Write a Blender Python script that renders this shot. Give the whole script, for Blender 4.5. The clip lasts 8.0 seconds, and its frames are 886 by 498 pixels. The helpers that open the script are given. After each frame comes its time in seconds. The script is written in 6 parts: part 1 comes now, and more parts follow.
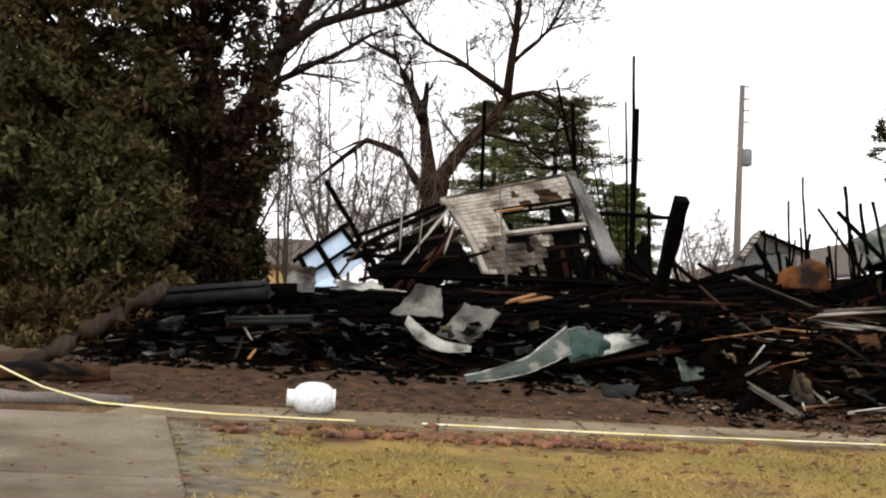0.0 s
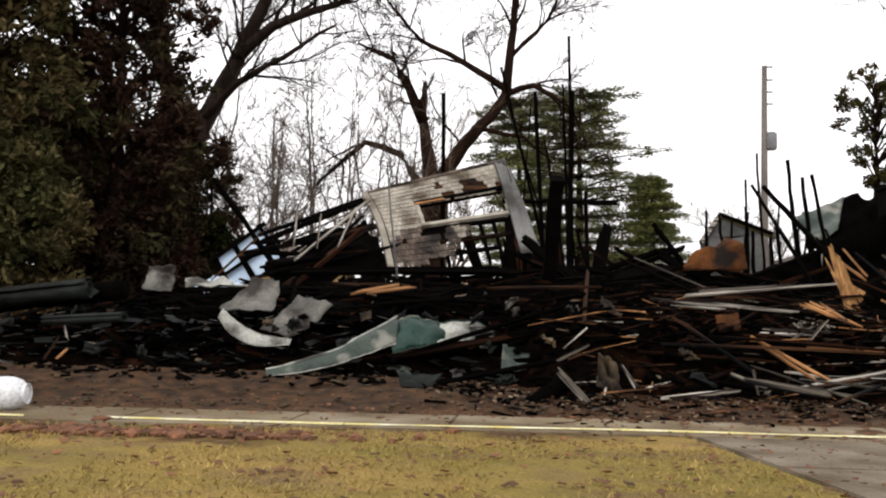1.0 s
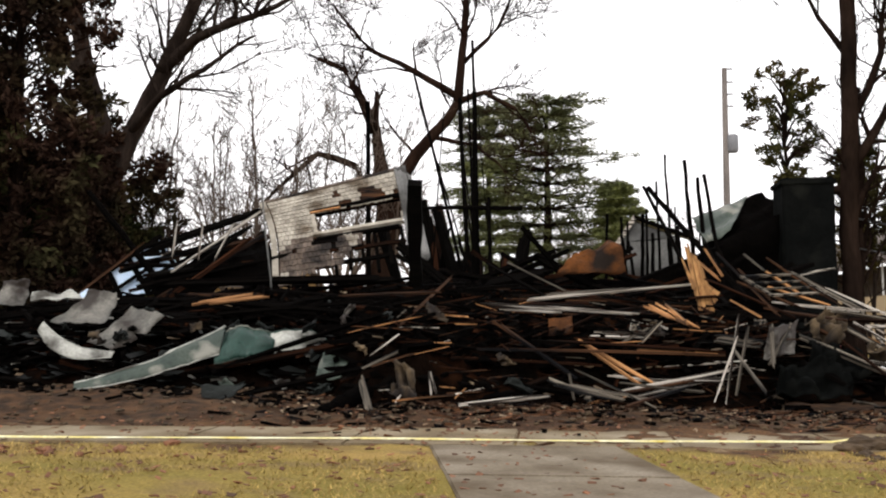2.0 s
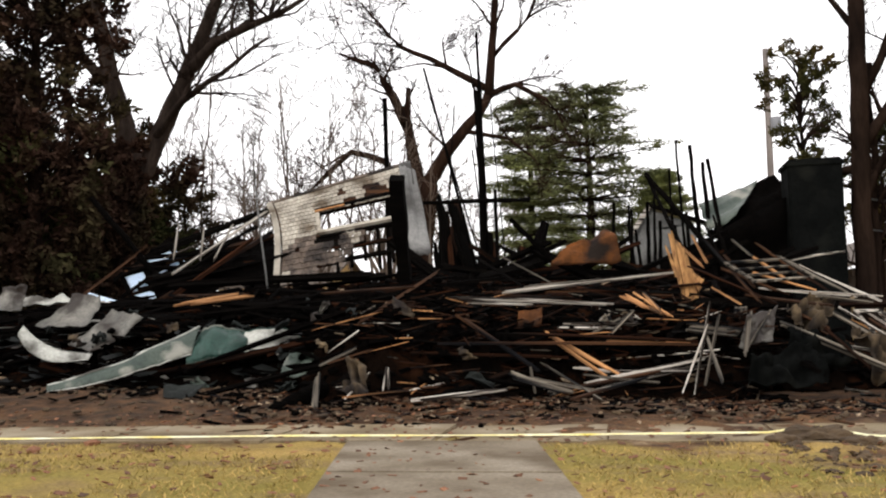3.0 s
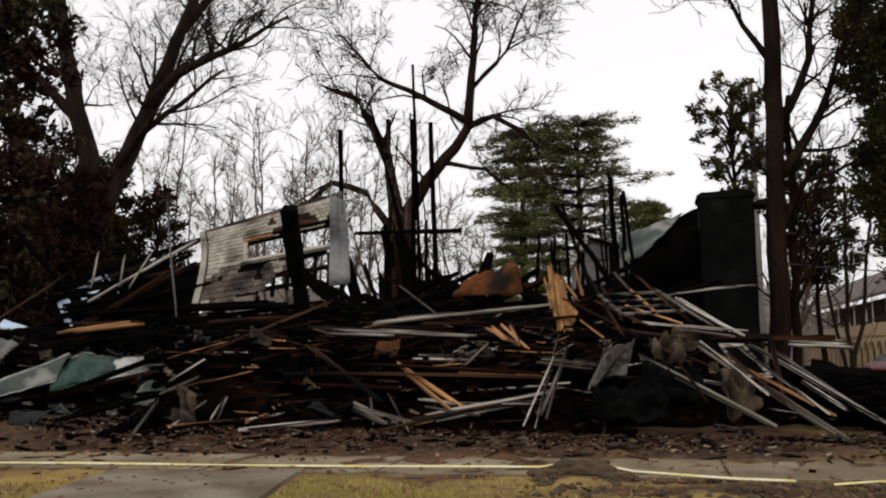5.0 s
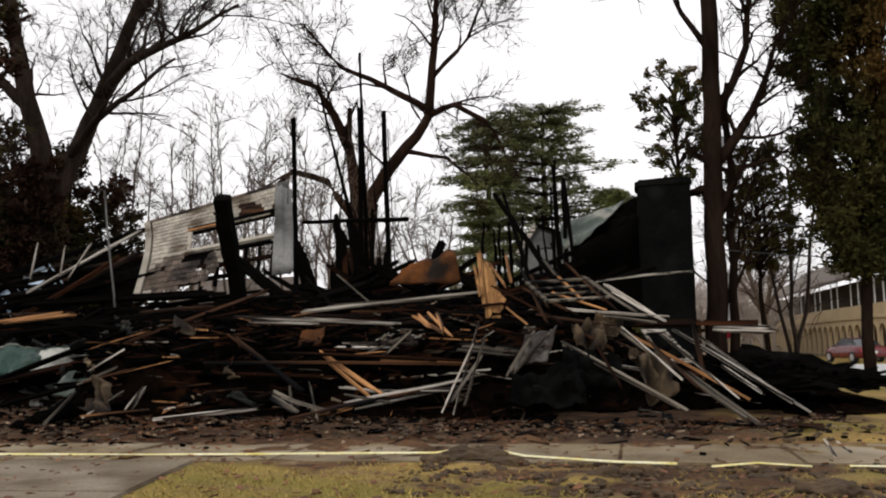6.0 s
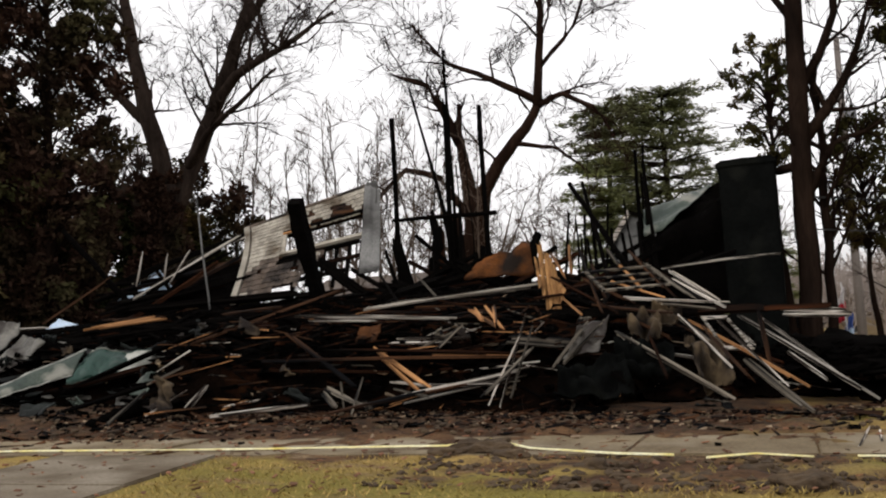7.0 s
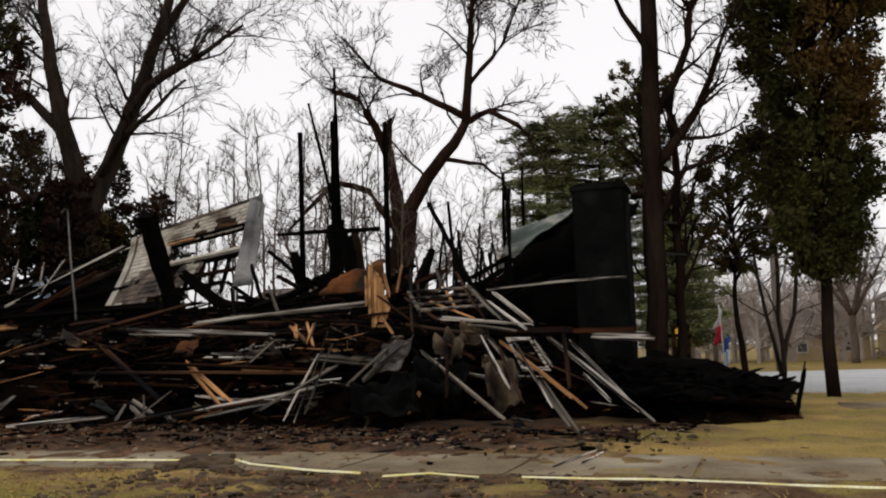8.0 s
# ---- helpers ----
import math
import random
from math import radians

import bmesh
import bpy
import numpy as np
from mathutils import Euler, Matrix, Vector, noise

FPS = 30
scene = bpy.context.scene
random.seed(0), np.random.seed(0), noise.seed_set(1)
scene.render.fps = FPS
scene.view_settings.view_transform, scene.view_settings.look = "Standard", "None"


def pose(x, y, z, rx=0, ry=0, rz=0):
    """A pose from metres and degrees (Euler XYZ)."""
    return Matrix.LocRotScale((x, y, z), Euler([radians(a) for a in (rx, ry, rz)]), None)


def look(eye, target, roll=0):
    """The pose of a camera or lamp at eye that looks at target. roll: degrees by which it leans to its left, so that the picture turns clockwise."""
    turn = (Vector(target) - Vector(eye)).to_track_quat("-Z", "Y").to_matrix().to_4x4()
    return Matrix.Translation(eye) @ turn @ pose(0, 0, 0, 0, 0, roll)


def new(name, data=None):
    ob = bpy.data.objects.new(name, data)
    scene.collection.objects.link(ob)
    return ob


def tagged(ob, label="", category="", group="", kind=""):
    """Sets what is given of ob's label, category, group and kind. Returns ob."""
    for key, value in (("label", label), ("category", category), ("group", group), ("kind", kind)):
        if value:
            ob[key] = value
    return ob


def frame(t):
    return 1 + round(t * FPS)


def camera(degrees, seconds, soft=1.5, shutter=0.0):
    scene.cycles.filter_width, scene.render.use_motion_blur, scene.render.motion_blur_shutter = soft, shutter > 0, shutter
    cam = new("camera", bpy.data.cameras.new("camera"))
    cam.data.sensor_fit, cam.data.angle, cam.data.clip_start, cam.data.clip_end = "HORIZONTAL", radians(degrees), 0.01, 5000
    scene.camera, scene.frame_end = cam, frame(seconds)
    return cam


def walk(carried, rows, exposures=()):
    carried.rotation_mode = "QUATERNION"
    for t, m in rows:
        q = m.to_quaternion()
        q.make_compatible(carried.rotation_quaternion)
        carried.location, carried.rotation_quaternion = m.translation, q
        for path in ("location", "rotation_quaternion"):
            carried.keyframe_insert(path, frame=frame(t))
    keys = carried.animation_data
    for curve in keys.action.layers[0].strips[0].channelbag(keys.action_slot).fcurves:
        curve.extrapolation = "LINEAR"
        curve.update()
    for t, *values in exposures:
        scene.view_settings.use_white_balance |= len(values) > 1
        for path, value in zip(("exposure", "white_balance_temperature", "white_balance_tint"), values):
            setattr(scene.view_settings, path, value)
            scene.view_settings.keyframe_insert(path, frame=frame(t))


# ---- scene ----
cam = camera(51.2, 8.0, soft=2.1)
METRES, EYE, TILT, LEAN, TURN = 14.4, 1.2, 4.0, -2.7, 0.0
ROWS = [
    (0.0, 0.0, 0.0, 0.0, -0.0, -0.0, -0.0),
    (0.5, 0.14, 0.03, -0.0135, 1.85, 0.56, 0.83),
    (1.0, 0.2644, 0.0568, -0.0244, 5.65, 0.5, 2.26),
    (1.5, 0.3648, 0.0791, -0.0327, 6.99, 0.03, 2.92),
    (2.0, 0.4401, 0.0949, -0.0384, 6.51, 1.25, 3.42),
    (3.5, 0.5714, 0.1255, -0.0495, 13.99, 1.36, 4.92),
    (4.0, 0.618, 0.1354, -0.0533, 16.06, 3.42, 3.59),
    (4.5, 0.6566, 0.1412, -0.0566, 13.99, 3.48, 4.36),
    (6.0, 0.7378, 0.154, -0.0644, 11.24, 2.51, 4.91),
    (6.5, 0.7679, 0.158, -0.0667, 10.71, 1.83, 7.17),
    (7.0, 0.8225, 0.171, -0.0717, 20.23, 2.97, 6.95),
    (7.5, 0.8984, 0.1868, -0.076, 19.73, 4.62, 6.64),
    (8.0, 0.9754, 0.1993, -0.0814, 18.7, 3.47, 5.73),
]
walk(cam, [(t, pose(0, 0, EYE, TILT, LEAN, TURN) @ pose(METRES * x, METRES * y, METRES * z, 90 + pitch, roll, yaw)) for t, x, y, z, yaw, pitch, roll in ROWS],
     exposures=[(0.0, -0.05), (0.5, -0.22), (1.0, -0.2), (1.5, -0.08), (2.0, -0.02), (3.5, 0.15), (4.0, -0.3), (4.3, -0.7), (4.7, -0.75), (6.0, -0.5), (7.0, -0.48), (7.5, -0.75), (8.0, -0.75)])


# ---- world, sun, exposure ----
world = bpy.data.worlds.new("overcast")
scene.world = world
world.use_nodes = True
wn = world.node_tree.nodes
sky = wn.new("ShaderNodeTexSky")
sky.sky_type = "NISHITA"
sky.sun_disc = False
sky.sun_elevation, sky.sun_rotation = radians(38), radians(200)
sky.dust_density, sky.air_density = 4.0, 1.0
pale = wn.new("ShaderNodeHueSaturation")
pale.inputs["Saturation"].default_value = 0.12
veil = wn.new("ShaderNodeMixRGB")
veil.inputs[0].default_value = 0.72
veil.inputs[2].default_value = (9.75, 9.5, 9.6, 1)
world.node_tree.links.new(sky.outputs[0], pale.inputs["Color"])
world.node_tree.links.new(pale.outputs[0], veil.inputs[1])
world.node_tree.links.new(veil.outputs[0], wn["Background"].inputs[0])
wn["Background"].inputs[1].default_value = 0.205
sun = new("sun", bpy.data.lights.new("sun", "SUN"))
sun.data.energy, sun.data.angle, sun.data.color = 0.6, radians(14), (1.0, 0.95, 0.88)
sun.matrix_world = look((-12, -26, 24), (4, 14, 0))
scene.view_settings.exposure = 0.0

# ---- materials ----


def mat(name, a, b, scale=6.0, rough=0.85, bump=0.3, stretch=(1, 1, 1), dark=None, dark_at=0.55, dark_scale=2.0, metal=0.0, vary=0.0, fine=60.0, local=True, spec=0.3, soft=0.12, island=0.0):
    """Two tones by noise, an optional third in patches, grain and relief; vary: brightness that differs from object to object."""
    m = bpy.data.materials.new(name)
    m.use_nodes = True
    n, l = m.node_tree.nodes, m.node_tree.links
    p = n["Principled BSDF"]
    tc = n.new("ShaderNodeTexCoord")
    mp = n.new("ShaderNodeMapping")
    mp.inputs["Scale"].default_value = stretch
    if local:
        info = n.new("ShaderNodeObjectInfo")
        l.new(tc.outputs["Object"], mp.inputs["Vector"])
        mul = n.new("ShaderNodeMath")
        mul.operation = "MULTIPLY"
        mul.inputs[1].default_value = 37.0
        l.new(info.outputs["Random"], mul.inputs[0])
        l.new(mul.outputs[0], mp.inputs["Location"])
    else:
        geo = n.new("ShaderNodeNewGeometry")
        l.new(geo.outputs["Position"], mp.inputs["Vector"])

    def noise_at(s, detail=6.0):
        t = n.new("ShaderNodeTexNoise")
        t.inputs["Scale"].default_value, t.inputs["Detail"].default_value = s, detail
        l.new(mp.outputs[0], t.inputs["Vector"])
        return t.outputs["Fac"]

    def ramp_of(fac, lo, hi):
        r = n.new("ShaderNodeMapRange")
        r.inputs["From Min"].default_value, r.inputs["From Max"].default_value = lo, hi
        l.new(fac, r.inputs["Value"])
        return r.outputs[0]

    def mix(fac, c, d, kind="MIX"):
        x = n.new("ShaderNodeMixRGB")
        x.blend_type = kind
        for i, v in ((0, fac), (1, c), (2, d)):
            if isinstance(v, (int, float)):
                x.inputs[i].default_value = v
            elif isinstance(v, tuple):
                x.inputs[i].default_value = (*v, 1)
            else:
                l.new(v, x.inputs[i])
        return x.outputs[0]
    col = mix(ramp_of(noise_at(scale), 0.32, 0.68), a, b)
    grain = noise_at(fine, 3.0)
    col = mix(0.55, col, mix(ramp_of(grain, 0.3, 0.7), (0.45, 0.45, 0.45), (1.25, 1.25, 1.25)), "MULTIPLY")
    if dark:
        col = mix(ramp_of(noise_at(dark_scale, 8.0), dark_at - soft, dark_at + soft), col, dark)
    if vary:
        info2 = n.new("ShaderNodeObjectInfo")
        v = n.new("ShaderNodeMapRange")
        v.inputs["To Min"].default_value, v.inputs["To Max"].default_value = 1 - vary, 1 + vary * 0.6
        l.new(info2.outputs["Random"], v.inputs["Value"])
        col = mix(1.0, col, v.outputs[0], "MULTIPLY")
    if island:
        leaf = n.new("ShaderNodeNewGeometry")
        v = n.new("ShaderNodeMapRange")
        v.inputs["To Min"].default_value, v.inputs["To Max"].default_value = 1 - island, 1 + island
        l.new(leaf.outputs["Random Per Island"], v.inputs["Value"])
        col = mix(1.0, col, v.outputs[0], "MULTIPLY")
    l.new(col, p.inputs["Base Color"])
    p.inputs["Roughness"].default_value, p.inputs["Metallic"].default_value = rough, metal
    p.inputs["Specular IOR Level"].default_value = spec
    bp = n.new("ShaderNodeBump")
    bp.inputs["Strength"].default_value, bp.inputs["Distance"].default_value = bump, 0.03
    l.new(noise_at(fine * 0.5, 5.0), bp.inputs["Height"])
    l.new(bp.outputs[0], p.inputs["Normal"])
    return m


CHAR = (0.005, 0.005, 0.0055)
GRAIN = (0.5, 9, 9)
M = {
    "white": mat("weathered_paint", (0.78, 0.73, 0.65), (0.36, 0.3, 0.24), 2.0, 0.75, 0.6, (0.6, 22, 22), (0.02, 0.014, 0.01), 0.51, 1.3, vary=0.35, soft=0.04, spec=0.12),
    "grey": mat("weathered_grey_wood", (0.27, 0.235, 0.185), (0.1, 0.08, 0.06), 2.2, 0.85, 0.5, (0.45, 16, 16), CHAR, 0.51, 0.9, vary=0.4, soft=0.06, spec=0.1),
    "brown": mat("scorched_brown_wood", (0.14, 0.062, 0.028), (0.06, 0.03, 0.016), 3, 0.85, 0.4, GRAIN, CHAR, 0.47, 0.8, vary=0.35, spec=0.06),
    "raw": mat("raw_orange_wood", (0.5, 0.25, 0.1), (0.26, 0.115, 0.045), 3, 0.75, 0.3, GRAIN, (0.025, 0.014, 0.009), 0.57, 1.1, vary=0.3, soft=0.07, spec=0.12),
    "ply": mat("splintered_plywood", (0.46, 0.25, 0.095), (0.26, 0.125, 0.05), 3, 0.75, 0.4, (6, 6, 0.3), (0.05, 0.026, 0.014), 0.62, 1.6, vary=0.3, spec=0.12),
    "rust": mat("reddish_scorched_wood", (0.062, 0.022, 0.01), (0.02, 0.009, 0.005), 3, 0.85, 0.4, GRAIN, (0.004, 0.0035, 0.003), 0.47, 0.8, vary=0.4, spec=0.02),
    "char": mat("charred_wood", (0.0045, 0.0036, 0.003), (0.002, 0.0018, 0.0017), 5, 0.8, 0.9, (0.7, 5, 5), None, vary=0.3, spec=0.008),
    "heap": mat("charred_debris", (0.0016, 0.0014, 0.0012), (0.006, 0.0035, 0.0024), 1.6, 0.9, 1.0, dark=(0.034, 0.014, 0.007), dark_at=0.66, dark_scale=1.3, fine=22, local=False, spec=0.0),
    "metal_green": mat("green_roof_metal", (0.072, 0.09, 0.07), (0.028, 0.042, 0.034), 2.4, 0.5, 0.15, dark=(0.22, 0.215, 0.18), dark_at=0.62, dark_scale=1.9, metal=0.1, fine=30, spec=0.3, soft=0.05),
    "metal_green_deep": mat("deep_green_roof_metal", (0.018, 0.055, 0.041), (0.007, 0.024, 0.018), 2.2, 0.42, 0.15, dark=(0.1, 0.11, 0.09), dark_at=0.68, dark_scale=2.0, metal=0.1, fine=30, spec=0.35, soft=0.05),
    "sheet_smoky": mat("smoke_stained_sheet", (0.2, 0.195, 0.185), (0.1, 0.1, 0.096), 1.2, 0.6, 0.15, dark=(0.035, 0.033, 0.03), dark_at=0.55, dark_scale=1.1, fine=25, spec=0.2, soft=0.1),
    "metal_grey": mat("scorched_sheet_metal", (0.22, 0.205, 0.175), (0.06, 0.06, 0.054), 1.8, 0.5, 0.2, dark=(0.022, 0.016, 0.012), dark_at=0.52, dark_scale=1.9, metal=0.1, fine=25, spec=0.3, soft=0.07),
    "metal_white": mat("pale_sheet_metal", (0.46, 0.46, 0.41), (0.2, 0.2, 0.18), 1.8, 0.5, 0.15, dark=(0.05, 0.045, 0.036), dark_at=0.57, dark_scale=1.8, metal=0.1, fine=25, spec=0.35, soft=0.06),
    "metal_dark": mat("sooty_green_metal", (0.022, 0.027, 0.024), (0.006, 0.007, 0.006), 1.6, 0.6, 0.25, dark=(0.003, 0.003, 0.003), dark_at=0.52, dark_scale=1.3, fine=25, spec=0.12),
    "rust_sheet": mat("rusted_sheet", (0.2, 0.068, 0.015), (0.08, 0.03, 0.01), 1.6, 0.85, 0.3, dark=(0.012, 0.008, 0.006), dark_at=0.5, dark_scale=1.3, fine=30, soft=0.1, spec=0.1),
    "blue_board": mat("pale_blue_board", (0.6, 0.72, 0.86), (0.48, 0.62, 0.8), 2, 0.6, 0.1, vary=0.1),
    "shingle": mat("scorched_white_shingle", (0.44, 0.4, 0.33), (0.26, 0.23, 0.185), 2.2, 0.85, 0.3, dark=(0.1, 0.075, 0.05), dark_at=0.58, dark_scale=1.3, vary=0.22, local=False, soft=0.07),
    "shingle_burnt": mat("scorched_brown_shingle", (0.16, 0.125, 0.1), (0.065, 0.045, 0.032), 2.5, 0.9, 0.4, dark=(0.012, 0.008, 0.006), dark_at=0.52, dark_scale=1.6, vary=0.4, local=False, soft=0.07),
    "soot": mat("sooty_masonry", (0.005, 0.0054, 0.005), (0.0026, 0.003, 0.0028), 2.5, 0.85, 0.5, spec=0.02, dark=(0.013, 0.0135, 0.011), dark_at=0.68, dark_scale=1.2, fine=18),
    "concrete": mat("worn_concrete", (0.255, 0.215, 0.16), (0.16, 0.126, 0.083), 1.0, 0.9, 0.35, dark=(0.085, 0.06, 0.033), dark_at=0.53, dark_scale=1.3, fine=35, local=False),
    "muddy": mat("mud_covered_concrete", (0.215, 0.165, 0.095), (0.095, 0.064, 0.031), 1.1, 0.95, 0.5, dark=(0.28, 0.235, 0.165), dark_at=0.6, dark_scale=0.9, fine=30, local=False),
    "asphalt": mat("pale_asphalt", (0.5, 0.5, 0.49), (0.4, 0.4, 0.4), 0.6, 0.9, 0.1, local=False, fine=20),
    "soil": mat("churned_soil", (0.085, 0.056, 0.03), (0.04, 0.026, 0.015), 3, 0.95, 0.8, fine=18, local=False),
    "grassblade": mat("dry_grass", (0.37, 0.25, 0.08), (0.22, 0.175, 0.042), 0.9, 0.9, 0.0, local=False, island=0.35),
    "leaf_litter": mat("dead_leaves", (0.2, 0.085, 0.04), (0.1, 0.05, 0.03), 2.5, 0.9, 0.0, local=False, island=0.5),
    "chip": mat("pale_debris_chips", (0.3, 0.225, 0.15), (0.1, 0.062, 0.034), 2.2, 0.9, 0.1, local=False, island=0.5),
    "bark": mat("dark_bark", (0.024, 0.015, 0.011), (0.008, 0.0055, 0.0045), 3, 0.95, 0.8, (1, 1, 0.25), fine=20, local=False, spec=0.0),
    "bark_red": mat("reddish_scorched_bark", (0.034, 0.019, 0.013), (0.01, 0.006, 0.005), 2, 0.95, 0.8, (1, 1, 0.25), fine=18, local=False, spec=0.0),
    "bark_slim": mat("grey_sapling_bark", (0.15, 0.115, 0.09), (0.08, 0.06, 0.048), 2, 0.95, 0.4, (1, 1, 0.25), fine=20, local=False, spec=0.0),
    "bark_pale": mat("grey_brown_bark", (0.05, 0.036, 0.029), (0.022, 0.016, 0.013), 3, 0.95, 0.6, (1, 1, 0.25), fine=20, local=False, spec=0.0),
    # Far paler than real bark: the haze of distance is mixed into the colour.
    "bark_far": mat("far_bark_hazed", (0.42, 0.36, 0.32), (0.3, 0.25, 0.22), 0.5, 0.95, 0.1, local=False),
    "needles": mat("dark_green_needles", (0.045, 0.047, 0.018), (0.011, 0.014, 0.006), 0.5, 0.85, 0.0, dark=(0.075, 0.045, 0.018), dark_at=0.6, dark_scale=0.4, local=False, spec=0.0, island=0.6),
    "needles_olive": mat("olive_brown_needles", (0.085, 0.082, 0.034), (0.026, 0.028, 0.012), 0.4, 0.85, 0.0, dark=(0.1, 0.062, 0.03), dark_at=0.56, dark_scale=0.35, local=False, spec=0.0, island=0.5),
    "cedar": mat("blue_green_needles", (0.165, 0.17, 0.078), (0.085, 0.095, 0.046), 0.4, 0.85, 0.0, dark=(0.15, 0.165, 0.05), dark_at=0.56, dark_scale=0.25, local=False, island=0.4),
    "brown_leaf": mat("purple_brown_leaves", (0.06, 0.032, 0.022), (0.02, 0.013, 0.01), 0.7, 0.8, 0.0, dark=(0.04, 0.04, 0.017), dark_at=0.58, dark_scale=0.4, local=False, spec=0.0, island=0.6),
    "rust_leaf": mat("rusty_green_needles", (0.07, 0.06, 0.02), (0.024, 0.028, 0.01), 0.45, 0.85, 0.0, dark=(0.105, 0.056, 0.018), dark_at=0.58, dark_scale=0.3, local=False, spec=0.0, island=0.4),
    "tank": mat("white_tank_paint", (0.78, 0.79, 0.8), (0.68, 0.69, 0.7), 4, 0.35, 0.05, dark=(0.3, 0.27, 0.24), dark_at=0.72, dark_scale=5, fine=30),
    "brass": mat("dull_brass", (0.4, 0.36, 0.28), (0.25, 0.22, 0.18), 8, 0.5, 0.1, metal=0.7),
    "tape": mat("yellow_tape", (0.68, 0.56, 0.13), (0.78, 0.76, 0.55), 3.5, 0.45, 0.05, local=False),
    "tan_wall": mat("tan_house_wall", (0.6, 0.4, 0.18), (0.52, 0.34, 0.15), 0.8, 0.9, 0.1),
    "brown_roof": mat("brown_shingle_roof", (0.13, 0.105, 0.085), (0.09, 0.07, 0.06), 2, 0.95, 0.2),
    "motel_wall": mat("tan_motel_wall", (0.46, 0.35, 0.21), (0.38, 0.29, 0.17), 0.3, 0.9, 0.1),
    # The motel's tan darkened: the gallery's shade is put into this colour.
    "motel_back": mat("motel_wall_painted_shade", (0.12, 0.09, 0.06), (0.08, 0.06, 0.045), 0.3, 0.9, 0.1),
    "trim": mat("white_trim", (0.7, 0.7, 0.68), (0.6, 0.6, 0.58), 2, 0.7, 0.05),
    "pole_wood": mat("grey_pole_wood", (0.2, 0.17, 0.15), (0.13, 0.11, 0.1), 2, 0.9, 0.3, (1, 1, 0.2)),
    "pole_box": mat("grey_transformer", (0.2, 0.2, 0.21), (0.16, 0.16, 0.17), 3, 0.6, 0.05),
    "wire": mat("black_cable", (0.03, 0.03, 0.03), (0.02, 0.02, 0.02), 3, 0.7, 0.0),
    "car_paint": mat("dark_red_car_paint", (0.13, 0.012, 0.016), (0.1, 0.01, 0.014), 3, 0.25, 0.0, spec=0.6),
    "car_glass": mat("dark_car_glass", (0.03, 0.032, 0.035), (0.02, 0.022, 0.025), 2, 0.08, 0.0, spec=0.7),
    "rubber": mat("black_rubber", (0.018, 0.018, 0.018), (0.012, 0.012, 0.012), 6, 0.9, 0.1),
    "chrome": mat("dull_silver_rim", (0.5, 0.5, 0.5), (0.4, 0.4, 0.4), 6, 0.35, 0.0, metal=0.8),
    "lamp_red": mat("red_lamp_lens", (0.35, 0.02, 0.02), (0.3, 0.02, 0.02), 6, 0.2, 0.0),
    "flag_red": mat("red_cloth", (0.55, 0.03, 0.05), (0.45, 0.02, 0.04), 4, 0.85, 0.1),
    "flag_white": mat("white_cloth", (0.75, 0.7, 0.7), (0.68, 0.62, 0.62), 4, 0.85, 0.1),
    "flag_blue": mat("blue_cloth", (0.05, 0.1, 0.35), (0.04, 0.08, 0.28), 4, 0.85, 0.1),
    "sign_yellow": mat("yellow_sign", (0.7, 0.42, 0.02), (0.65, 0.38, 0.02), 4, 0.5, 0.0),
    "pink_foam": mat("tan_insulation", (0.15, 0.105, 0.058), (0.04, 0.028, 0.016), 4, 0.95, 0.9, dark=(0.014, 0.01, 0.008), dark_at=0.53, dark_scale=3.0, fine=16),
}


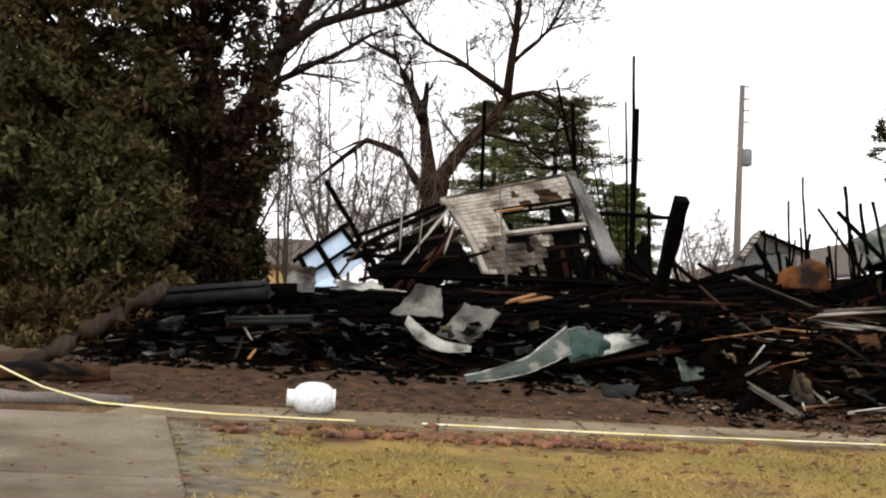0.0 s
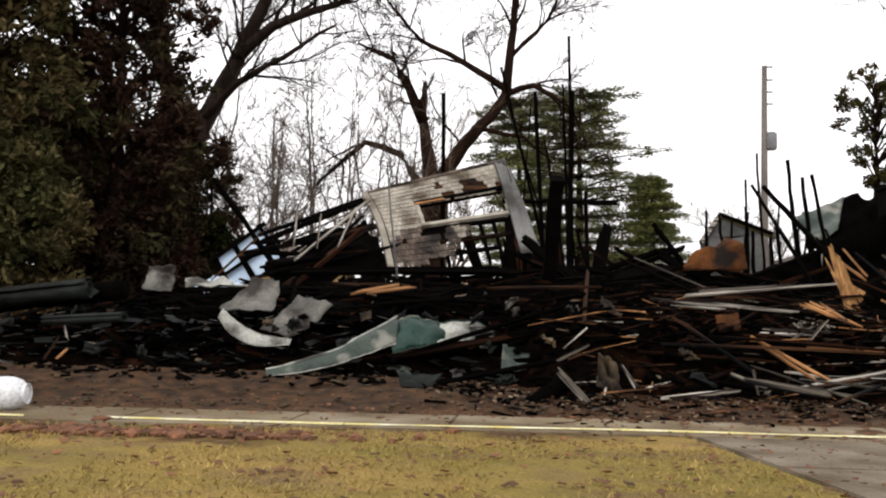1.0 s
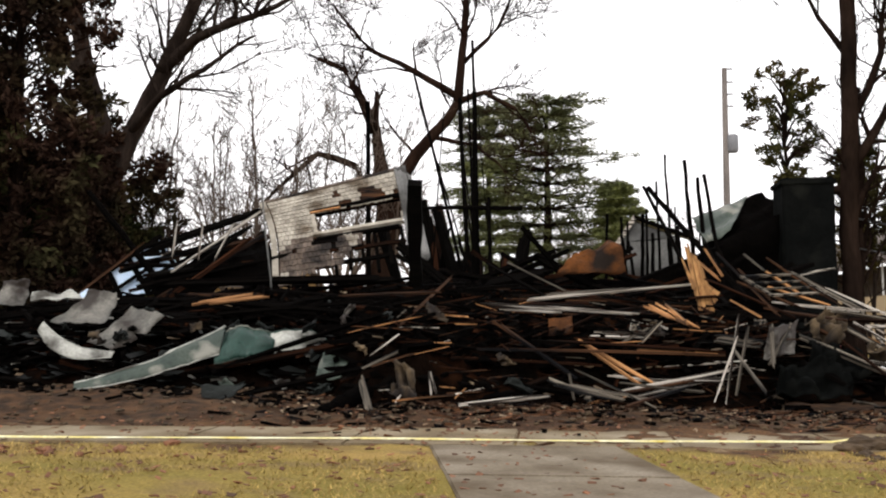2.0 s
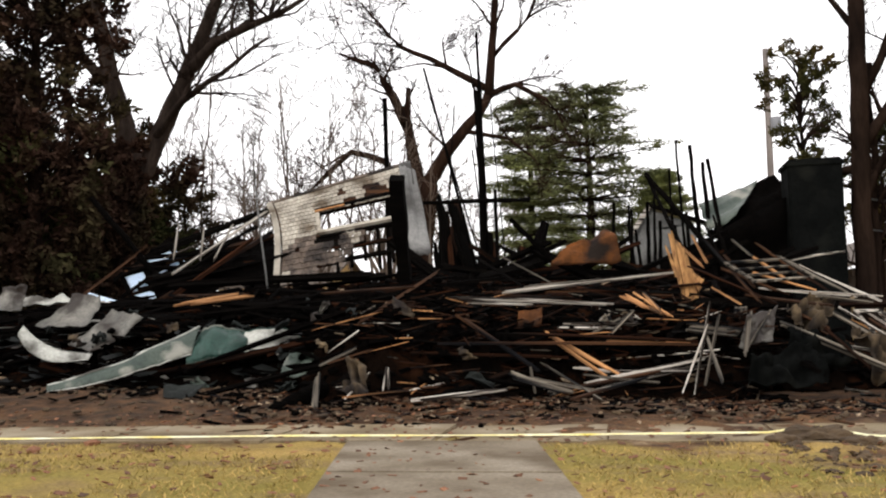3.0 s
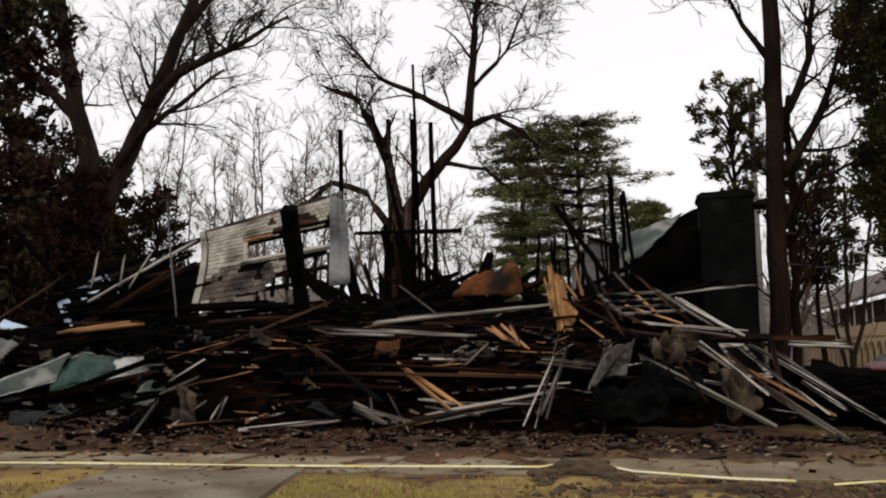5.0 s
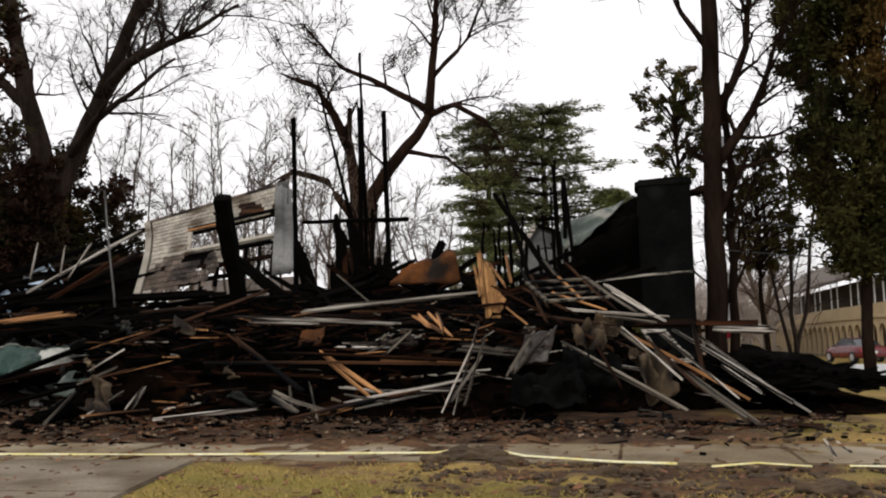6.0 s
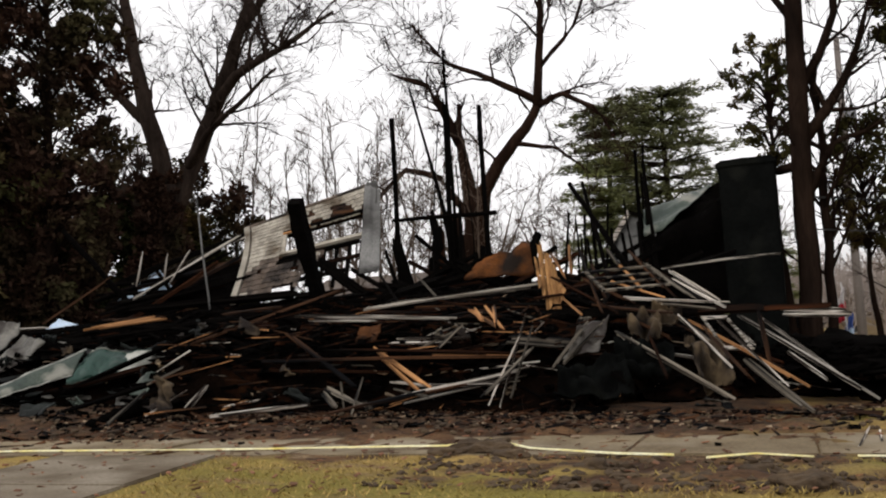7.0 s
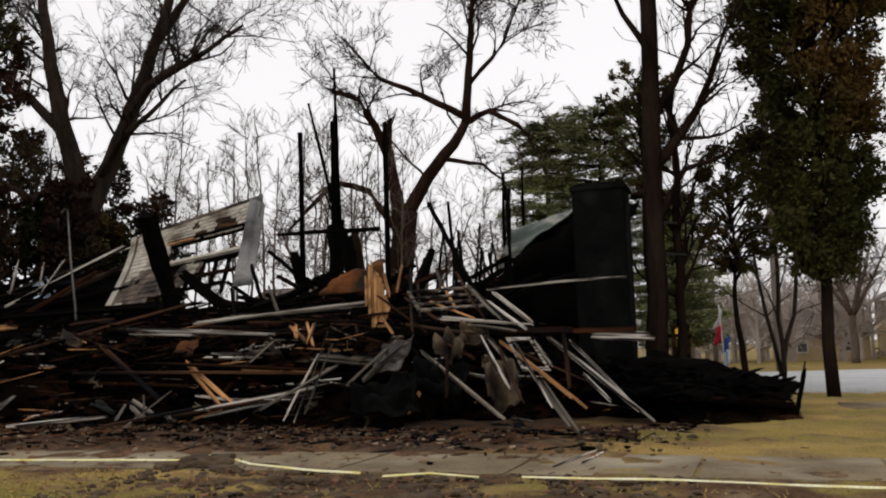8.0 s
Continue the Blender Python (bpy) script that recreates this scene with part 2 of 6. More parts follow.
def ground_material():
    """Dry grass, with bare soil where the heap was dug over."""
    m = bpy.data.materials.new("dry_lawn_and_dirt")
    m.use_nodes = True
    n, l = m.node_tree.nodes, m.node_tree.links
    p = n["Principled BSDF"]
    geo = n.new("ShaderNodeNewGeometry")

    def noise_at(s, detail=6.0, stretch=(1, 1, 1)):
        mp = n.new("ShaderNodeMapping")
        mp.inputs["Scale"].default_value = stretch
        l.new(geo.outputs["Position"], mp.inputs[0])
        t = n.new("ShaderNodeTexNoise")
        t.inputs["Scale"].default_value, t.inputs["Detail"].default_value = s, detail
        l.new(mp.outputs[0], t.inputs["Vector"])
        return t.outputs["Fac"]

    def rng(v, lo, hi, a=0.0, b=1.0):
        r = n.new("ShaderNodeMapRange")
        for i, x in enumerate((lo, hi, a, b)):
            r.inputs[i + 1].default_value = x
        l.new(v, r.inputs[0])
        return r.outputs[0]

    def op(kind, a, b):
        o = n.new("ShaderNodeMath")
        o.operation = kind
        for i, v in enumerate((a, b)):
            if isinstance(v, (int, float)):
                o.inputs[i].default_value = v
            else:
                l.new(v, o.inputs[i])
        return o.outputs[0]

    def mix(f, a, b, kind="MIX"):
        x = n.new("ShaderNodeMixRGB")
        x.blend_type = kind
        for i, v in enumerate((f, a, b)):
            if isinstance(v, (int, float)):
                x.inputs[i].default_value = v
            elif isinstance(v, tuple):
                x.inputs[i].default_value = (*v, 1)
            else:
                l.new(v, x.inputs[i])
        return x.outputs[0]
    grass = mix(rng(noise_at(0.55, 5, (0.6, 1, 1)), 0.38, 0.62), (0.31, 0.205, 0.062), (0.18, 0.145, 0.03))
    grass = mix(rng(noise_at(2.2, 8, (0.5, 1, 1)), 0.5, 0.72), grass, (0.17, 0.11, 0.055))
    grass = mix(0.7, grass, mix(rng(noise_at(45, 3), 0.3, 0.7), (0.4, 0.4, 0.4), (1.3, 1.3, 1.3)), "MULTIPLY")
    dirt = mix(rng(noise_at(1.1, 8), 0.35, 0.65), (0.13, 0.068, 0.029), (0.046, 0.022, 0.01))
    dirt = mix(rng(noise_at(2.6, 8), 0.55, 0.68), dirt, (0.19, 0.13, 0.072))
    dirt = mix(rng(noise_at(6.5, 6), 0.56, 0.66), dirt, (0.04, 0.022, 0.013))
    dirt = mix(0.7, dirt, mix(rng(noise_at(28, 4), 0.3, 0.7), (0.35, 0.35, 0.35), (1.3, 1.3, 1.3)), "MULTIPLY")
    sep = n.new("ShaderNodeSeparateXYZ")
    l.new(geo.outputs["Position"], sep.inputs[0])
    near = n.new("ShaderNodeClamp")
    near.inputs["Min"].default_value, near.inputs["Max"].default_value = -8.0, 17.0
    l.new(sep.outputs["X"], near.inputs["Value"])
    street = op("MULTIPLY", near.outputs[0], 0.21)
    depth = op("ADD", street, op("DIVIDE", op("SUBTRACT", sep.outputs["Y"], street), op("ADD", 0.912, op("MULTIPLY", near.outputs[0], 0.0165))))
    ash = op("MULTIPLY", rng(op("ADD", depth, rng(noise_at(1.3, 6), 0.3, 0.7, -0.7, 0.7)), 10.9, 12.0), 0.85)
    dirt = mix(ash, dirt, mix(rng(noise_at(5, 6), 0.35, 0.65), (0.014, 0.01, 0.007), (0.075, 0.038, 0.018)))
    worn = op("ADD", op("ADD", sep.outputs["X"], op("MULTIPLY", depth, 0.165)), rng(noise_at(0.9, 6), 0.3, 0.7, -0.4, 0.4))
    worn = op("MULTIPLY", rng(worn, 0.5, 0.05), rng(noise_at(2.4, 6), 0.34, 0.5))
    grass = mix(worn, grass, mix(rng(noise_at(6, 5), 0.35, 0.65), (0.19, 0.165, 0.125), (0.085, 0.07, 0.045)))
    wob = rng(noise_at(0.7, 6), 0.3, 0.7, -0.6, 0.6)
    y = op("ADD", depth, wob)
    band = op("MULTIPLY", rng(y, 9.35, 9.75), rng(y, 22.0, 19.0))
    band = op("MULTIPLY", band, rng(op("ADD", sep.outputs["X"], op("MULTIPLY", wob, 3.0)), 14.0, 11.5))
    dug = op("MULTIPLY", rng(op("ADD", sep.outputs["X"], op("MULTIPLY", wob, 2.0)), 8.7, 9.3), rng(y, 7.6, 8.3))
    dug = op("MULTIPLY", dug, op("MULTIPLY", rng(sep.outputs["X"], 17.0, 14.5), rng(y, 10.6, 9.8)))
    dug = op("MULTIPLY", dug, rng(noise_at(1.6, 5), 0.36, 0.5))
    red = op("MULTIPLY", rng(op("ADD", sep.outputs["X"], op("MULTIPLY", wob, 2.0)), -2.2, -1.4), rng(sep.outputs["X"], 2.2, 1.2))
    red = op("MULTIPLY", red, op("MULTIPLY", rng(y, 8.2, 8.7), rng(noise_at(1.4, 6), 0.42, 0.56)))
    bare = op("MAXIMUM", op("MAXIMUM", band, dug), red)
    col = mix(bare, grass, dirt)
    l.new(col, p.inputs["Base Color"])
    p.inputs["Roughness"].default_value = 0.95
    p.inputs["Specular IOR Level"].default_value = 0.15
    bp = n.new("ShaderNodeBump")
    bp.inputs["Strength"].default_value, bp.inputs["Distance"].default_value = 0.7, 0.05
    l.new(noise_at(14, 6), bp.inputs["Height"])
    l.new(bp.outputs[0], p.inputs["Normal"])
    return m


# ---- shapes ----
rng = random.Random(7)


def mesh_of(name, verts, faces, material, smooth=False):
    me = bpy.data.meshes.new(name)
    me.from_pydata([tuple(v) for v in verts], [], faces)
    me.materials.append(material)
    if smooth:
        me.polygons.foreach_set("use_smooth", [True] * len(me.polygons))
    me.update()
    return me


def part(name, me, parent, label=""):
    ob = new(name, me)
    ob.parent = parent
    return tagged(ob, label)


def empty(name, x=0, y=0, z=0):
    ob = new(name)
    ob.location = (x, y, z)
    return ob


def box_data(sx, sy, sz, at=(0, 0, 0), bevel=0.0):
    bm = bmesh.new()
    bmesh.ops.create_cube(bm, size=1)
    for v in bm.verts:
        v.co = Vector((v.co.x * sx + at[0], v.co.y * sy + at[1], v.co.z * sz + at[2]))
    if bevel:
        bmesh.ops.bevel(bm, geom=bm.edges[:], offset=bevel, segments=2, affect="EDGES")
    return bm


def bm_mesh(name, bm, material, smooth=False):
    me = bpy.data.meshes.new(name)
    bm.to_mesh(me)
    bm.free()
    me.materials.append(material)
    if smooth:
        me.polygons.foreach_set("use_smooth", [True] * len(me.polygons))
    return me


def tube(V, F, pts, radii, sides=5):
    start = len(V)
    for i, p in enumerate(pts):
        d = (pts[min(i + 1, len(pts) - 1)] - pts[max(i - 1, 0)]).normalized()
        u = d.orthogonal().normalized()
        w = d.cross(u)
        for k in range(sides):
            a = 2 * math.pi * k / sides
            V.append(p + (u * math.cos(a) + w * math.sin(a)) * radii[i])
    for i in range(len(pts) - 1):
        for k in range(sides):
            a, b = start + i * sides + k, start + i * sides + (k + 1) % sides
            F.append((a, b, b + sides, a + sides))
    F.append(tuple(range(start + sides - 1, start - 1, -1)))
    F.append(tuple(range(start + (len(pts) - 1) * sides, start + len(pts) * sides)))


def rvec(r):
    return Vector((r.gauss(0, 1), r.gauss(0, 1), r.gauss(0, 1)))


def axes(p, q, roll=0.0):
    """A pose at p whose x axis runs to q."""
    x = (q - p).normalized()
    up = Vector((0, 0, 1)) if abs(x.z) < 0.92 else Vector((0, -1, 0))
    y = up.cross(x).normalized()
    z = x.cross(y)
    m = Matrix((x, y, z)).transposed().to_4x4()
    return Matrix.Translation(p) @ m @ Matrix.Rotation(roll, 4, "X")


def ramp(v, pts):
    if v <= pts[0][0]:
        return pts[0][1]
    for (a, p), (b, q) in zip(pts, pts[1:]):
        if v <= b:
            return p + (q - p) * (v - a) / (b - a)
    return pts[-1][1]


def fall(x, y):
    """The lot falls gently along the street."""
    return (0.11 - 0.0185 * min(max(x, -8.0), 17.0)) * ramp(y, [(22, 1), (40, 0)])


def terrain(x, y):
    """The land: sloping along the street, falling away behind."""
    return fall(x, y) + ramp(y, [(22, 0), (60, -0.68), (120, -1.0), (400, -1.2)])


def along(x, y):
    """Depth of a thing on the verge: the pavement runs aslant to the x axis."""
    c = min(max(x, -8.0), 17.0)
    return 0.21 * c + (y - 0.21 * c) * (0.912 + 0.0165 * c)


def across(x, y):
    """The inverse of along."""
    c = min(max(x, -8.0), 17.0)
    return 0.21 * c + (y - 0.21 * c) / (0.912 + 0.0165 * c)


def on_ground(x, y, z=0.0):
    y = along(x, y)
    return (x, y, terrain(x, y) + berm(x, y) + z)


def front(x):
    return ramp(x, [(-7, 13.2), (-5, 12.8), (-2, 12.7), (0.5, 12.9), (1.6, 13.1), (2.6, 13.6), (3.4, 12.9), (4.2, 12.0), (5.2, 12.5), (5.7, 12.6), (6.6, 13.2), (8, 13.5), (9.2, 13.7), (10.5, 13.7), (12.5, 14.6), (14.5, 16.2)])


def berm(x, y):
    side = ramp(x, [(-7, 0), (-4, 0.8), (1, 0.75), (5, 0.45), (6.8, 0.3), (9, 0.06), (11, 0)])
    return side * ramp(y, [(10.9, 0), (12.4, 0.26), (27, 0.26), (31, 0)])


def lift(x, y):
    """Height of the soil."""
    return terrain(x, y) + berm(x, y)


def heap(x, y):
    """Height of the burnt heap over the ground."""
    tall = ramp(x, [(-6.3, 0), (-4.6, 0.75), (-3, 0.9), (-1, 0.92), (1, 1), (8.5, 1), (10.2, 0.9), (11.4, 0.5), (12.8, 0.2), (14.6, 0)])
    depth = y - front(x) - 2.0 * ramp(x, [(9.2, 0), (9.9, 1), (12.4, 1), (13.0, 0)])
    foot = lift(x, y)
    rise = 0.26 * ramp(x, [(-7, 0), (-4, 1), (9, 1), (12.5, 0.2), (16, 0)]) + tall * ramp(depth, [(0, 0), (0.45, 0.38), (0.9, 0.8), (1.5, 1.02), (3.5, 1.38), (6, 1.75), (8, 1.75), (11, 1.0), (14.5, 0)])
    return foot + (max(rise, foot) - foot) * tall ** 0.3 * ramp(depth, [(0, 0), (0.5, 1), (13, 1), (14.5, 0)])


# ---- ground ----
def spaced(lo, hi, step, far):
    core = list(np.arange(lo, hi, step))
    out, s = [hi], step
    while out[-1] < far:
        s *= 1.35
        out.append(out[-1] + s)
    low, s = [lo], step
    while low[-1] > -far:
        s *= 1.35
        low.append(low[-1] - s)
    return low[:0:-1] + core + out


def build_ground():
    xs, ys = spaced(-8, 18, 0.14, 1500), spaced(4, 20, 0.14, 1500)
    V, F = [], []
    for y in ys:
        for x in xs:
            z = terrain(x, y)
            if -9 < x < 19 and 3 < y < 27:
                z += berm(x, y)
                rough = ramp(across(x, y), [(9.0, 0.0), (9.6, 0.034), (9.85, 0.022), (10.5, 0.028), (10.9, 0.045), (11.6, 0.055), (20, 0.055)])
                if 9 < x < 14.5 and 8 < across(x, y) < 9.6:
                    rough = 0.045
                z += rough * (noise.noise((x * 1.9, y * 1.9, 0)) + 0.6 * noise.noise((x * 5, y * 5, 3)))
                z += 0.012 * noise.noise((x * 3, y * 3, 7)) - 0.006
            V.append((x, y, z))
    w = len(xs)
    for j in range(len(ys) - 1):
        for i in range(w - 1):
            a = j * w + i
            F.append((a, a + 1, a + w + 1, a + w))
    tagged(new("ground", mesh_of("ground", V, F, ground_material(), True)), "patchy dry winter lawn with bare brown soil", "ground", kind="structure")


build_ground()


def slab_row(name, label, slabs, material):
    base = tagged(empty(name), label, "pavement", kind="structure")
    for pts, top in slabs:
        bm = bmesh.new()
        lo = [bm.verts.new((x, along(x, y), fall(x, along(x, y)) - 0.08)) for x, y in pts]
        hi = [bm.verts.new((x, along(x, y), fall(x, along(x, y)) + top + rng.uniform(-0.004, 0.004))) for x, y in pts]
        bm.faces.new(lo[::-1])
        bm.faces.new(hi)
        for i in range(4):
            bm.faces.new((lo[i], lo[(i + 1) % 4], hi[(i + 1) % 4], hi[i]))
        bmesh.ops.bevel(bm, geom=[e for e in bm.edges if e.verts[0] in hi and e.verts[1] in hi], offset=0.012, segments=2, affect="EDGES")
        part("slab", bm_mesh("slab", bm, material), base)
    return base


def walk_line(y0, y1, left, right, n):
    """Slabs of a path that leans slightly as it leaves the street."""
    out = []
    for i in range(n):
        a, b = y0 + (y1 - y0) * i / n + 0.006, y0 + (y1 - y0) * (i + 1) / n - 0.006
        sh = lambda y: (8.9 - y) * 0.2
        out.append(([(left + sh(a), a), (right + sh(a), a), (right + sh(b), b), (left + sh(b), b)], 0.022))
    return out


slab_row("front_walk", "worn grey concrete garden walk with leaves on it", walk_line(2.9, 9.58, 5.4, 7.04, 4), M["concrete"])
slab_row("driveway", "broad stained concrete driveway", [([(-9 - 0.2 * k, 3.0 + k * 3.3), (-0.57 - 0.92 * k, 3.0 + k * 3.3), (-1.49 - 0.92 * k, 6.28 + k * 3.3), (-9.2 - 0.2 * k, 6.28 + k * 3.3)], 0.024) for k in range(2)], M["concrete"])
slab_row("sidewalk", "dirt-covered concrete pavement along the lot", [([(x + 0.006, 9.62), (x + 1.494, 9.62), (x + 1.494, 10.92), (x + 0.006, 10.92)], 0.016 if x < 5 else 0.002) for x in np.arange(-3.0, 24, 1.5)], M["muddy"])


def strip(name, x0, x1, y0, y1, lift, material, label):
    V, F = [], []
    xs, ys = np.linspace(x0, x1, 40), np.linspace(y0, y1, 14)
    for y in ys:
        for x in xs:
            V.append((x, y, terrain(x, y) + lift))
    for j in range(13):
        for i in range(39):
            a = j * 40 + i
            F.append((a, a + 1, a + 41, a + 40))
    ob = new(name, mesh_of(name, V, F, material, True))
    s = ob.modifiers.new("thick", "SOLIDIFY")
    s.thickness, s.offset = 0.1, -1
    return tagged(ob, label, "road", kind="structure")


strip("side_path", 15.2, 40, 18.9, 20.0, 0.02, M["muddy"], "pale dusty path across the lawn")
strip("road", 13.6, 160, 24.2, 46, 0.03, M["asphalt"], "pale grey asphalt side road behind the lot")


# ---- the burnt heap ----
def build_heap():
    V, F, idx = [], [], {}
    xs, ys = np.arange(-6.6, 15, 0.11), np.arange(11.2, 27.5, 0.13)
    for j, y in enumerate(ys):
        for i, x in enumerate(xs):
            h = heap(x, y) - lift(x, y)
            if h > 0.01:
                amp = min(1, h * 2)
                z = heap(x, y) + amp * (0.16 * noise.noise((x * 1.3, y * 1.3, 5)) + 0.13 * noise.noise((x * 3.7, y * 3.7, 1)) + 0.09 * abs(noise.noise((x * 9, y * 9, 2)))) - 0.27 * amp
                dx, dy = 0.06 * noise.noise((x * 7, y * 7, 9)), 0.06 * noise.noise((x * 7, y * 7, 19))
                idx[i, j] = len(V)
                V.append((x + dx, y + dy, z))
    for i, j in idx:
        q = [(i, j), (i + 1, j), (i + 1, j + 1), (i, j + 1)]
        if all(k in idx for k in q):
            F.append(tuple(idx[k] for k in q))
    tagged(new("debris_heap", mesh_of("debris_heap", V, F, M["heap"])), "heap of black charred rubble from a burnt house", "debris", kind="stuff")


build_heap()


def crumbs(name, label, count, material, place, lo, hi, seed):
    """Many small rough lumps joined in one mesh."""
    r = random.Random(seed)
    bm = bmesh.new()
    bmesh.ops.create_icosphere(bm, subdivisions=1, radius=1)
    base = [v.co.copy() for v in bm.verts]
    faces = [tuple(v.index for v in f.verts) for f in bm.faces]
    bm.free()
    V, F = [], []
    for _ in range(count):
        p = Vector(place(r))
        s = lo + (hi - lo) * r.random() ** 2.5
        e = Euler((0, 0, r.uniform(0, 6.3))).to_matrix()
        k = len(V)
        sx = r.uniform(0.9, 1.6)
        V += [p + e @ Vector((c.x * sx, c.y, c.z * 0.6)) * s * r.uniform(0.65, 1.2) for c in base]
        F += [tuple(i + k for i in f) for f in faces]
    return tagged(new(name, mesh_of(name, V, F, material)), label, "soil", kind="stuff")


def shards(name, label, count, material, place, size, seed):
    """Many small splinters and crumbs joined in one mesh."""
    r = random.Random(seed)
    V, F = [], []
    for _ in range(count):
        p = place(r)
        if p is None:
            continue
        lx, ly, lz = size(r)
        e = Euler((r.uniform(-0.5, 0.5), r.uniform(-0.25, 0.25), r.uniform(0, 6.3))).to_matrix()
        a = len(V)
        for k in range(8):
            c = Vector(((k & 1) - 0.5, ((k >> 1) & 1) - 0.5, (k >> 2) - 0.5))
            c = Vector((c.x * lx * r.uniform(0.6, 1), c.y * ly * r.uniform(0.6, 1), c.z * lz))
            V.append(Vector(p) + e @ c)
        F += [(a, a + 2, a + 3, a + 1), (a + 4, a + 5, a + 7, a + 6), (a, a + 1, a + 5, a + 4), (a + 2, a + 6, a + 7, a + 3), (a, a + 4, a + 6, a + 2), (a + 1, a + 3, a + 7, a + 5)]
    return tagged(new(name, mesh_of(name, V, F, material)), label, "debris", kind="stuff")


def on_heap(r):
    x = r.uniform(-6, 14)
    y = front(x) + abs(r.gauss(0, 3.5))
    if heap(x, y) - lift(x, y) < 0.05:
        return None
    return (x, y, heap(x, y) + r.uniform(-0.3, -0.1))


shards("charred_splinters", "charred wood splinters all over the heap", 4200, M["char"], on_heap, lambda r: (r.uniform(0.15, 1.0), r.uniform(0.03, 0.12), r.uniform(0.02, 0.07)), 1)
def on_slab(r):
    x, y = r.uniform(11.9, 14.3), r.uniform(15.6, 18.2)
    if y < 15.2 + (x - 12) * 0.75:
        return None
    return (x, y, ramp(x, [(11.9, 0.62), (14.3, 0.2)]) * ramp(y, [(15.2, 0.45), (17.6, 1.0)]) + r.uniform(-0.04, 0.1))


shards("slab_splinters", "charred planks and splinters on the fallen roofing", 520, M["char"], on_slab, lambda r: (r.uniform(0.2, 1.0), r.uniform(0.05, 0.2), r.uniform(0.02, 0.05)), 18)
shards("brown_splinters", "scorched brown splinters among the rubble", 1100, M["rust"], on_heap, lambda r: (r.uniform(0.1, 0.7), r.uniform(0.03, 0.12), r.uniform(0.015, 0.05)), 2)
shards("pale_splinters", "pale ashy fragments among the rubble", 240, M["chip"], on_heap, lambda r: (r.uniform(0.06, 0.4), r.uniform(0.03, 0.1), r.uniform(0.01, 0.03)), 3)


def on_right(r):
    x = r.uniform(4.2, 12.3)
    y = front(x) + abs(r.gauss(0.3, 1.3))
    if heap(x, y) - lift(x, y) < 0.02:
        return None
    return (x, y, heap(x, y) + r.uniform(-0.08, 0.03))


for kind, count, seed in (("raw", 26, 14), ("white", 22, 15), ("rust", 170, 16), ("brown", 90, 22), ("grey", 16, 17)):
    shards("sticks", "thin broken laths scattered over the rubble", count, M[kind], on_right, lambda r: (r.uniform(0.2, 1.2), r.uniform(0.008, 0.026), r.uniform(0.008, 0.02)), seed)


def on_dirt(r):
    x = r.uniform(-5, 13.5)
    y = r.uniform(along(x, 11.0), front(x) + 0.4)
    return (x, y, lift(x, y) + 0.02)


def on_skirt(r):
    """The trampled strip before the heap."""
    x = r.uniform(2.6, 13.2)
    y = front(x) + 0.2 - abs(r.gauss(0, 0.95))
    return (x, y, lift(x, y) + 0.015)


shards("chips", "pale chips scattered on the soil", 360, M["chip"], on_skirt, lambda r: (r.uniform(0.02, 0.12), r.uniform(0.01, 0.04), r.uniform(0.01, 0.025)), 4)
shards("skirt_char", "charred bits strewn before the heap", 330, M["char"], on_skirt, lambda r: (r.uniform(0.04, 0.35), r.uniform(0.015, 0.05), r.uniform(0.012, 0.04)), 19)
shards("skirt_brown", "brown splinters strewn before the heap", 620, M["brown"], on_skirt, lambda r: (r.uniform(0.05, 0.45), r.uniform(0.012, 0.05), r.uniform(0.01, 0.03)), 20)
shards("left_char", "charred bits strewn before the metal sheets", 120, M["char"], lambda r: (lambda x, y: (x, y, lift(x, y) + 0.015))(r.uniform(-5, 3.6), 12.6 - abs(r.gauss(0, 0.35))), lambda r: (r.uniform(0.05, 0.3), r.uniform(0.02, 0.1), r.uniform(0.015, 0.05)), 22)
crumbs("clods", "dark clods of soil along the heap", 1500, M["soil"], on_dirt, 0.01, 0.05, 5)
crumbs("dug_clods", "dark clods on the dug-over verge", 700, M["soil"], lambda r: on_ground(r.uniform(8.9, 13.6), r.uniform(8.0, 9.6)), 0.01, 0.06, 6)
shards("dead_leaves", "brown dead leaves scattered on lawn and soil", 1700, M["leaf_litter"], lambda r: on_ground(r.triangular(-5, 15, 5), r.uniform(4.5, 12.3), 0.02), lambda r: (r.uniform(0.02, 0.085), r.uniform(0.015, 0.06), 0.006), 8)
crumbs("red_clods", "reddish crumbs of clay beside the tape", 420, M["leaf_litter"], lambda r: on_ground(r.gauss(0.3, 1.0), 9.05 + abs(r.gauss(0, 0.3)) - 0.3, 0.01), 0.012, 0.08, 9)


def build_grass():
    r = random.Random(11)
    V, F = [], []
    for _ in range(44000):
        x, y = r.uniform(-2.7, 16), r.uniform(4.6, 9.5)
        lx = (8.9 - y) * 0.2
        if 5.35 + lx < x < 7.1 + lx or noise.noise((x * 0.9, y * 0.9, 4)) < -0.25:
            continue
        if x > 9 and y > 8.2 and r.random() < 0.85:
            continue
        if x < -0.28 * y or x < -0.165 * y and r.random() < 0.8:
            continue
        a, h, w = r.uniform(0, 6.3), r.uniform(0.012, 0.042), 0.006
        dx, dy = math.cos(a) * w, math.sin(a) * w
        k = len(V)
        g = on_ground(x, y)
        V += [(x - dx, g[1] - dy, g[2]), (x + dx, g[1] + dy, g[2]), (x + r.gauss(0, 0.03), g[1] + r.gauss(0, 0.03), g[2] + h)]
        F.append((k, k + 1, k + 2))
    tagged(new("grass", mesh_of("grass", V, F, M["grassblade"])), "short straw-coloured winter grass", "grass", kind="stuff")


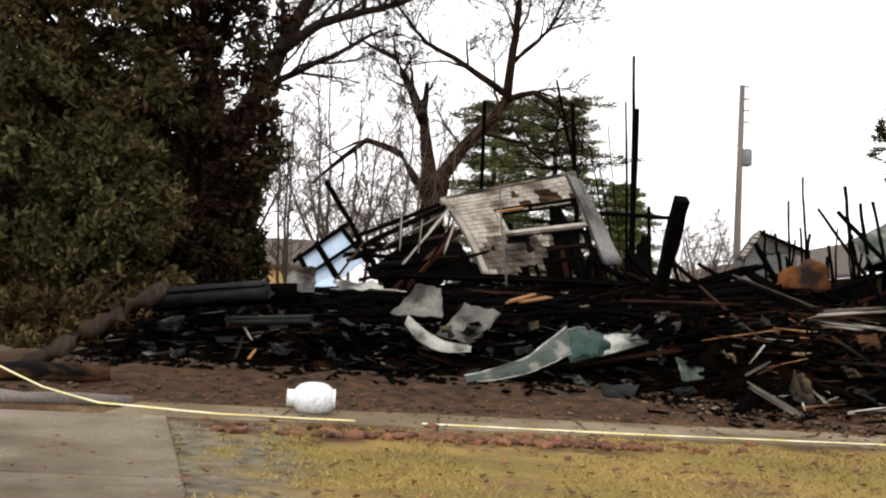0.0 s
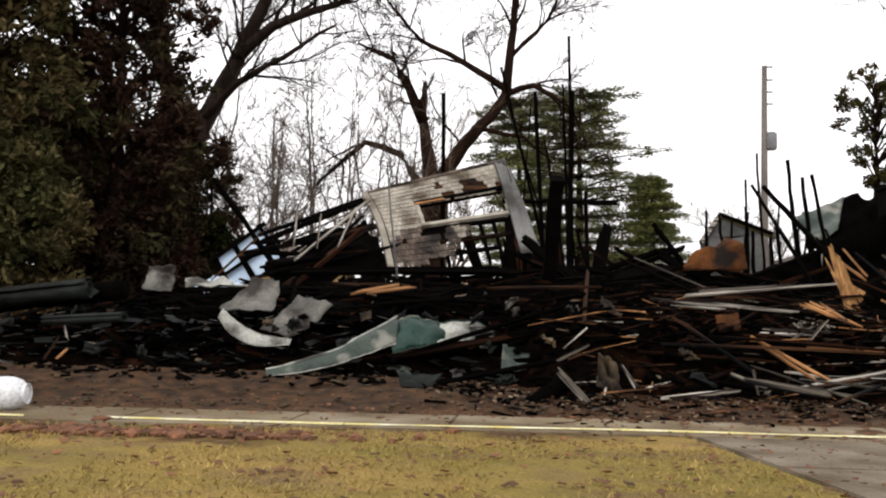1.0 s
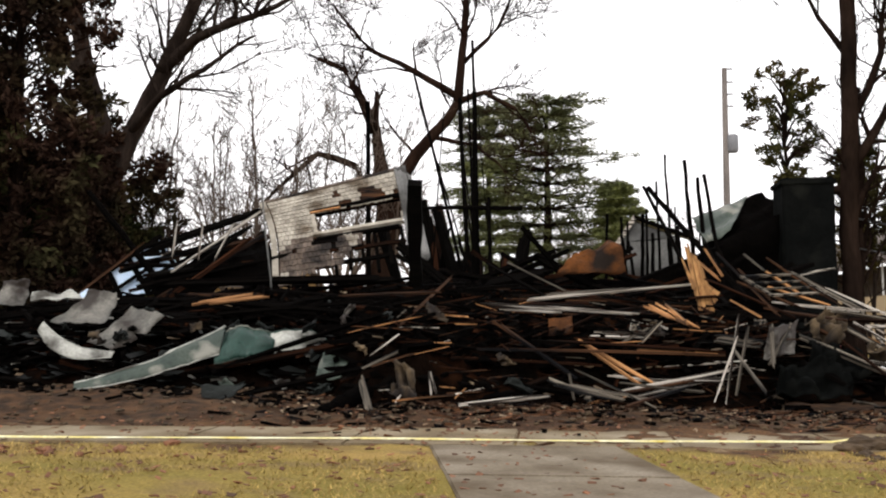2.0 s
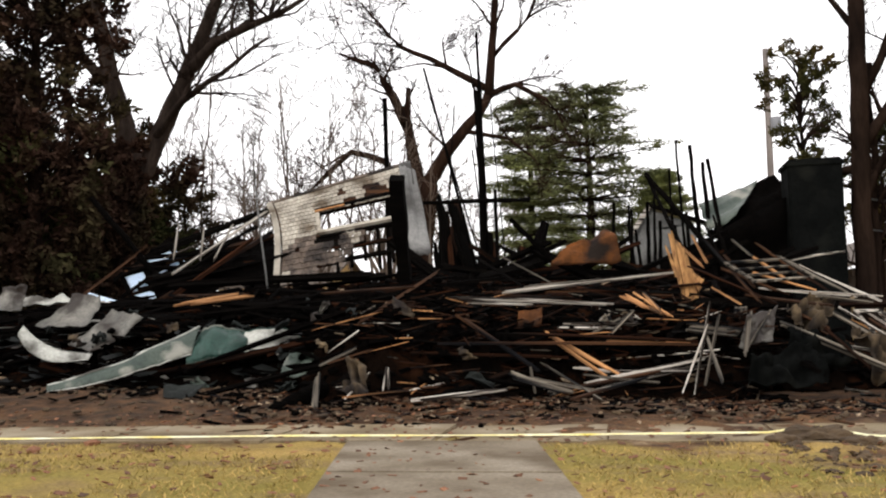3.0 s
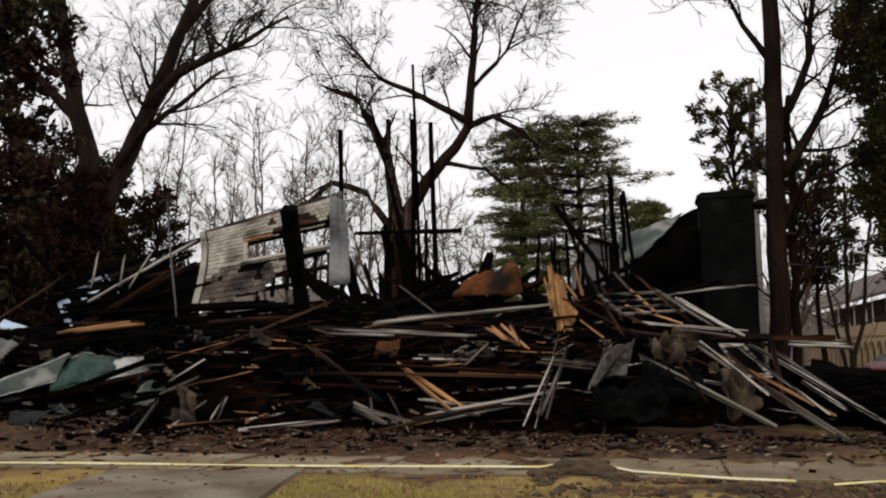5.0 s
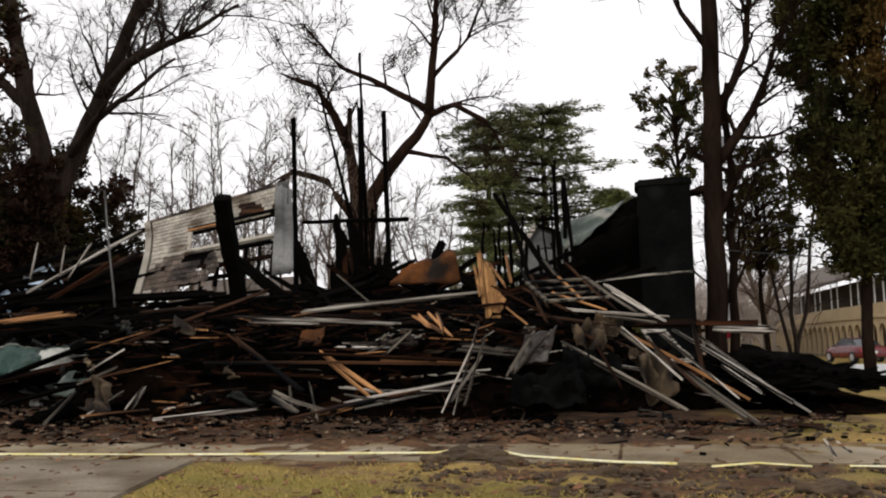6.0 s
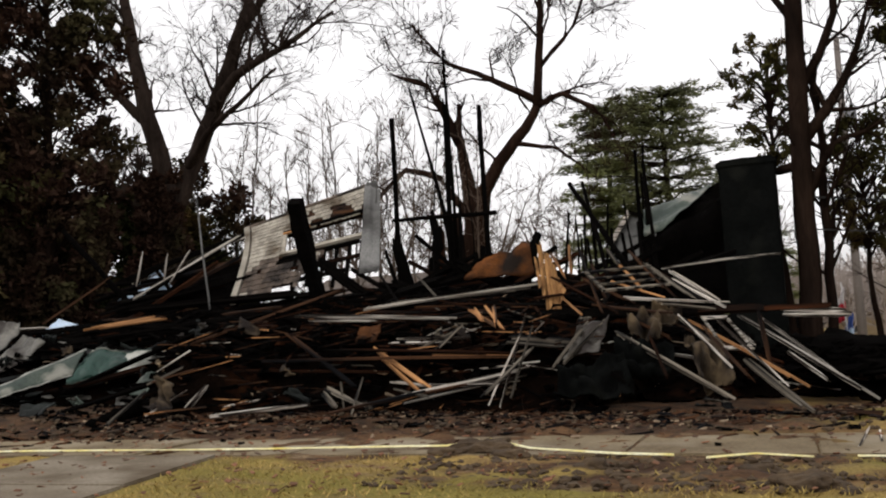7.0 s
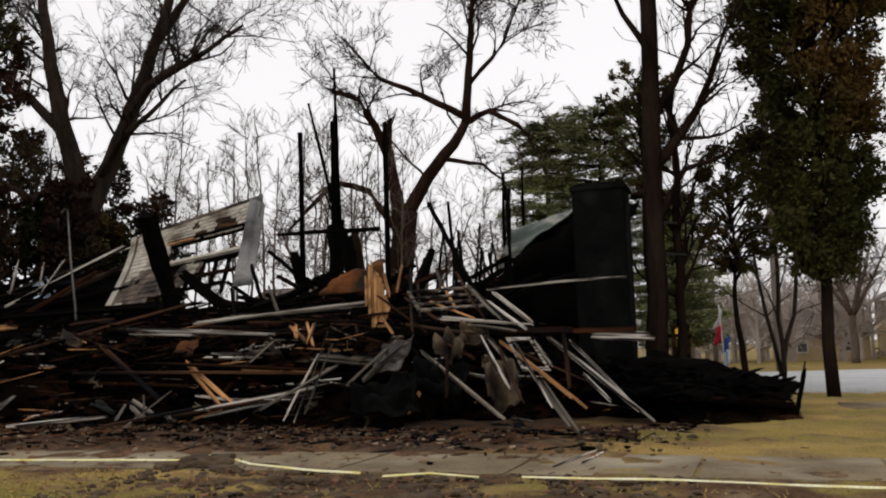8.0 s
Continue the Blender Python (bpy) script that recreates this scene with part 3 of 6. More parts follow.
build_grass()

# ---- boards, posts and sheets on the heap ----
BOARD_LABEL = {
    "white": "board with peeling white paint and scorched patches",
    "grey": "weathered grey board with burnt edges",
    "brown": "scorched brown wooden board",
    "raw": "splintered board of raw orange-brown wood",
    "rust": "reddish scorched timber lying on the rubble",
    "char": "charred black timber lying on the rubble",
}


def board(p, q, wide, thick, kind, roll=None):
    """A broken board from p to q: lanes of grain that split and end raggedly."""
    p, q = Vector(p), Vector(q)
    ln, n = (q - p).length, 6
    V, F = [], []
    bow = rng.uniform(-0.006, 0.006) * ln
    half = wide * {"white": 0.17, "raw": 0.21, "rust": 0.2, "brown": 0.22, "grey": 0.26}.get(kind, 0.26)
    lanes = 1 if half < 0.012 else 2 if half < 0.02 else 3
    end = min(0.22, ln * 0.12)
    cuts = sorted(rng.uniform(-0.55, 0.55) for _ in range(lanes - 1))
    edges = [-1.0] + cuts + [1.0]
    for k in range(lanes):
        x0, x1 = rng.uniform(-end, end) * 0.6, ln + rng.uniform(-end, end)
        y0, y1 = edges[k] * half, edges[k + 1] * half
        t = thick * 0.34 * rng.uniform(0.8, 1.08)
        a0 = len(V)
        for i in range(n + 1):
            f = i / n
            x = x0 + (x1 - x0) * f
            tip = rng.uniform(0.25, 0.8) if i in (0, n) else 1.0
            mid, w = (y0 + y1) / 2, (y1 - y0) / 2 * tip
            z = bow * math.sin(f * math.pi) + rng.uniform(-0.15, 0.15) * t
            for a, b in ((-1, -1), (1, -1), (1, 1), (-1, 1)):
                nick = rng.uniform(0.84, 1.0) if rng.random() < 0.3 else 1.0
                V.append((x + a * 0.3 * w * (1 if i in (0, n) else 0), mid + a * w * nick, b * t + z))
        for i in range(n):
            for m in range(4):
                a, b = a0 + i * 4 + m, a0 + i * 4 + (m + 1) % 4
                F.append((a, b, b + 4, a + 4))
        F += [(a0 + 3, a0 + 2, a0 + 1, a0), (a0 + n * 4, a0 + n * 4 + 1, a0 + n * 4 + 2, a0 + n * 4 + 3)]
    ob = new("timber" if kind in ("char", "rust") else "board", mesh_of("board", V, F, M[kind]))
    ob.matrix_world = axes(p, q, rng.uniform(-0.9, 0.9) if roll is None else roll)
    return tagged(ob, BOARD_LABEL[kind], "timber" if kind in ("char", "rust") else "board", "boards on the heap")


def post(p, q, wide):
    """A burnt upright, thinner and ragged towards its top p; its foot goes down into the heap."""
    p, q = Vector(p), Vector(q)
    d = (q - p).normalized()
    low = heap(q.x, q.y) - 0.3
    if q.z > low and d.z < -0.3:
        q = q + d * ((q.z - low) / -d.z)
    n = 9
    V, F = [], []
    pts, rad = [], []
    side = Vector((rng.gauss(0, 1), rng.gauss(0, 1), 0)) * 0.012
    for i in range(n + 1):
        f = i / n
        pts.append(p + (q - p) * f + side * math.sin(f * 6) + rvec(rng) * 0.006)
        rad.append(wide * (0.62 if wide > 0.2 else 0.42) * (0.72 + 0.28 * f if wide < 0.2 else 1.0) * rng.uniform(0.88, 1.12))
    tube(V, F, pts, rad, 6 if wide < 0.2 else 4)
    base = (q.x, q.y, q.z)
    ob = new("charred_post", mesh_of("charred_post", [v - Vector(base) for v in V], F, M["char"]))
    ob.location = base
    return tagged(ob, "thick charred leaning post standing in the rubble" if wide > 0.2 else "thin charred black stud standing in the rubble", "post", "burnt posts")


def sheet(name, c, material, label, curl=0.1, crumple=0.04, rib=0.0, category="sheet metal", nx=18, ny=12):
    """A bent sheet through four corners."""
    c = [Vector(v) for v in c]
    o = sum(c, Vector()) / 4
    nrm = ((c[1] - c[0]).cross(c[3] - c[0])).normalized()
    V, F = [], []
    s = rng.uniform(0, 50)
    for j in range(ny + 1):
        for i in range(nx + 1):
            u, v = i / nx, j / ny
            p = (c[0] * (1 - u) + c[1] * u) * (1 - v) + (c[3] * (1 - u) + c[2] * u) * v
            edge = 1 + 0.05 * noise.noise((u * 5 + s, v * 5, 3))
            off = curl * math.sin(u * math.pi) * (0.5 + v * 0.5) + crumple * noise.noise((u * 3 + s, v * 3, 1)) + crumple * 0.5 * abs(noise.noise((u * 8 + s, v * 7, 2)))
            off += rib * max(0.0, math.cos(v * 2 * math.pi * 5)) ** 6
            V.append((p - o) * edge + nrm * off)
    for j in range(ny):
        for i in range(nx):
            a = j * (nx + 1) + i
            F.append((a, a + 1, a + nx + 2, a + nx + 1))
    ob = new(name, mesh_of(name, V, F, material, True))
    ob.location = o + Vector((0, -0.06, 0.05))
    m = ob.modifiers.new("thick", "SOLIDIFY")
    m.thickness = 0.012
    return tagged(ob, label, category)


GREENS = "bent sheet of scorched green roofing metal on the rubble"
TORN = {"metal_dark": "torn scrap of sooty dark metal in the rubble", "metal_grey": "torn scrap of scorched grey metal in the rubble", "metal_green": "torn scrap of green roofing metal in the rubble", "pink_foam": "torn scrap of scorched tan insulation in the rubble", "rust_sheet": "torn scrap of rusty sheet in the rubble", "grey": "torn scrap of grey weathered panel in the rubble"}
GREYS = "crumpled sheet of scorched grey metal on the rubble"
sheet("metal_sheet", [(-0.8, 14.0, 1.12), (-0.45, 14.4, 1.6), (-0.05, 14.5, 1.56), (0.0, 13.85, 1.08)], M["metal_grey"], GREYS, 0.14, 0.08)
sheet("metal_sheet", [(-0.1, 13.75, 0.84), (0.32, 14.2, 1.34), (0.86, 14.1, 1.2), (0.42, 13.5, 0.74)], M["metal_grey"], GREYS, 0.1, 0.08)


def spline(pts, f):
    """A smooth curve through pts; f runs from 0 to 1."""
    n = len(pts) - 1
    i = min(int(f * n), n - 1)
    t = f * n - i
    a, b, c, d = pts[max(i - 1, 0)], pts[i], pts[i + 1], pts[min(i + 2, n)]
    return 0.5 * (2 * b + (c - a) * t + (2 * a - 5 * b + 4 * c - d) * t * t + (3 * b - a - 3 * c + d) * t ** 3)


def ribbon(upper, lower, material, label, edge, bulge=0.05, crumple=0.03, lip=0.03):
    """A torn strip of roofing: a dented sheet between two edges, with folded seams along them."""
    up, lo = [Vector(p) for p in upper], [Vector(p) for p in lower]
    o = sum(up + lo, Vector()) / (2 * len(up))
    base = tagged(empty("roof_panel", *o), label, "sheet metal")
    nx, ny = 34, 10
    seed = rng.uniform(0, 40)

    def at(u, v, lift=0.0):
        a, b = spline(up, u), spline(lo, u)
        p = a.lerp(b, v)
        along = spline(up, min(u + 0.02, 1)) - spline(up, max(u - 0.02, 0))
        out = along.cross(b - a).normalized()
        if out.y > 0:
            out = -out
        w = (b - a).length
        dent = bulge * math.sin(v * math.pi) + crumple * noise.noise((u * 4 + seed, v * 2.2, 1)) + 0.5 * crumple * abs(noise.noise((u * 9 + seed, v * 4, 2)))
        return p + out * (dent * min(1.0, w * 3) + lift) - o
    V = [at(i / nx, j / ny + (0.06 * noise.noise((i * 0.6, seed, 4)) if j == ny else 0)) for j in range(ny + 1) for i in range(nx + 1)]
    F = [(j * (nx + 1) + i, j * (nx + 1) + i + 1, (j + 1) * (nx + 1) + i + 1, (j + 1) * (nx + 1) + i) for j in range(ny) for i in range(nx)]
    ob = part("panel_sheet", mesh_of("panel_sheet", V, F, material, True), base)
    ob.modifiers.new("thick", "SOLIDIFY").thickness = 0.01
    for v in (0.0, 1.0):
        V, F = [], []
        tube(V, F, [at(i / nx, v, 0.008) for i in range(nx + 1)], [lip * (0.5 if v else 0.8) * (0.75 + 0.3 * noise.noise((i * 0.4, v, seed))) for i in range(nx + 1)], 5)
        part("folded_edge", mesh_of("folded_edge", V, F, edge, True), base, "pale folded edge")
    return base


ribbon([(-0.5, 13.25, 1.16), (-0.3, 13.25, 0.98), (0.0, 13.3, 0.82), (0.43, 13.45, 0.74)], [(-0.54, 13.2, 1.04), (-0.36, 13.18, 0.82), (-0.02, 13.2, 0.66), (0.42, 13.38, 0.67)], M["metal_white"], "curled strip of pale scorched metal on the rubble", M["metal_white"], 0.04, 0.03, 0.02)
ribbon([(0.33, 12.6, 0.37), (0.8, 12.72, 0.5), (1.2, 12.98, 0.64), (1.52, 13.4, 0.86), (1.84, 13.85, 1.08)], [(0.36, 12.52, 0.29), (0.82, 12.6, 0.35), (1.26, 12.8, 0.46), (1.58, 13.1, 0.58), (1.88, 13.5, 0.7)], M["metal_green"], "long tapered strip of green roofing metal with pale edges", M["metal_white"], 0.05, 0.05)
ribbon([(1.84, 13.95, 0.98), (2.02, 13.95, 1.07), (2.24, 14.0, 1.04), (2.48, 14.08, 0.98)], [(1.86, 13.4, 0.58), (2.05, 13.6, 0.63), (2.26, 13.75, 0.66), (2.5, 13.9, 0.69)], M["metal_green_deep"], "buckled deep green panel of roofing metal on the rubble", M["metal_green"], 0.07, 0.08)
ribbon([(2.44, 14.05, 1.0), (2.72, 14.1, 1.03), (3.02, 14.25, 0.99), (3.24, 14.25, 0.83)], [(2.42, 13.85, 0.68), (2.65, 13.95, 0.72), (2.95, 14.1, 0.77), (3.22, 14.15, 0.76)], M["metal_white"], "bent pale panel of roofing metal on the rubble", M["metal_green_deep"], 0.04, 0.08, 0.02)
sheet("metal_sheet", [(2.1, 12.4, 0.33), (2.65, 12.42, 0.33), (2.55, 12.25, 0.2), (2.15, 12.25, 0.18)], M["metal_dark"], "small bent scrap of dark metal lying on the soil", 0.05, 0.04)
sheet("metal_sheet", [(3.36, 13.4, 0.68), (3.76, 13.4, 0.66), (3.68, 13.0, 0.38), (3.36, 13.0, 0.4)], M["metal_green"], GREENS, 0.05, 0.06)
sheet("metal_sheet", [(-1.8, 15.2, 1.6), (-1.2, 15.3, 1.62), (-0.95, 15.2, 1.52), (-1.7, 15.0, 1.5)], M["metal_white"], "crumpled strip of pale metal on the rubble", 0.06, 0.08)
sheet("metal_sheet", [(-2.68, 15.6, 1.42), (-2.66, 15.8, 1.82), (-2.2, 15.8, 1.84), (-2.18, 15.6, 1.4)], M["metal_grey"], GREYS, 0.06, 0.08)
sheet("rusted_sheet", [(6.45, 18.3, 1.95), (6.85, 18.8, 2.36), (7.5, 19.0, 2.6), (7.7, 18.5, 2.0)], M["rust_sheet"], "bulging rust-orange metal sheet lying on the heap", -0.22, 0.16)


def rolled_sheet(p, q, rad, material, label):
    """A loosely rolled sheet: a spiral section swept from p to q, dented, with ragged ends."""
    p, q = Vector(p), Vector(q)
    m = axes(p, q)
    ln, n, k = (q - p).length, 22, 26
    seed = rng.uniform(0, 30)
    V, F = [], []
    for i in range(n + 1):
        for j in range(k + 1):
            a = 2.7 * math.pi * j / k + 0.4
            r = rad * (0.62 + 0.42 * j / k) * (1 + 0.13 * noise.noise((i * 0.35 + seed, math.cos(a) * 1.3, math.sin(a) * 1.3)))
            x = ln * i / n + (0.1 * noise.noise((j * 0.5, seed, i)) if i in (0, n) else 0)
            V.append(m @ Vector((x, math.cos(a) * r, math.sin(a) * r * 0.8)) - p)
    for i in range(n):
        for j in range(k):
            a = i * (k + 1) + j
            F.append((a, a + 1, a + k + 2, a + k + 1))
    ob = new("rolled_sheet", mesh_of("rolled_sheet", V, F, material, True))
    ob.location = p
    ob.modifiers.new("thick", "SOLIDIFY").thickness = 0.01
    return tagged(ob, label, "sheet metal")


rolled_sheet((-4.25, 13.3, 1.2), (-2.55, 13.5, 1.42), 0.2, M["metal_dark"], "long loosely rolled sheet of sooty dark metal on the rubble")
rolled_sheet((-3.0, 13.1, 0.95), (-1.85, 13.15, 1.02), 0.1, M["metal_dark"], "small rolled sheet of sooty dark metal on the rubble")

def on_left(r):
    x = r.uniform(-5.0, 3.4)
    y = front(x) + abs(r.gauss(0.1, 0.7))
    return (x, y, heap(x, y) - 0.06)


shards("metal_slivers", "thin slivers of scorched metal among the rubble", 90, M["metal_grey"], on_left, lambda r: (r.uniform(0.12, 0.5), r.uniform(0.04, 0.16), 0.008), 61)
shards("dark_slivers", "sooty slivers of metal among the rubble", 160, M["metal_dark"], on_left, lambda r: (r.uniform(0.15, 0.7), r.uniform(0.06, 0.25), 0.008), 62)

# small torn pieces of sheet strewn over the front of the heap
rt = random.Random(91)
for k in range(46):
    x = rt.uniform(-4.8, 5.2) if k < 34 else rt.uniform(5.2, 11.8)
    y = front(x) + abs(rt.gauss(0.1, 0.9)) + 0.1
    a, w, d = rt.uniform(0, 3.1), rt.uniform(0.07, 0.22), rt.uniform(0.04, 0.11)
    u, v = Vector((math.cos(a), math.sin(a) * 0.6, rt.uniform(-0.5, 0.5))) * w, Vector((-math.sin(a) * 0.5, math.cos(a) * 0.6, rt.uniform(0.3, 1.0))) * d
    o = Vector((x, y, heap(x, y) - 0.04))
    kind = rt.choice(("metal_dark", "metal_dark", "metal_dark", "metal_dark", "metal_dark", "metal_grey", "metal_green", "pink_foam") if x < 5.2 else ("pink_foam", "metal_dark", "metal_dark", "grey"))
    sheet("torn_piece", [o - u - v, o - u * rt.uniform(0.4, 1) + v, o + u + v * rt.uniform(0.3, 1), o + u * rt.uniform(0.5, 1) - v], M[kind], TORN[kind], rt.uniform(-0.08, 0.08), 0.1, category="debris piece", nx=7, ny=6)

# black roof slabs at the end of the heap
for k, c in enumerate(([(11.7, 15.4, 0.3), (12.4, 18.2, 0.75), (13.9, 17.6, 0.45), (13.3, 15.6, 0.14)], [(12.6, 17.6, 0.62), (13.0, 18.4, 0.6), (14.3, 17.4, 0.26), (13.6, 16.4, 0.16)], [(13.2, 16.0, 0.2), (13.6, 17.2, 0.32), (14.55, 17.3, 0.2), (14.2, 16.5, 0.08)])):
    sheet("roof_slab", c, M["char"], "charred black slab of roofing at the heap's edge", 0.06, 0.12, category="roof slab")
board((14.45, 16.9, -0.16), (14.62, 16.95, 0.55), 0.12, 0.05, "char")

# pale blue boards with dark battens, lying tilted
blue = tagged(empty("blue_panel", -2.3, 19.3, 1.6), "tilted pale blue panel with charred battens across it", "panel")


def quad_slab(name, c, thick, material, parent):
    c = [Vector(v) - parent.location for v in c]
    n = (c[1] - c[0]).cross(c[3] - c[0]).normalized() * thick
    V = c + [v + n for v in c]
    return part(name, mesh_of(name, V, [(3, 2, 1, 0), (4, 5, 6, 7), (0, 1, 5, 4), (1, 2, 6, 5), (2, 3, 7, 6), (3, 0, 4, 7)], material), parent)


def lerp4(c, u, v):
    c = [Vector(q) for q in c]
    return (c[0] * (1 - u) + c[1] * u) * (1 - v) + (c[3] * (1 - u) + c[2] * u) * v


BC = [(-3.27, 20.6, 2.27), (-2.36, 21.1, 3.06), (-1.75, 21.0, 2.36), (-2.85, 20.5, 1.52)]
quad_slab("sheet", BC, 0.03, M["blue_board"], blue)
for a, b in ((0.0, 0.08), (0.38, 0.47), (0.93, 1.0)):
    quad_slab("batten", [lerp4(BC, a, -0.1) + Vector((0, -0.06, 0)), lerp4(BC, b, -0.1) + Vector((0, -0.06, 0)), lerp4(BC, b, 1.1) + Vector((0, -0.06, 0)), lerp4(BC, a, 1.1) + Vector((0, -0.06, 0))], 0.05, M["char"], blue)
for a, b in ((-0.06, 0.04), (0.46, 0.54)):
    quad_slab("batten", [lerp4(BC, -0.1, a) + Vector((0, -0.12, 0)), lerp4(BC, 1.1, a) + Vector((0, -0.12, 0)), lerp4(BC, 1.1, b) + Vector((0, -0.12, 0)), lerp4(BC, -0.1, b) + Vector((0, -0.12, 0))], 0.05, M["char"], blue)
sheet("foam_piece", [(-2.6, 17.6, 1.5), (-2.2, 17.7, 1.75), (-1.6, 17.6, 1.6), (-2.3, 17.4, 1.3)], M["blue_board"], "broken pale blue foam board on the heap", 0.03, 0.03, category="foam board")

# tan scorched insulation sheets
for c in ([(4.5, 11.9, 0.25), (4.55, 12.1, 0.62), (4.75, 12.05, 0.55), (4.8, 11.85, 0.2)], [(10.05, 15.0, 1.0), (10.2, 15.2, 1.25), (10.55, 15.2, 1.18), (10.45, 15.0, 0.95)]):
    sheet("insulation_sheet", c, M["pink_foam"], "scorched tan sheet of insulation in the rubble", 0.1, 0.24, category="insulation")


# ---- the fallen wall with its window hole ----
def build_wall():
    tl, bl, tr, br = Vector((-0.1, 21.6, 3.86)), Vector((0.9, 19.4, 2.05)), Vector((2.95, 22.2, 4.68)), Vector((3.6, 20.4, 2.5))

    def at(u, v, off=0.0):
        """u along the wall, v from the top down, off out of its face."""
        p = (tl * (1 - u) + tr * u) * (1 - v) + (bl * (1 - u) + br * u) * v
        bow = 0.22 * math.sin(v * math.pi) * (1 - 0.6 * u)
        return p + Vector((-0.12, -0.62, -0.5)).normalized() * bow * -1 + Vector((0.1, -0.62, 0.72)).normalized() * off - o
    o = Vector((2.0, 20.0, 2.0))
    wall = tagged(empty("fallen_wall", *o), "fallen house wall of scorched white shingles with a window hole", "wall section")
    nu, nv = 32, 18
    for j in range(nv):
        for i in range(-1, nu):
            u0, u1 = (i + 0.5 * (j % 2)) / nu + 0.0012, (i + 1 + 0.5 * (j % 2)) / nu - 0.0012
            u0, u1 = max(u0, 0.02), min(u1, 0.95)
            v0, v1 = j / nv, (j + 1) / nv + 0.014
            u, v = (u0 + u1) / 2, (v0 + v1) / 2
            if u1 - u0 < 0.008 or (0.3 < u < 0.93 and 0.33 < v < 0.63):
                continue
            tear = noise.noise((u * 5, v * 5, 8)) + 0.5 * noise.noise((u * 13, v * 13, 2))
            low = v > 0.6
            burnt = low and tear + (u - 0.2) * 1.1 + (v - 0.6) > 0.0
            gone = (low and tear + (u - 0.42) * 2.2 + (v - 0.75) * 0.8 > 0.12) or (0.66 < u < 0.84 and 0.1 < v < 0.3 and tear > -0.2) or (u > 0.84 and tear > 0.25) or tear > 0.62
            if gone:
                continue
            j1, j2 = rng.uniform(-0.01, 0.01), rng.uniform(0.0, 0.014)
            V = [at(u0, v0, 0.02), at(u1, v0, 0.02), at(u1, v1 + j1, 0.035 + j2), at(u0, v1 - j1, 0.035 + j2), at(u0, v0, 0.01), at(u1, v0, 0.01), at(u1, v1 + j1, 0.018 + j2), at(u0, v1 - j1, 0.018 + j2)]
            part("shingle", mesh_of("shingle", V, [(0, 1, 2, 3), (7, 6, 5, 4), (0, 4, 5, 1), (1, 5, 6, 2), (2, 6, 7, 3), (3, 7, 4, 0)], M["shingle_burnt" if burnt else "shingle"]), wall)

    def strip_part(name, u0, v0, u1, v1, off, thick, material, label=""):
        n = 8
        V, F = [], []
        for k in range(n + 1):
            f = k / n
            along_u = abs(u1 - u0) > abs(v1 - v0)
            a = (u0 + (u1 - u0) * f, v0) if along_u else (u0, v0 + (v1 - v0) * f)
            b = (u0 + (u1 - u0) * f, v1) if along_u else (u1, v0 + (v1 - v0) * f)
            V += [at(*a, off), at(*b, off), at(*b, off - thick), at(*a, off - thick)]
        for k in range(n):
            for m in range(4):
                a, b = k * 4 + m, k * 4 + (m + 1) % 4
                F.append((a, b, b + 4, a + 4))
        F += [(3, 2, 1, 0), (n * 4, n * 4 + 1, n * 4 + 2, n * 4 + 3)]
        part(name, mesh_of(name, V, F, material), wall, label)
    # sheathing boards behind the shingles, round the hole
    for k in range(4):
        strip_part("sheathing", 0.01, 0.085 * k, 0.95, 0.085 * k + 0.08, 0.002, 0.03, M["brown"])
    for k in range(4):
        strip_part("sheathing", 0.01, 0.34 + 0.075 * k, 0.29, 0.41 + 0.075 * k, 0.002, 0.03, M["brown"])
        strip_part("sheathing", 0.01, 0.645 + 0.08 * k, (0.5, 0.62, 0.34, 0.4)[k], 0.72 + 0.08 * k, 0.0, 0.03, M["rust" if k % 2 else "char"])
    strip_part("corner_board", -0.035, 0.0, 0.008, 1.04, 0.07, 0.1, M["shingle"], "pale weathered corner board")
    strip_part("corner_board", 0.945, -0.02, 1.03, 1.02, 0.07, 0.06, M["sheet_smoky"], "smoke-stained grey corner sheet")
    strip_part("window_trim", 0.28, 0.30, 0.94, 0.335, 0.07, 0.16, M["char"], "charred window head")
    strip_part("window_trim", 0.28, 0.335, 0.5, 0.352, 0.09, 0.03, M["raw"], "bare wood strip of the window head")
    strip_part("window_trim", 0.27, 0.6, 0.93, 0.63, 0.08, 0.1, M["shingle"], "pale window sill")
    strip_part("window_trim", 0.29, 0.645, 0.9, 0.67, 0.04, 0.08, M["char"], "charred sill board")
    strip_part("window_trim", 0.28, 0.33, 0.305, 0.62, 0.06, 0.08, M["shingle"], "pale window jamb")
    strip_part("top_plate", -0.02, -0.03, 1.02, 0.0, 0.05, 0.12, M["shingle_burnt"])
    for k in range(7):
        u = 0.3 + 0.1 * k
        strip_part("stud", u, 0.64, u + 0.025, 0.92 + 0.02 * (k * 5 % 7), -0.04, 0.08, M["char"])
    for k, (u0, u1, v) in enumerate(((0.5, 0.93, 0.78), (0.42, 0.8, 0.9))):
        strip_part("nailer", u0, v, u1, v + 0.03, -0.02, 0.05, M["char" if k else "rust"])


build_wall()


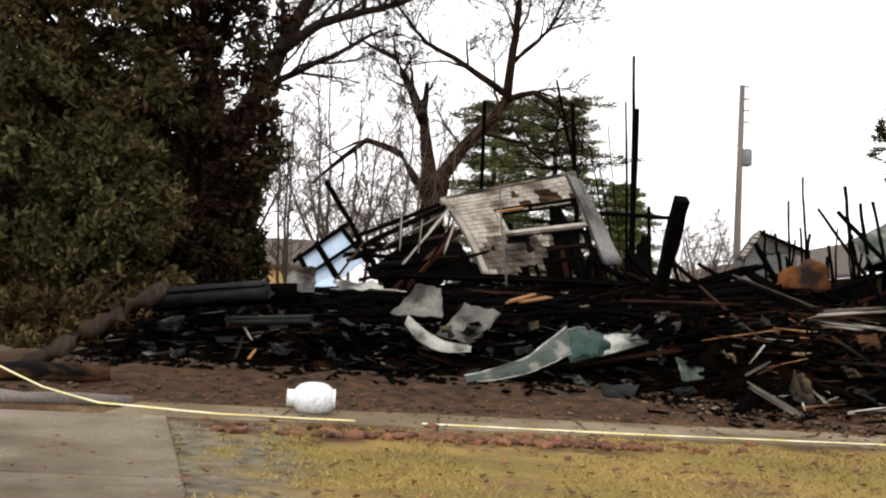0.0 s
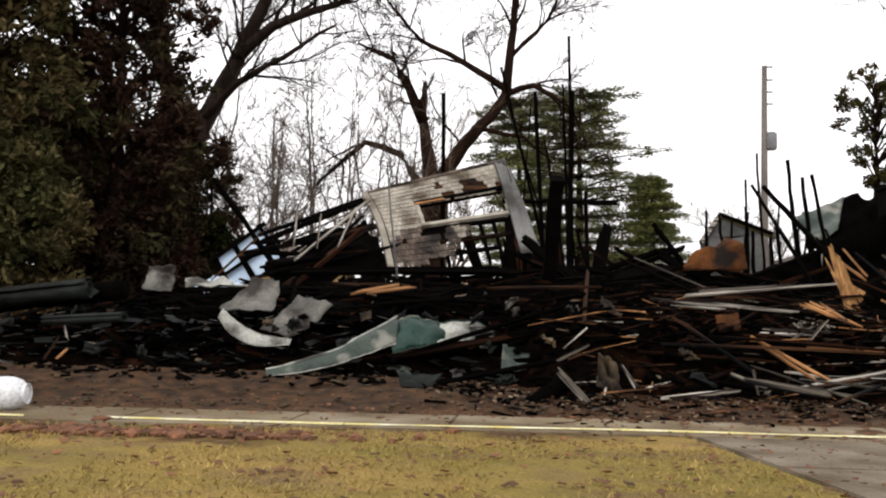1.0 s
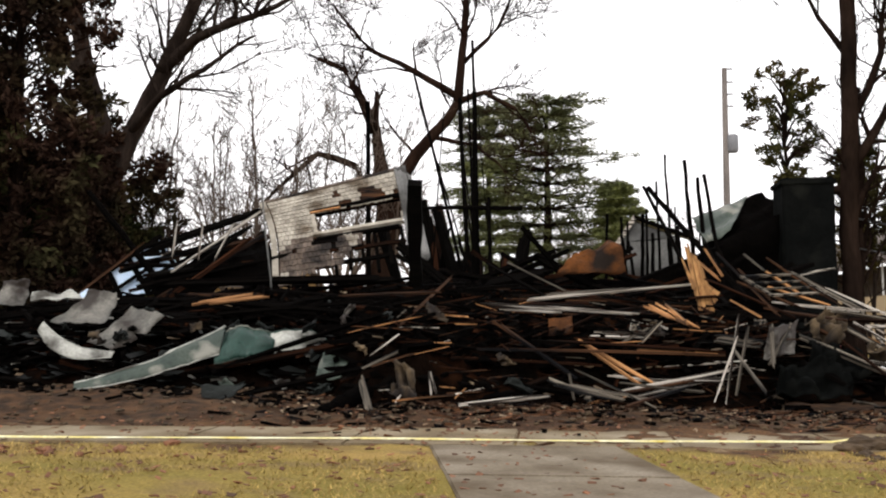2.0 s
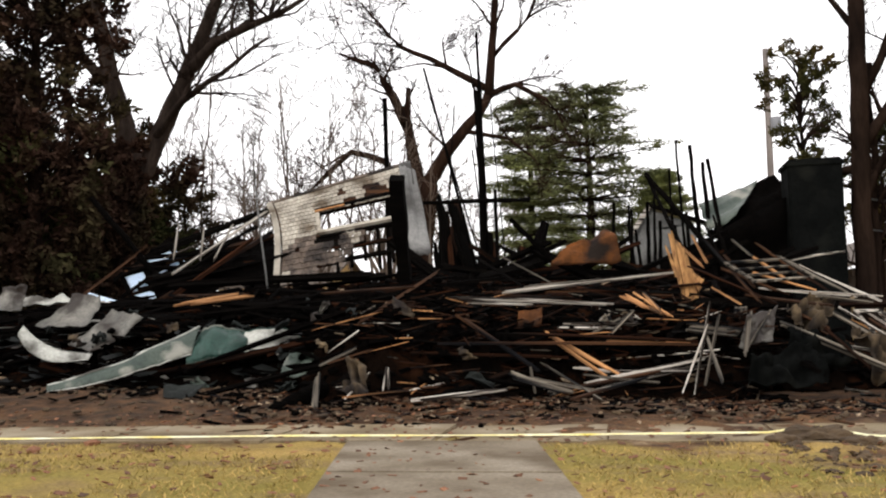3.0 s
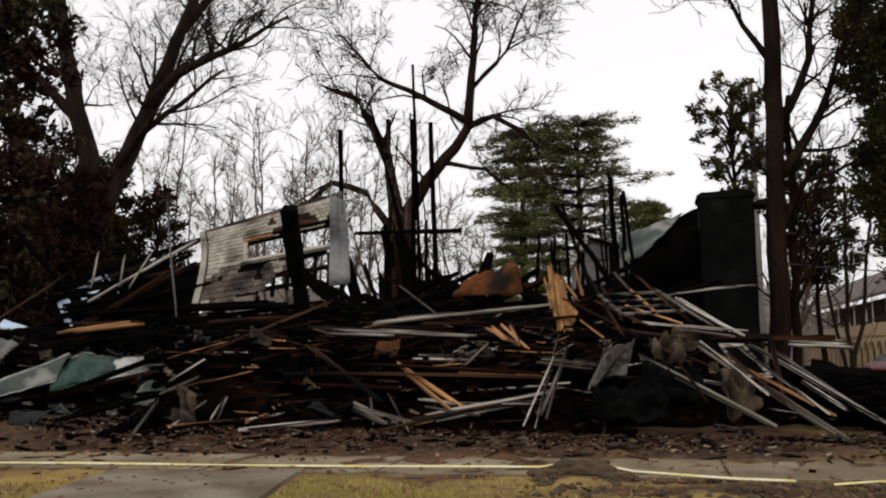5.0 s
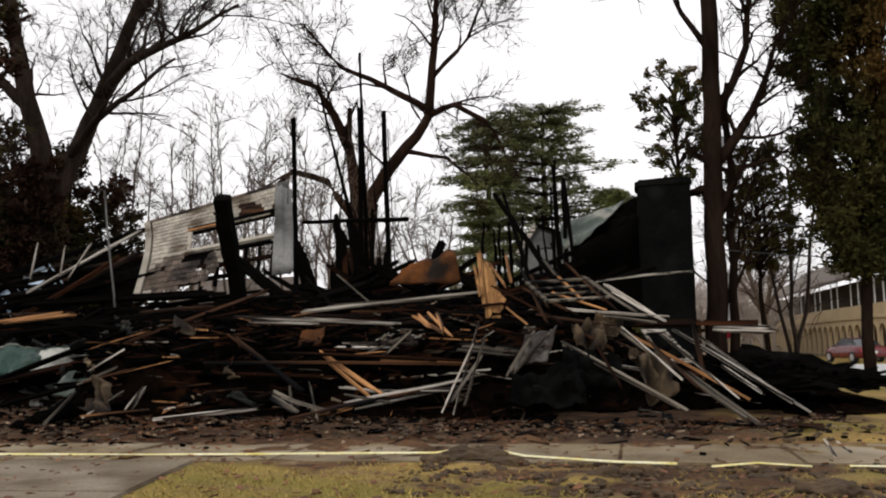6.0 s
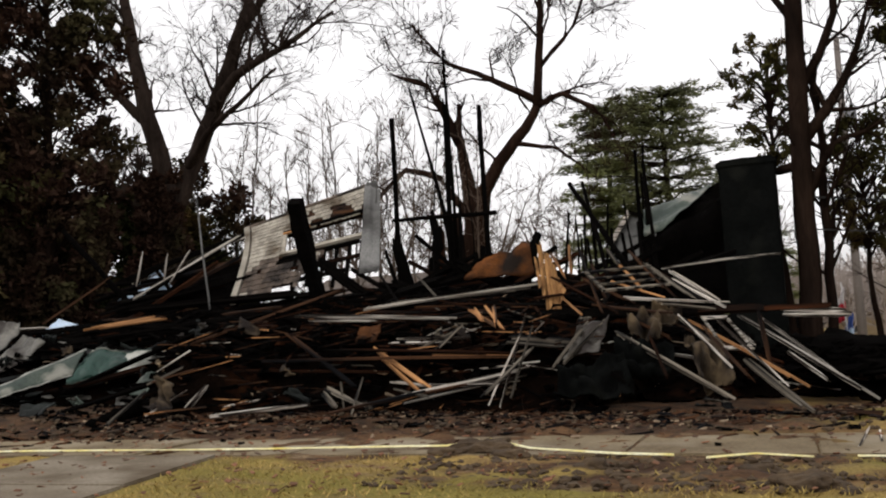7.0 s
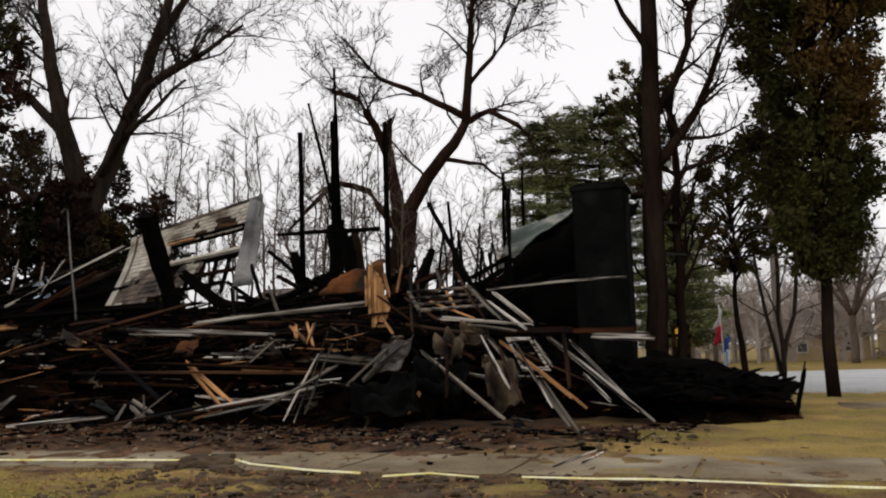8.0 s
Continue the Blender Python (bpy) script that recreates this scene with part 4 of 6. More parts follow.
# ---- chimney and the burnt roof beside it ----
def build_chimney():
    base = tagged(empty("chimney", 11.35, 20.4, 0), "tall soot-blackened square chimney among the ruins", "chimney")
    bm = box_data(0.98, 0.8, 4.3, (0, 0, 1.8), 0.03)
    bmesh.ops.subdivide_edges(bm, edges=bm.edges[:], cuts=6, use_grid_fill=True)
    for v in bm.verts:
        v.co += Vector((0.02 * noise.noise(v.co * 1.5), 0.02 * noise.noise(v.co * 1.7 + Vector((4, 0, 0))), 0.0))
        if v.co.z > 3.85:
            v.co.z += 0.04 * noise.noise(v.co * 3)
    part("shaft", bm_mesh("shaft", bm, M["soot"]), base)
    bm = box_data(1.06, 0.88, 0.1, (0, 0, 3.86), 0.02)
    part("rim", bm_mesh("rim", bm, M["soot"]), base)
    bm = box_data(0.7, 0.55, 0.06, (0, 0, 3.94), 0.02)
    part("flue_cap", bm_mesh("flue_cap", bm, M["char"]), base)


build_chimney()
roof = [(9.3, 20.6, 2.6), (10.7, 22.6, 3.85), (11.9, 22.4, 3.95), (11.2, 20.9, 2.6)]
sheet("burnt_roof", roof, M["char"], "collapsed charred roof slope beside the chimney", -0.05, 0.35, category="roof")
sheet("roof_sheet", [(9.3, 21.3, 3.3), (10.65, 22.3, 3.88), (9.95, 20.5, 2.98), (9.4, 20.4, 2.7)], M["metal_green"], "torn pale green roofing sheet on the burnt roof", 0.08, 0.1, 0.02)
sheet("burnt_wall", [(9.6, 20.4, 2.65), (10.9, 20.5, 3.25), (10.95, 20.4, 1.2), (9.6, 20.3, 1.2)], M["char"], "charred wall remnant beside the chimney", 0.03, 0.3, category="wall section")
sheet("burnt_wall", [(8.5, 20.9, 2.1), (9.7, 20.9, 2.6), (9.8, 20.7, 1.3), (8.4, 20.6, 1.3)], M["char"], "ragged charred wall remnant among the posts", 0.03, 0.35, category="wall section")
board((10.2, 16.6, 1.84), (11.79, 19.96, 2.16), 0.06, 0.05, "white")

# a sash frame lying on the heap
sash = tagged(empty("sash_frame", 10.2, 15.6, 1.5), "pale wooden sash frame lying tilted on the rubble", "window frame")
SC = [(9.15, 15.7, 1.82), (10.05, 16.0, 1.86), (10.45, 15.6, 1.55), (9.5, 15.2, 1.5)]
for u0, v0, u1, v1 in ((0, 0, 1, 0.06), (0, 0.94, 1, 1), (0, 0.06, 0.05, 0.94), (0.95, 0.06, 1, 0.94), (0.05, 0.36, 0.95, 0.39), (0.05, 0.66, 0.95, 0.69)):
    quad_slab("rail", [lerp4(SC, u0, v0), lerp4(SC, u1, v0), lerp4(SC, u1, v1), lerp4(SC, u0, v1)], 0.03, M["grey"], sash)


# splintered plywood standing in the rubble
ply = tagged(empty("plywood_piece", 8.5, 15.9, 1.2), "splintered upright piece of orange-brown plywood", "plywood")
for k in range(9):
    x0 = 8.36 + 0.045 * k
    top = (2.12, 2.3, 2.34, 2.2, 2.16, 2.08, 1.98, 1.8, 1.72)[k]
    low = (1.62, 1.45, 1.22, 1.3, 1.2, 1.26, 1.22, 1.4, 1.52)[k]
    quad_slab("ply_strip", [(x0, 16.0 + 0.004 * (k % 3), top), (x0 + 0.03, 16.0 + 0.004 * (k % 3), top - 0.06), (x0 + 0.15, 15.72, low + 0.04), (x0 + 0.12, 15.72, low)] if k in (0, 2, 8) else [(x0, 16.0, top), (x0 + 0.043, 16.0, top - 0.03), (x0 + 0.155, 15.72, low + 0.05), (x0 + 0.112, 15.72, low)], 0.02, M["ply"], ply)
board((8.4, 15.7, 1.48), (8.95, 15.75, 1.52), 0.12, 0.04, "rust")

# the roof slope that came down beside the wall
for k in range(11):
    f = rng.random()
    top = Vector((-0.15, 21.5, 3.7)).lerp(Vector((1.0, 19.6, 2.2)), f) + rvec(rng) * 0.18
    low = Vector((-2.1, 18.5, 2.3)).lerp(Vector((-0.7, 17.9, 1.7)), rng.random()) + rvec(rng) * 0.15
    board(top.lerp(low, rng.uniform(0.0, 0.35)), low, rng.uniform(0.1, 0.24), 0.1, ("char", "char", "rust", "brown")[k % 4])
sheet("fallen_roof", [(-0.1, 21.7, 3.3), (-1.7, 18.9, 1.9), (-1.0, 18.2, 1.5), (0.9, 19.6, 1.8)], M["char"], "collapsed charred roof slope beside the fallen wall", 0.05, 0.3, category="roof")
sheet("torn_sheet", [(2.85, 22.0, 4.62), (3.2, 22.1, 4.5), (3.9, 20.3, 2.45), (3.5, 20.1, 2.4)], M["sheet_smoky"], "torn grey sheet hanging off the wall's end", 0.05, 0.06)


def log(p, q, r0, r1, material, label, name="log"):
    p, q = Vector(p), Vector(q)
    V, F = [], []
    pts = [p + (q - p) * k / 12 + rvec(rng) * 0.006 for k in range(13)]
    tube(V, F, pts, [(r0 + (r1 - r0) * k / 12) * rng.uniform(0.93, 1.06) for k in range(13)], 9)
    V = [v + rvec(rng) * 0.008 for v in V]
    ob = new(name, mesh_of(name, [v - p for v in V], F, material, True))
    ob.location = p
    return tagged(ob, label, name)


log((-5.65, 10.2, 0.33), (-3.96, 11.1, 0.3), 0.12, 0.11, M["brown"], "scorched brown log lying on the ground")
log((-5.4, 11.9, 0.21), (-4.0, 13.3, 1.38), 0.11, 0.13, M["bark_pale"], "scorched grey trunk leaning on the rubble")
log((-4.3, 13.7, 1.2), (-2.2, 13.9, 1.42), 0.17, 0.15, M["char"], "long charred log lying on the rubble")
log(on_ground(-5.2, 10.3, 0.06), on_ground(-2.95, 10.5, 0.05), 0.07, 0.06, M["pole_wood"], "grey wooden pole lying on the ground", "pole")


# ---- loose boards all over the heap ----
def loose_boards():
    r = random.Random(21)
    kinds = ["char"] * 16 + ["rust"] * 5 + ["brown"]
    n = 0
    while n < 220:
        x = r.uniform(-5.2, 12.2)
        y = front(x) + abs(r.gauss(0.6, 2.6))
        if heap(x, y) - lift(x, y) < 0.12:
            continue
        ln = r.uniform(0.5, 3.0)
        a = r.gauss(0, 0.5) if r.random() < 0.6 else r.uniform(0, 3.1)
        x2, y2 = x + math.cos(a) * ln, y + math.sin(a) * ln * 0.7
        if x2 > 12.5 or heap(x2, y2) - berm(x2, y2) < 0.05:
            continue
        if x > 9 and y < front(x) + 2.6:
            continue
        k = r.choice(kinds if x < 4.5 else kinds[5:])
        if x < 5.5 and k != "char" and r.random() < 0.7:
            k = "char"
        big = k in ("char", "rust")
        board((x, y, heap(x, y) + r.uniform(-0.2, 0.0)), (x2, y2, heap(x2, y2) + r.uniform(-0.2, 0.04)), r.uniform(0.07, 0.22) if big else r.uniform(0.05, 0.13), r.uniform(0.03, 0.08) if big else r.uniform(0.02, 0.04), k)
        n += 1


loose_boards()


# ---- propane tank ----
def build_tank():
    t = tagged(empty("propane_tank", -1.25, 9.32, 0.295), "small white propane tank lying on its side", "gas tank")
    bm = bmesh.new()
    prof = [(-0.215, 0.0), (-0.21, 0.05), (-0.185, 0.1), (-0.14, 0.14), (-0.075, 0.16), (0.0, 0.165), (0.075, 0.16), (0.14, 0.14), (0.185, 0.1), (0.21, 0.05), (0.215, 0.0)]
    rows = []
    for x, r in prof:
        rows.append([bm.verts.new((x, r * math.cos(a * math.pi / 12), r * math.sin(a * math.pi / 12))) for a in range(24)])
    for a, b in zip(rows, rows[1:]):
        for k in range(24):
            bm.faces.new((a[k], b[k], b[(k + 1) % 24], a[(k + 1) % 24]))
    bmesh.ops.remove_doubles(bm, verts=bm.verts[:], dist=0.001)
    part("body", bm_mesh("body", bm, M["tank"], True), t)

    def ring(x0, x1, r, gap):
        V, F = [], []
        n = 20
        for k in range(n + 1):
            a = gap + (2 * math.pi - 2 * gap) * k / n
            for x, rr in ((x0, r), (x1, r), (x1, r - 0.006), (x0, r - 0.006)):
                V.append((x, rr * math.cos(a), rr * math.sin(a)))
        for k in range(n):
            for m in range(4):
                i, j = k * 4 + m, k * 4 + (m + 1) % 4
                F.append((i, j, j + 4, i + 4))
        return V, F
    part("collar", mesh_of("collar", *ring(-0.265, -0.17, 0.085, 0.9), M["tank"]), t)
    part("foot_ring", mesh_of("foot_ring", *ring(0.165, 0.215, 0.1, 0.0), M["tank"]), t)
    V, F = [], []
    tube(V, F, [Vector((-0.26, 0, 0)), Vector((-0.2, 0, 0))], [0.022, 0.028], 8)
    part("valve", mesh_of("valve", V, F, M["brass"]), t)
    t.rotation_euler = (0.4, 0.0, 0.12)


build_tank()


# ---- barrier tape ----
def tape(points, seed, name="barrier_tape"):
    r = random.Random(seed)
    V, F = [], []
    pts = []
    points = [on_ground(*p) for p in points]
    for a, b in zip(points, points[1:]):
        a, b = Vector(a), Vector(b)
        n = max(2, int((b - a).length / 0.12))
        pts += [a + (b - a) * k / n for k in range(n)]
    pts.append(Vector(points[-1]))
    for k, p in enumerate(pts):
        tw = 0.7 + 0.9 * noise.noise((p.x * 0.9, seed, 0)) + 0.3 * noise.noise((p.x * 4, seed, 5))
        w = Vector((0, math.cos(tw), abs(math.sin(tw)))) * 0.011
        c = p + Vector((0, 0.02 * noise.noise((p.x * 2, seed, 3)), 0.016))
        V += [c - w, c + w]
    for k in range(len(pts) - 1):
        F.append((2 * k, 2 * k + 1, 2 * k + 3, 2 * k + 2))
    ob = new(name, mesh_of(name, V, F, M["tape"], True))
    m = ob.modifiers.new("thick", "SOLIDIFY")
    m.thickness = 0.002
    return tagged(ob, "yellow barrier tape trailing along the ground", "barrier tape", "barrier tape")


tape([(-5.0, 11.6, 0.46), (-4.3, 10.9, 0.3), (-3.7, 10.35, 0.15), (-3.1, 10.0, 0.06), (-2.0, 9.85, 0.02), (-0.78, 9.84, 0.01)], 1)
tape([(-0.15, 9.86, 0.01), (1.9, 9.78, 0.01), (4.7, 9.9, 0.01), (6.8, 9.88, 0.01), (8.9, 9.95, 0.02), (9.2, 9.92, 0.07)], 2)
tape([(9.3, 9.9, 0.08), (9.7, 9.75, 0.02), (10.5, 9.4, 0.02), (10.95, 9.25, 0.03)], 3)
tape([(11.2, 9.1, 0.03), (11.55, 9.18, 0.05), (11.95, 9.15, 0.03)], 4)
tape([(12.25, 9.25, 0.02), (13.4, 9.2, 0.03), (14.7, 9.1, 0.02), (17.5, 9.0, 0.02)], 5)

# soil mounds by the tape
for x, y, s in ((9.28, 9.82, 0.15), (9.6, 9.55, 0.09), (9.0, 9.65, 0.08), (11.9, 8.2, 0.12), (10.4, 8.9, 0.08), (11.6, 8.8, 0.08)):
    bm = bmesh.new()
    bmesh.ops.create_icosphere(bm, subdivisions=4, radius=s)
    for v in bm.verts:
        v.co *= 1 + 0.5 * noise.noise(v.co * 9 + Vector((x, y, 0))) + 0.3 * noise.noise(v.co * 22)
        v.co.x *= 1.7
        v.co.z *= 0.75
    ob = new("soil_mound", bm_mesh("soil_mound", bm, M["soil"]))
    ob.location = on_ground(x, y)
    tagged(ob, "small mound of dark dug soil on the verge", "soil")


# ---- trees ----
def branch(V, F, r, p, d, ln, rad, level, kids, droop=0.0, wander=0.16, sides=5, thin=0.005):
    n = 5 if level > 0 else 3
    pts, rads = [p], [rad]
    for k in range(n):
        d = (d + rvec(r) * wander + Vector((0, 0, droop))).normalized()
        p = p + d * (ln / n)
        pts.append(p)
        rads.append(max(rad * (1 - 0.72 * (k + 1) / n), thin))
    tube(V, F, pts, rads, sides if level > 1 else 3)
    if level <= 0:
        return
    for c in range(kids[-level] if level <= len(kids) else kids[0]):
        f = r.uniform(0.25, 1.0)
        i = min(int(f * n), n - 1)
        q = pts[i] + (pts[i + 1] - pts[i]) * (f * n - i)
        side = rvec(r).normalized()
        nd = (d * r.uniform(0.5, 1.0) + side * r.uniform(0.45, 0.9) + Vector((0, 0, 0.15))).normalized()
        branch(V, F, r, q, nd, ln * r.uniform(0.42, 0.72), max(rads[i] * r.uniform(0.4, 0.6), thin), level - 1, kids, droop, wander, sides, thin)


def bare_tree(name, base, limbs, seed, material, label, kids=(4, 4, 4), level=3, twig=0.55, droop=0.0, thin=0.007):
    """A leafless tree: limbs are (radius at foot, radius at tip, points, branches or not)."""
    r = random.Random(seed)
    root = tagged(empty(name, *base), label, "tree")
    b = Vector(base)
    V, F = [], []
    for k, (r0, r1, pts, bushy) in enumerate(limbs):
        fine = []
        pts = [Vector(p) - b for p in pts]
        for a, c in zip(pts, pts[1:]):
            n = max(2, int((c - a).length / 0.6))
            fine += [a + (c - a) * (i / n) + rvec(r) * 0.03 * min(1, i) for i in range(n)]
        fine.append(pts[-1])
        rad = [r0 + (r1 - r0) * i / (len(fine) - 1) for i in range(len(fine))]
        W, G = [], []
        tube(W, G, fine, rad, 8)
        part("limb" if k else "trunk", mesh_of("limb", W, G, material, True), root)
        if bushy:
            for _ in range(bushy):
                i = int(r.uniform(0.3, 1.0) * (len(fine) - 1))
                d = (fine[i] - fine[max(i - 1, 0)]).normalized()
                d = (d * 0.7 + rvec(r).normalized() * 0.8 + Vector((0, 0, 0.25))).normalized()
                branch(V, F, r, fine[i], d, r.uniform(0.5, 1.0) * twig * 4, min(max(rad[i] * 0.5, 0.018), 0.07), level, kids, droop, 0.16, 5, thin)
    tagged(part("twig_mass", mesh_of("twig_mass", V, F, material), root), kind="stuff")
    return root


def quads_mesh(name, quads, material):
    """One mesh out of an array of loose four-cornered leaves."""
    n = len(quads)
    me = bpy.data.meshes.new(name)
    me.vertices.add(n * 4)
    me.vertices.foreach_set("co", np.ascontiguousarray(quads, dtype=np.float32).ravel())
    me.loops.add(n * 4)
    me.loops.foreach_set("vertex_index", np.arange(n * 4, dtype=np.int32))
    me.polygons.add(n)
    me.polygons.foreach_set("loop_start", np.arange(0, n * 4, 4, dtype=np.int32))
    me.materials.append(material)
    me.update(calc_edges=True)
    return me


def unit(a):
    return a / np.maximum(np.linalg.norm(a, axis=-1, keepdims=True), 1e-6)


def sprays(tips, dirs, per, length, leaf, g, lean=0.55):
    """Leaves in tapering sprays: each runs back from a tip against its direction."""
    n = len(tips)
    u = g.random((n, per, 1)) ** 0.8
    at = tips[:, None, :] - dirs[:, None, :] * u * length + g.normal(size=(n, per, 3)) * length * (0.06 + 0.2 * u)
    d = unit(dirs[:, None, :] + g.normal(size=(n, per, 3)) * lean)
    w = unit(np.cross(d, g.normal(size=(n, per, 3))))
    k = leaf * g.uniform(0.6, 1.35, (n, per, 1))
    return np.stack((at - d * k, at + w * k * 0.42, at + d * k, at - w * k * 0.42), axis=2).reshape(-1, 4, 3)


def leafy_tree(name, base, height, widths, clumps, per, leaf, material, label, seed, low=0.08, reach=0.5, trunk=0.25, lean=(0, 0), bark="bark", rise=0.5, tufts=7):
    """widths: crown radius at even steps from low to top; each clump is a tuft of sprays on a bough."""
    r = random.Random(seed)
    g = np.random.default_rng(seed)
    root = tagged(empty(name, *base), label, "tree")
    V, F = [], []
    top = Vector((lean[0], lean[1], height * 0.97))
    spine = [top * (k / 10) + rvec(r) * 0.05 * min(k, 1) for k in range(11)]
    tube(V, F, spine, [trunk * (1 - 0.09 * k) for k in range(11)], 8)
    part("trunk", mesh_of("trunk", V, F, M[bark], True), root)
    steps = [(k / (len(widths) - 1), w) for k, w in enumerate(widths)]
    tips, dirs, V, F = [], [], [], []
    for _ in range(clumps):
        f = r.random()
        a = r.uniform(0, 2 * math.pi)
        w = ramp(f, steps) * (0.8 + 0.45 * noise.noise((math.cos(a) * 1.7 + seed, math.sin(a) * 1.7, f * 5))) * r.uniform(0.2, 1.0) ** 0.5
        z = height * (low + (1 - low) * f)
        s = top * (z / height)
        c = Vector((s.x + math.cos(a) * w, s.y + math.sin(a) * w, z))
        out = Vector((math.cos(a), math.sin(a), rise))
        size = r.uniform(0.6, 1.3)
        for _ in range(tufts):
            d = (out * 0.8 + rvec(r) * 0.55).normalized()
            tips.append(c + d * reach * size * r.uniform(0.5, 1.1))
            dirs.append(d)
        if r.random() < 0.5:
            foot = top * (max(z - 0.5 * w, 0.2) / height)
            tube(V, F, [foot, (foot + c) / 2 + Vector((0, 0, 0.15)), c], [0.035, 0.025, 0.01], 3)
    part("bough_frame", mesh_of("bough_frame", V, F, M[bark]), root)
    quads = sprays(np.array([tuple(v) for v in tips]), np.array([tuple(v) for v in dirs]), per, reach * 1.1, leaf, g)
    tagged(part("crown", quads_mesh("crown", quads, material), root), kind="stuff")
    return root


def tiered_cedar(name, base, height, widths, seed, label):
    """A cedar with flat tiers of sprays."""
    r = random.Random(seed)
    root = tagged(empty(name, *base), label, "tree")
    V, F = [], []
    tube(V, F, [Vector((0, 0, height * k / 10)) + rvec(r) * 0.05 * min(k, 1) for k in range(11)], [0.4 * (1 - 0.09 * k) for k in range(11)], 8)
    part("trunk", mesh_of("trunk", V, F, M["bark"], True), root)
    steps = [(k / (len(widths) - 1), w) for k, w in enumerate(widths)]
    V, F, tips, dirs = [], [], [], []
    for tier in range(17):
        f = (tier + r.uniform(0.3, 0.7)) / 17
        z = height * (0.12 + 0.87 * f)
        turn = r.uniform(0, 6.3)
        for arm in range(11):
            a = turn + arm * 0.571 + r.uniform(-0.25, 0.25)
            w = ramp(f, steps) * r.uniform(0.45, 1.15)
            d = Vector((math.cos(a), math.sin(a), 0))
            rise = r.uniform(0.02, 0.1)
            pts = [Vector((0, 0, z)) + d * w * k / 5 + Vector((0, 0, w * rise * k / 5 - 0.1 * (k / 5) ** 2 * w * 0.6)) for k in range(6)]
            tube(V, F, pts, [0.09, 0.07, 0.05, 0.035, 0.025, 0.012], 4)
            s = Vector((-d.y, d.x, 0))
            for k in range(26):
                h = r.uniform(0.25, 1.0)
                i = min(int(h * 5), 4)
                p = pts[i] + (pts[i + 1] - pts[i]) * (h * 5 - i)
                side = r.gauss(0, 0.17) * w * (1.2 - h)
                e = (d + s * (0.9 if side > 0 else -0.9) * r.random() + Vector((0, 0, r.gauss(-0.06, 0.12)))).normalized()
                tips.append(p + s * side + e * 0.25 + Vector((0, 0, r.gauss(0.02, 0.05))))
                dirs.append(e)
    part("bough_frame", mesh_of("bough_frame", V, F, M["bark"]), root)
    g = np.random.default_rng(seed)
    quads = sprays(np.array([tuple(v) for v in tips]), np.array([tuple(v) for v in dirs]), 14, 0.55, 0.1, g, 0.3)
    quads[:, :, 2] -= 0.35 * (quads[:, :, 2] - quads[:, :, 2].mean(axis=1, keepdims=True))
    tagged(part("crown", quads_mesh("crown", quads, M["cedar"]), root), kind="stuff")
    return root


# dense evergreens at the left of the lot
leafy_tree("evergreen_tree", (-8.4, 19.3, 0), 12.5, [2.6, 3.2, 3.2, 2.8, 2.3, 1.6], 520, 16, 0.1, M["needles_olive"], "dense olive-green evergreen tree reaching to the ground", 31, 0.02, 0.6, 0.3, rise=0.1)
leafy_tree("brown_leaved_tree", (-6.0, 21.4, 0), 11.5, [1.2, 1.5, 2.1, 2.5, 2.5, 2.0], 330, 16, 0.1, M["brown_leaf"], "tall tree with purple-brown winter leaves", 32, 0.1, 0.5, 0.25, rise=0.2)
leafy_tree("evergreen_bush", (-7.0, 18.2, 0), 4.6, [1.9, 2.0, 1.7, 1.0], 260, 16, 0.075, M["needles_olive"], "olive-brown evergreen bush beside the heap", 33, 0.0, 0.42, 0.12)
leafy_tree("evergreen_bush", (-7.4, 23.5, 0), 4.2, [1.6, 1.8, 1.5, 0.9], 220, 14, 0.085, M["needles"], "dark evergreen bush behind the heap", 34, 0.0, 0.42, 0.12)
leafy_tree("evergreen_tree", (-12.5, 24, 0), 12, [2.6, 3.3, 3.3, 2.9, 2.2, 1.2], 380, 15, 0.13, M["needles"], "dense dark evergreen tree beside the lot", 35, 0.02, 0.65, 0.3, rise=0.1)
for k, (x, y, h) in enumerate(((-13.2, 32.0, 10.5), (-11.4, 32.6, 9.5), (-9.4, 32.4, 9.0), (-7.9, 33.0, 7.6))):
    leafy_tree("brown_leaved_tree", (x, y, -0.3), h, [0.8, 1.2, 1.4, 1.1, 0.5], 95, 12, 0.11, M["brown_leaf"], "thin brown-leaved tree behind the forked tree", 170 + k, 0.1, 0.5, 0.1, rise=0.5, tufts=5)
leafy_tree("ivy_growth", (-7.3, 27.6, 0), 6.8, [1.5, 1.2, 0.9, 0.8, 0.6], 260, 14, 0.1, M["brown_leaf"], "dark brown ivy growing up the forked tree's trunk", 36, 0.0, 0.42, 0.1)
for k, (x, y, h) in enumerate(((-10.0, 31, 6.4), (-8.8, 30.6, 5.0), (-9.0, 31.5, 6.6), (-8.2, 25.0, 3.0), (-11.2, 30.5, 7.2), (-13.6, 29.5, 8.5), (-16.5, 28, 9.0), (-9.6, 25, 7.6), (-7.3, 30.8, 4.4))):
    leafy_tree("evergreen_bush", (x, y, -0.2), h, [1.3, 1.6, 1.4, 0.8], 170, 13, 0.11, M["brown_leaf" if k % 2 else "needles"], "dark brownish evergreen bush behind the forked tree", 150 + k, 0.0, 0.5, 0.12)

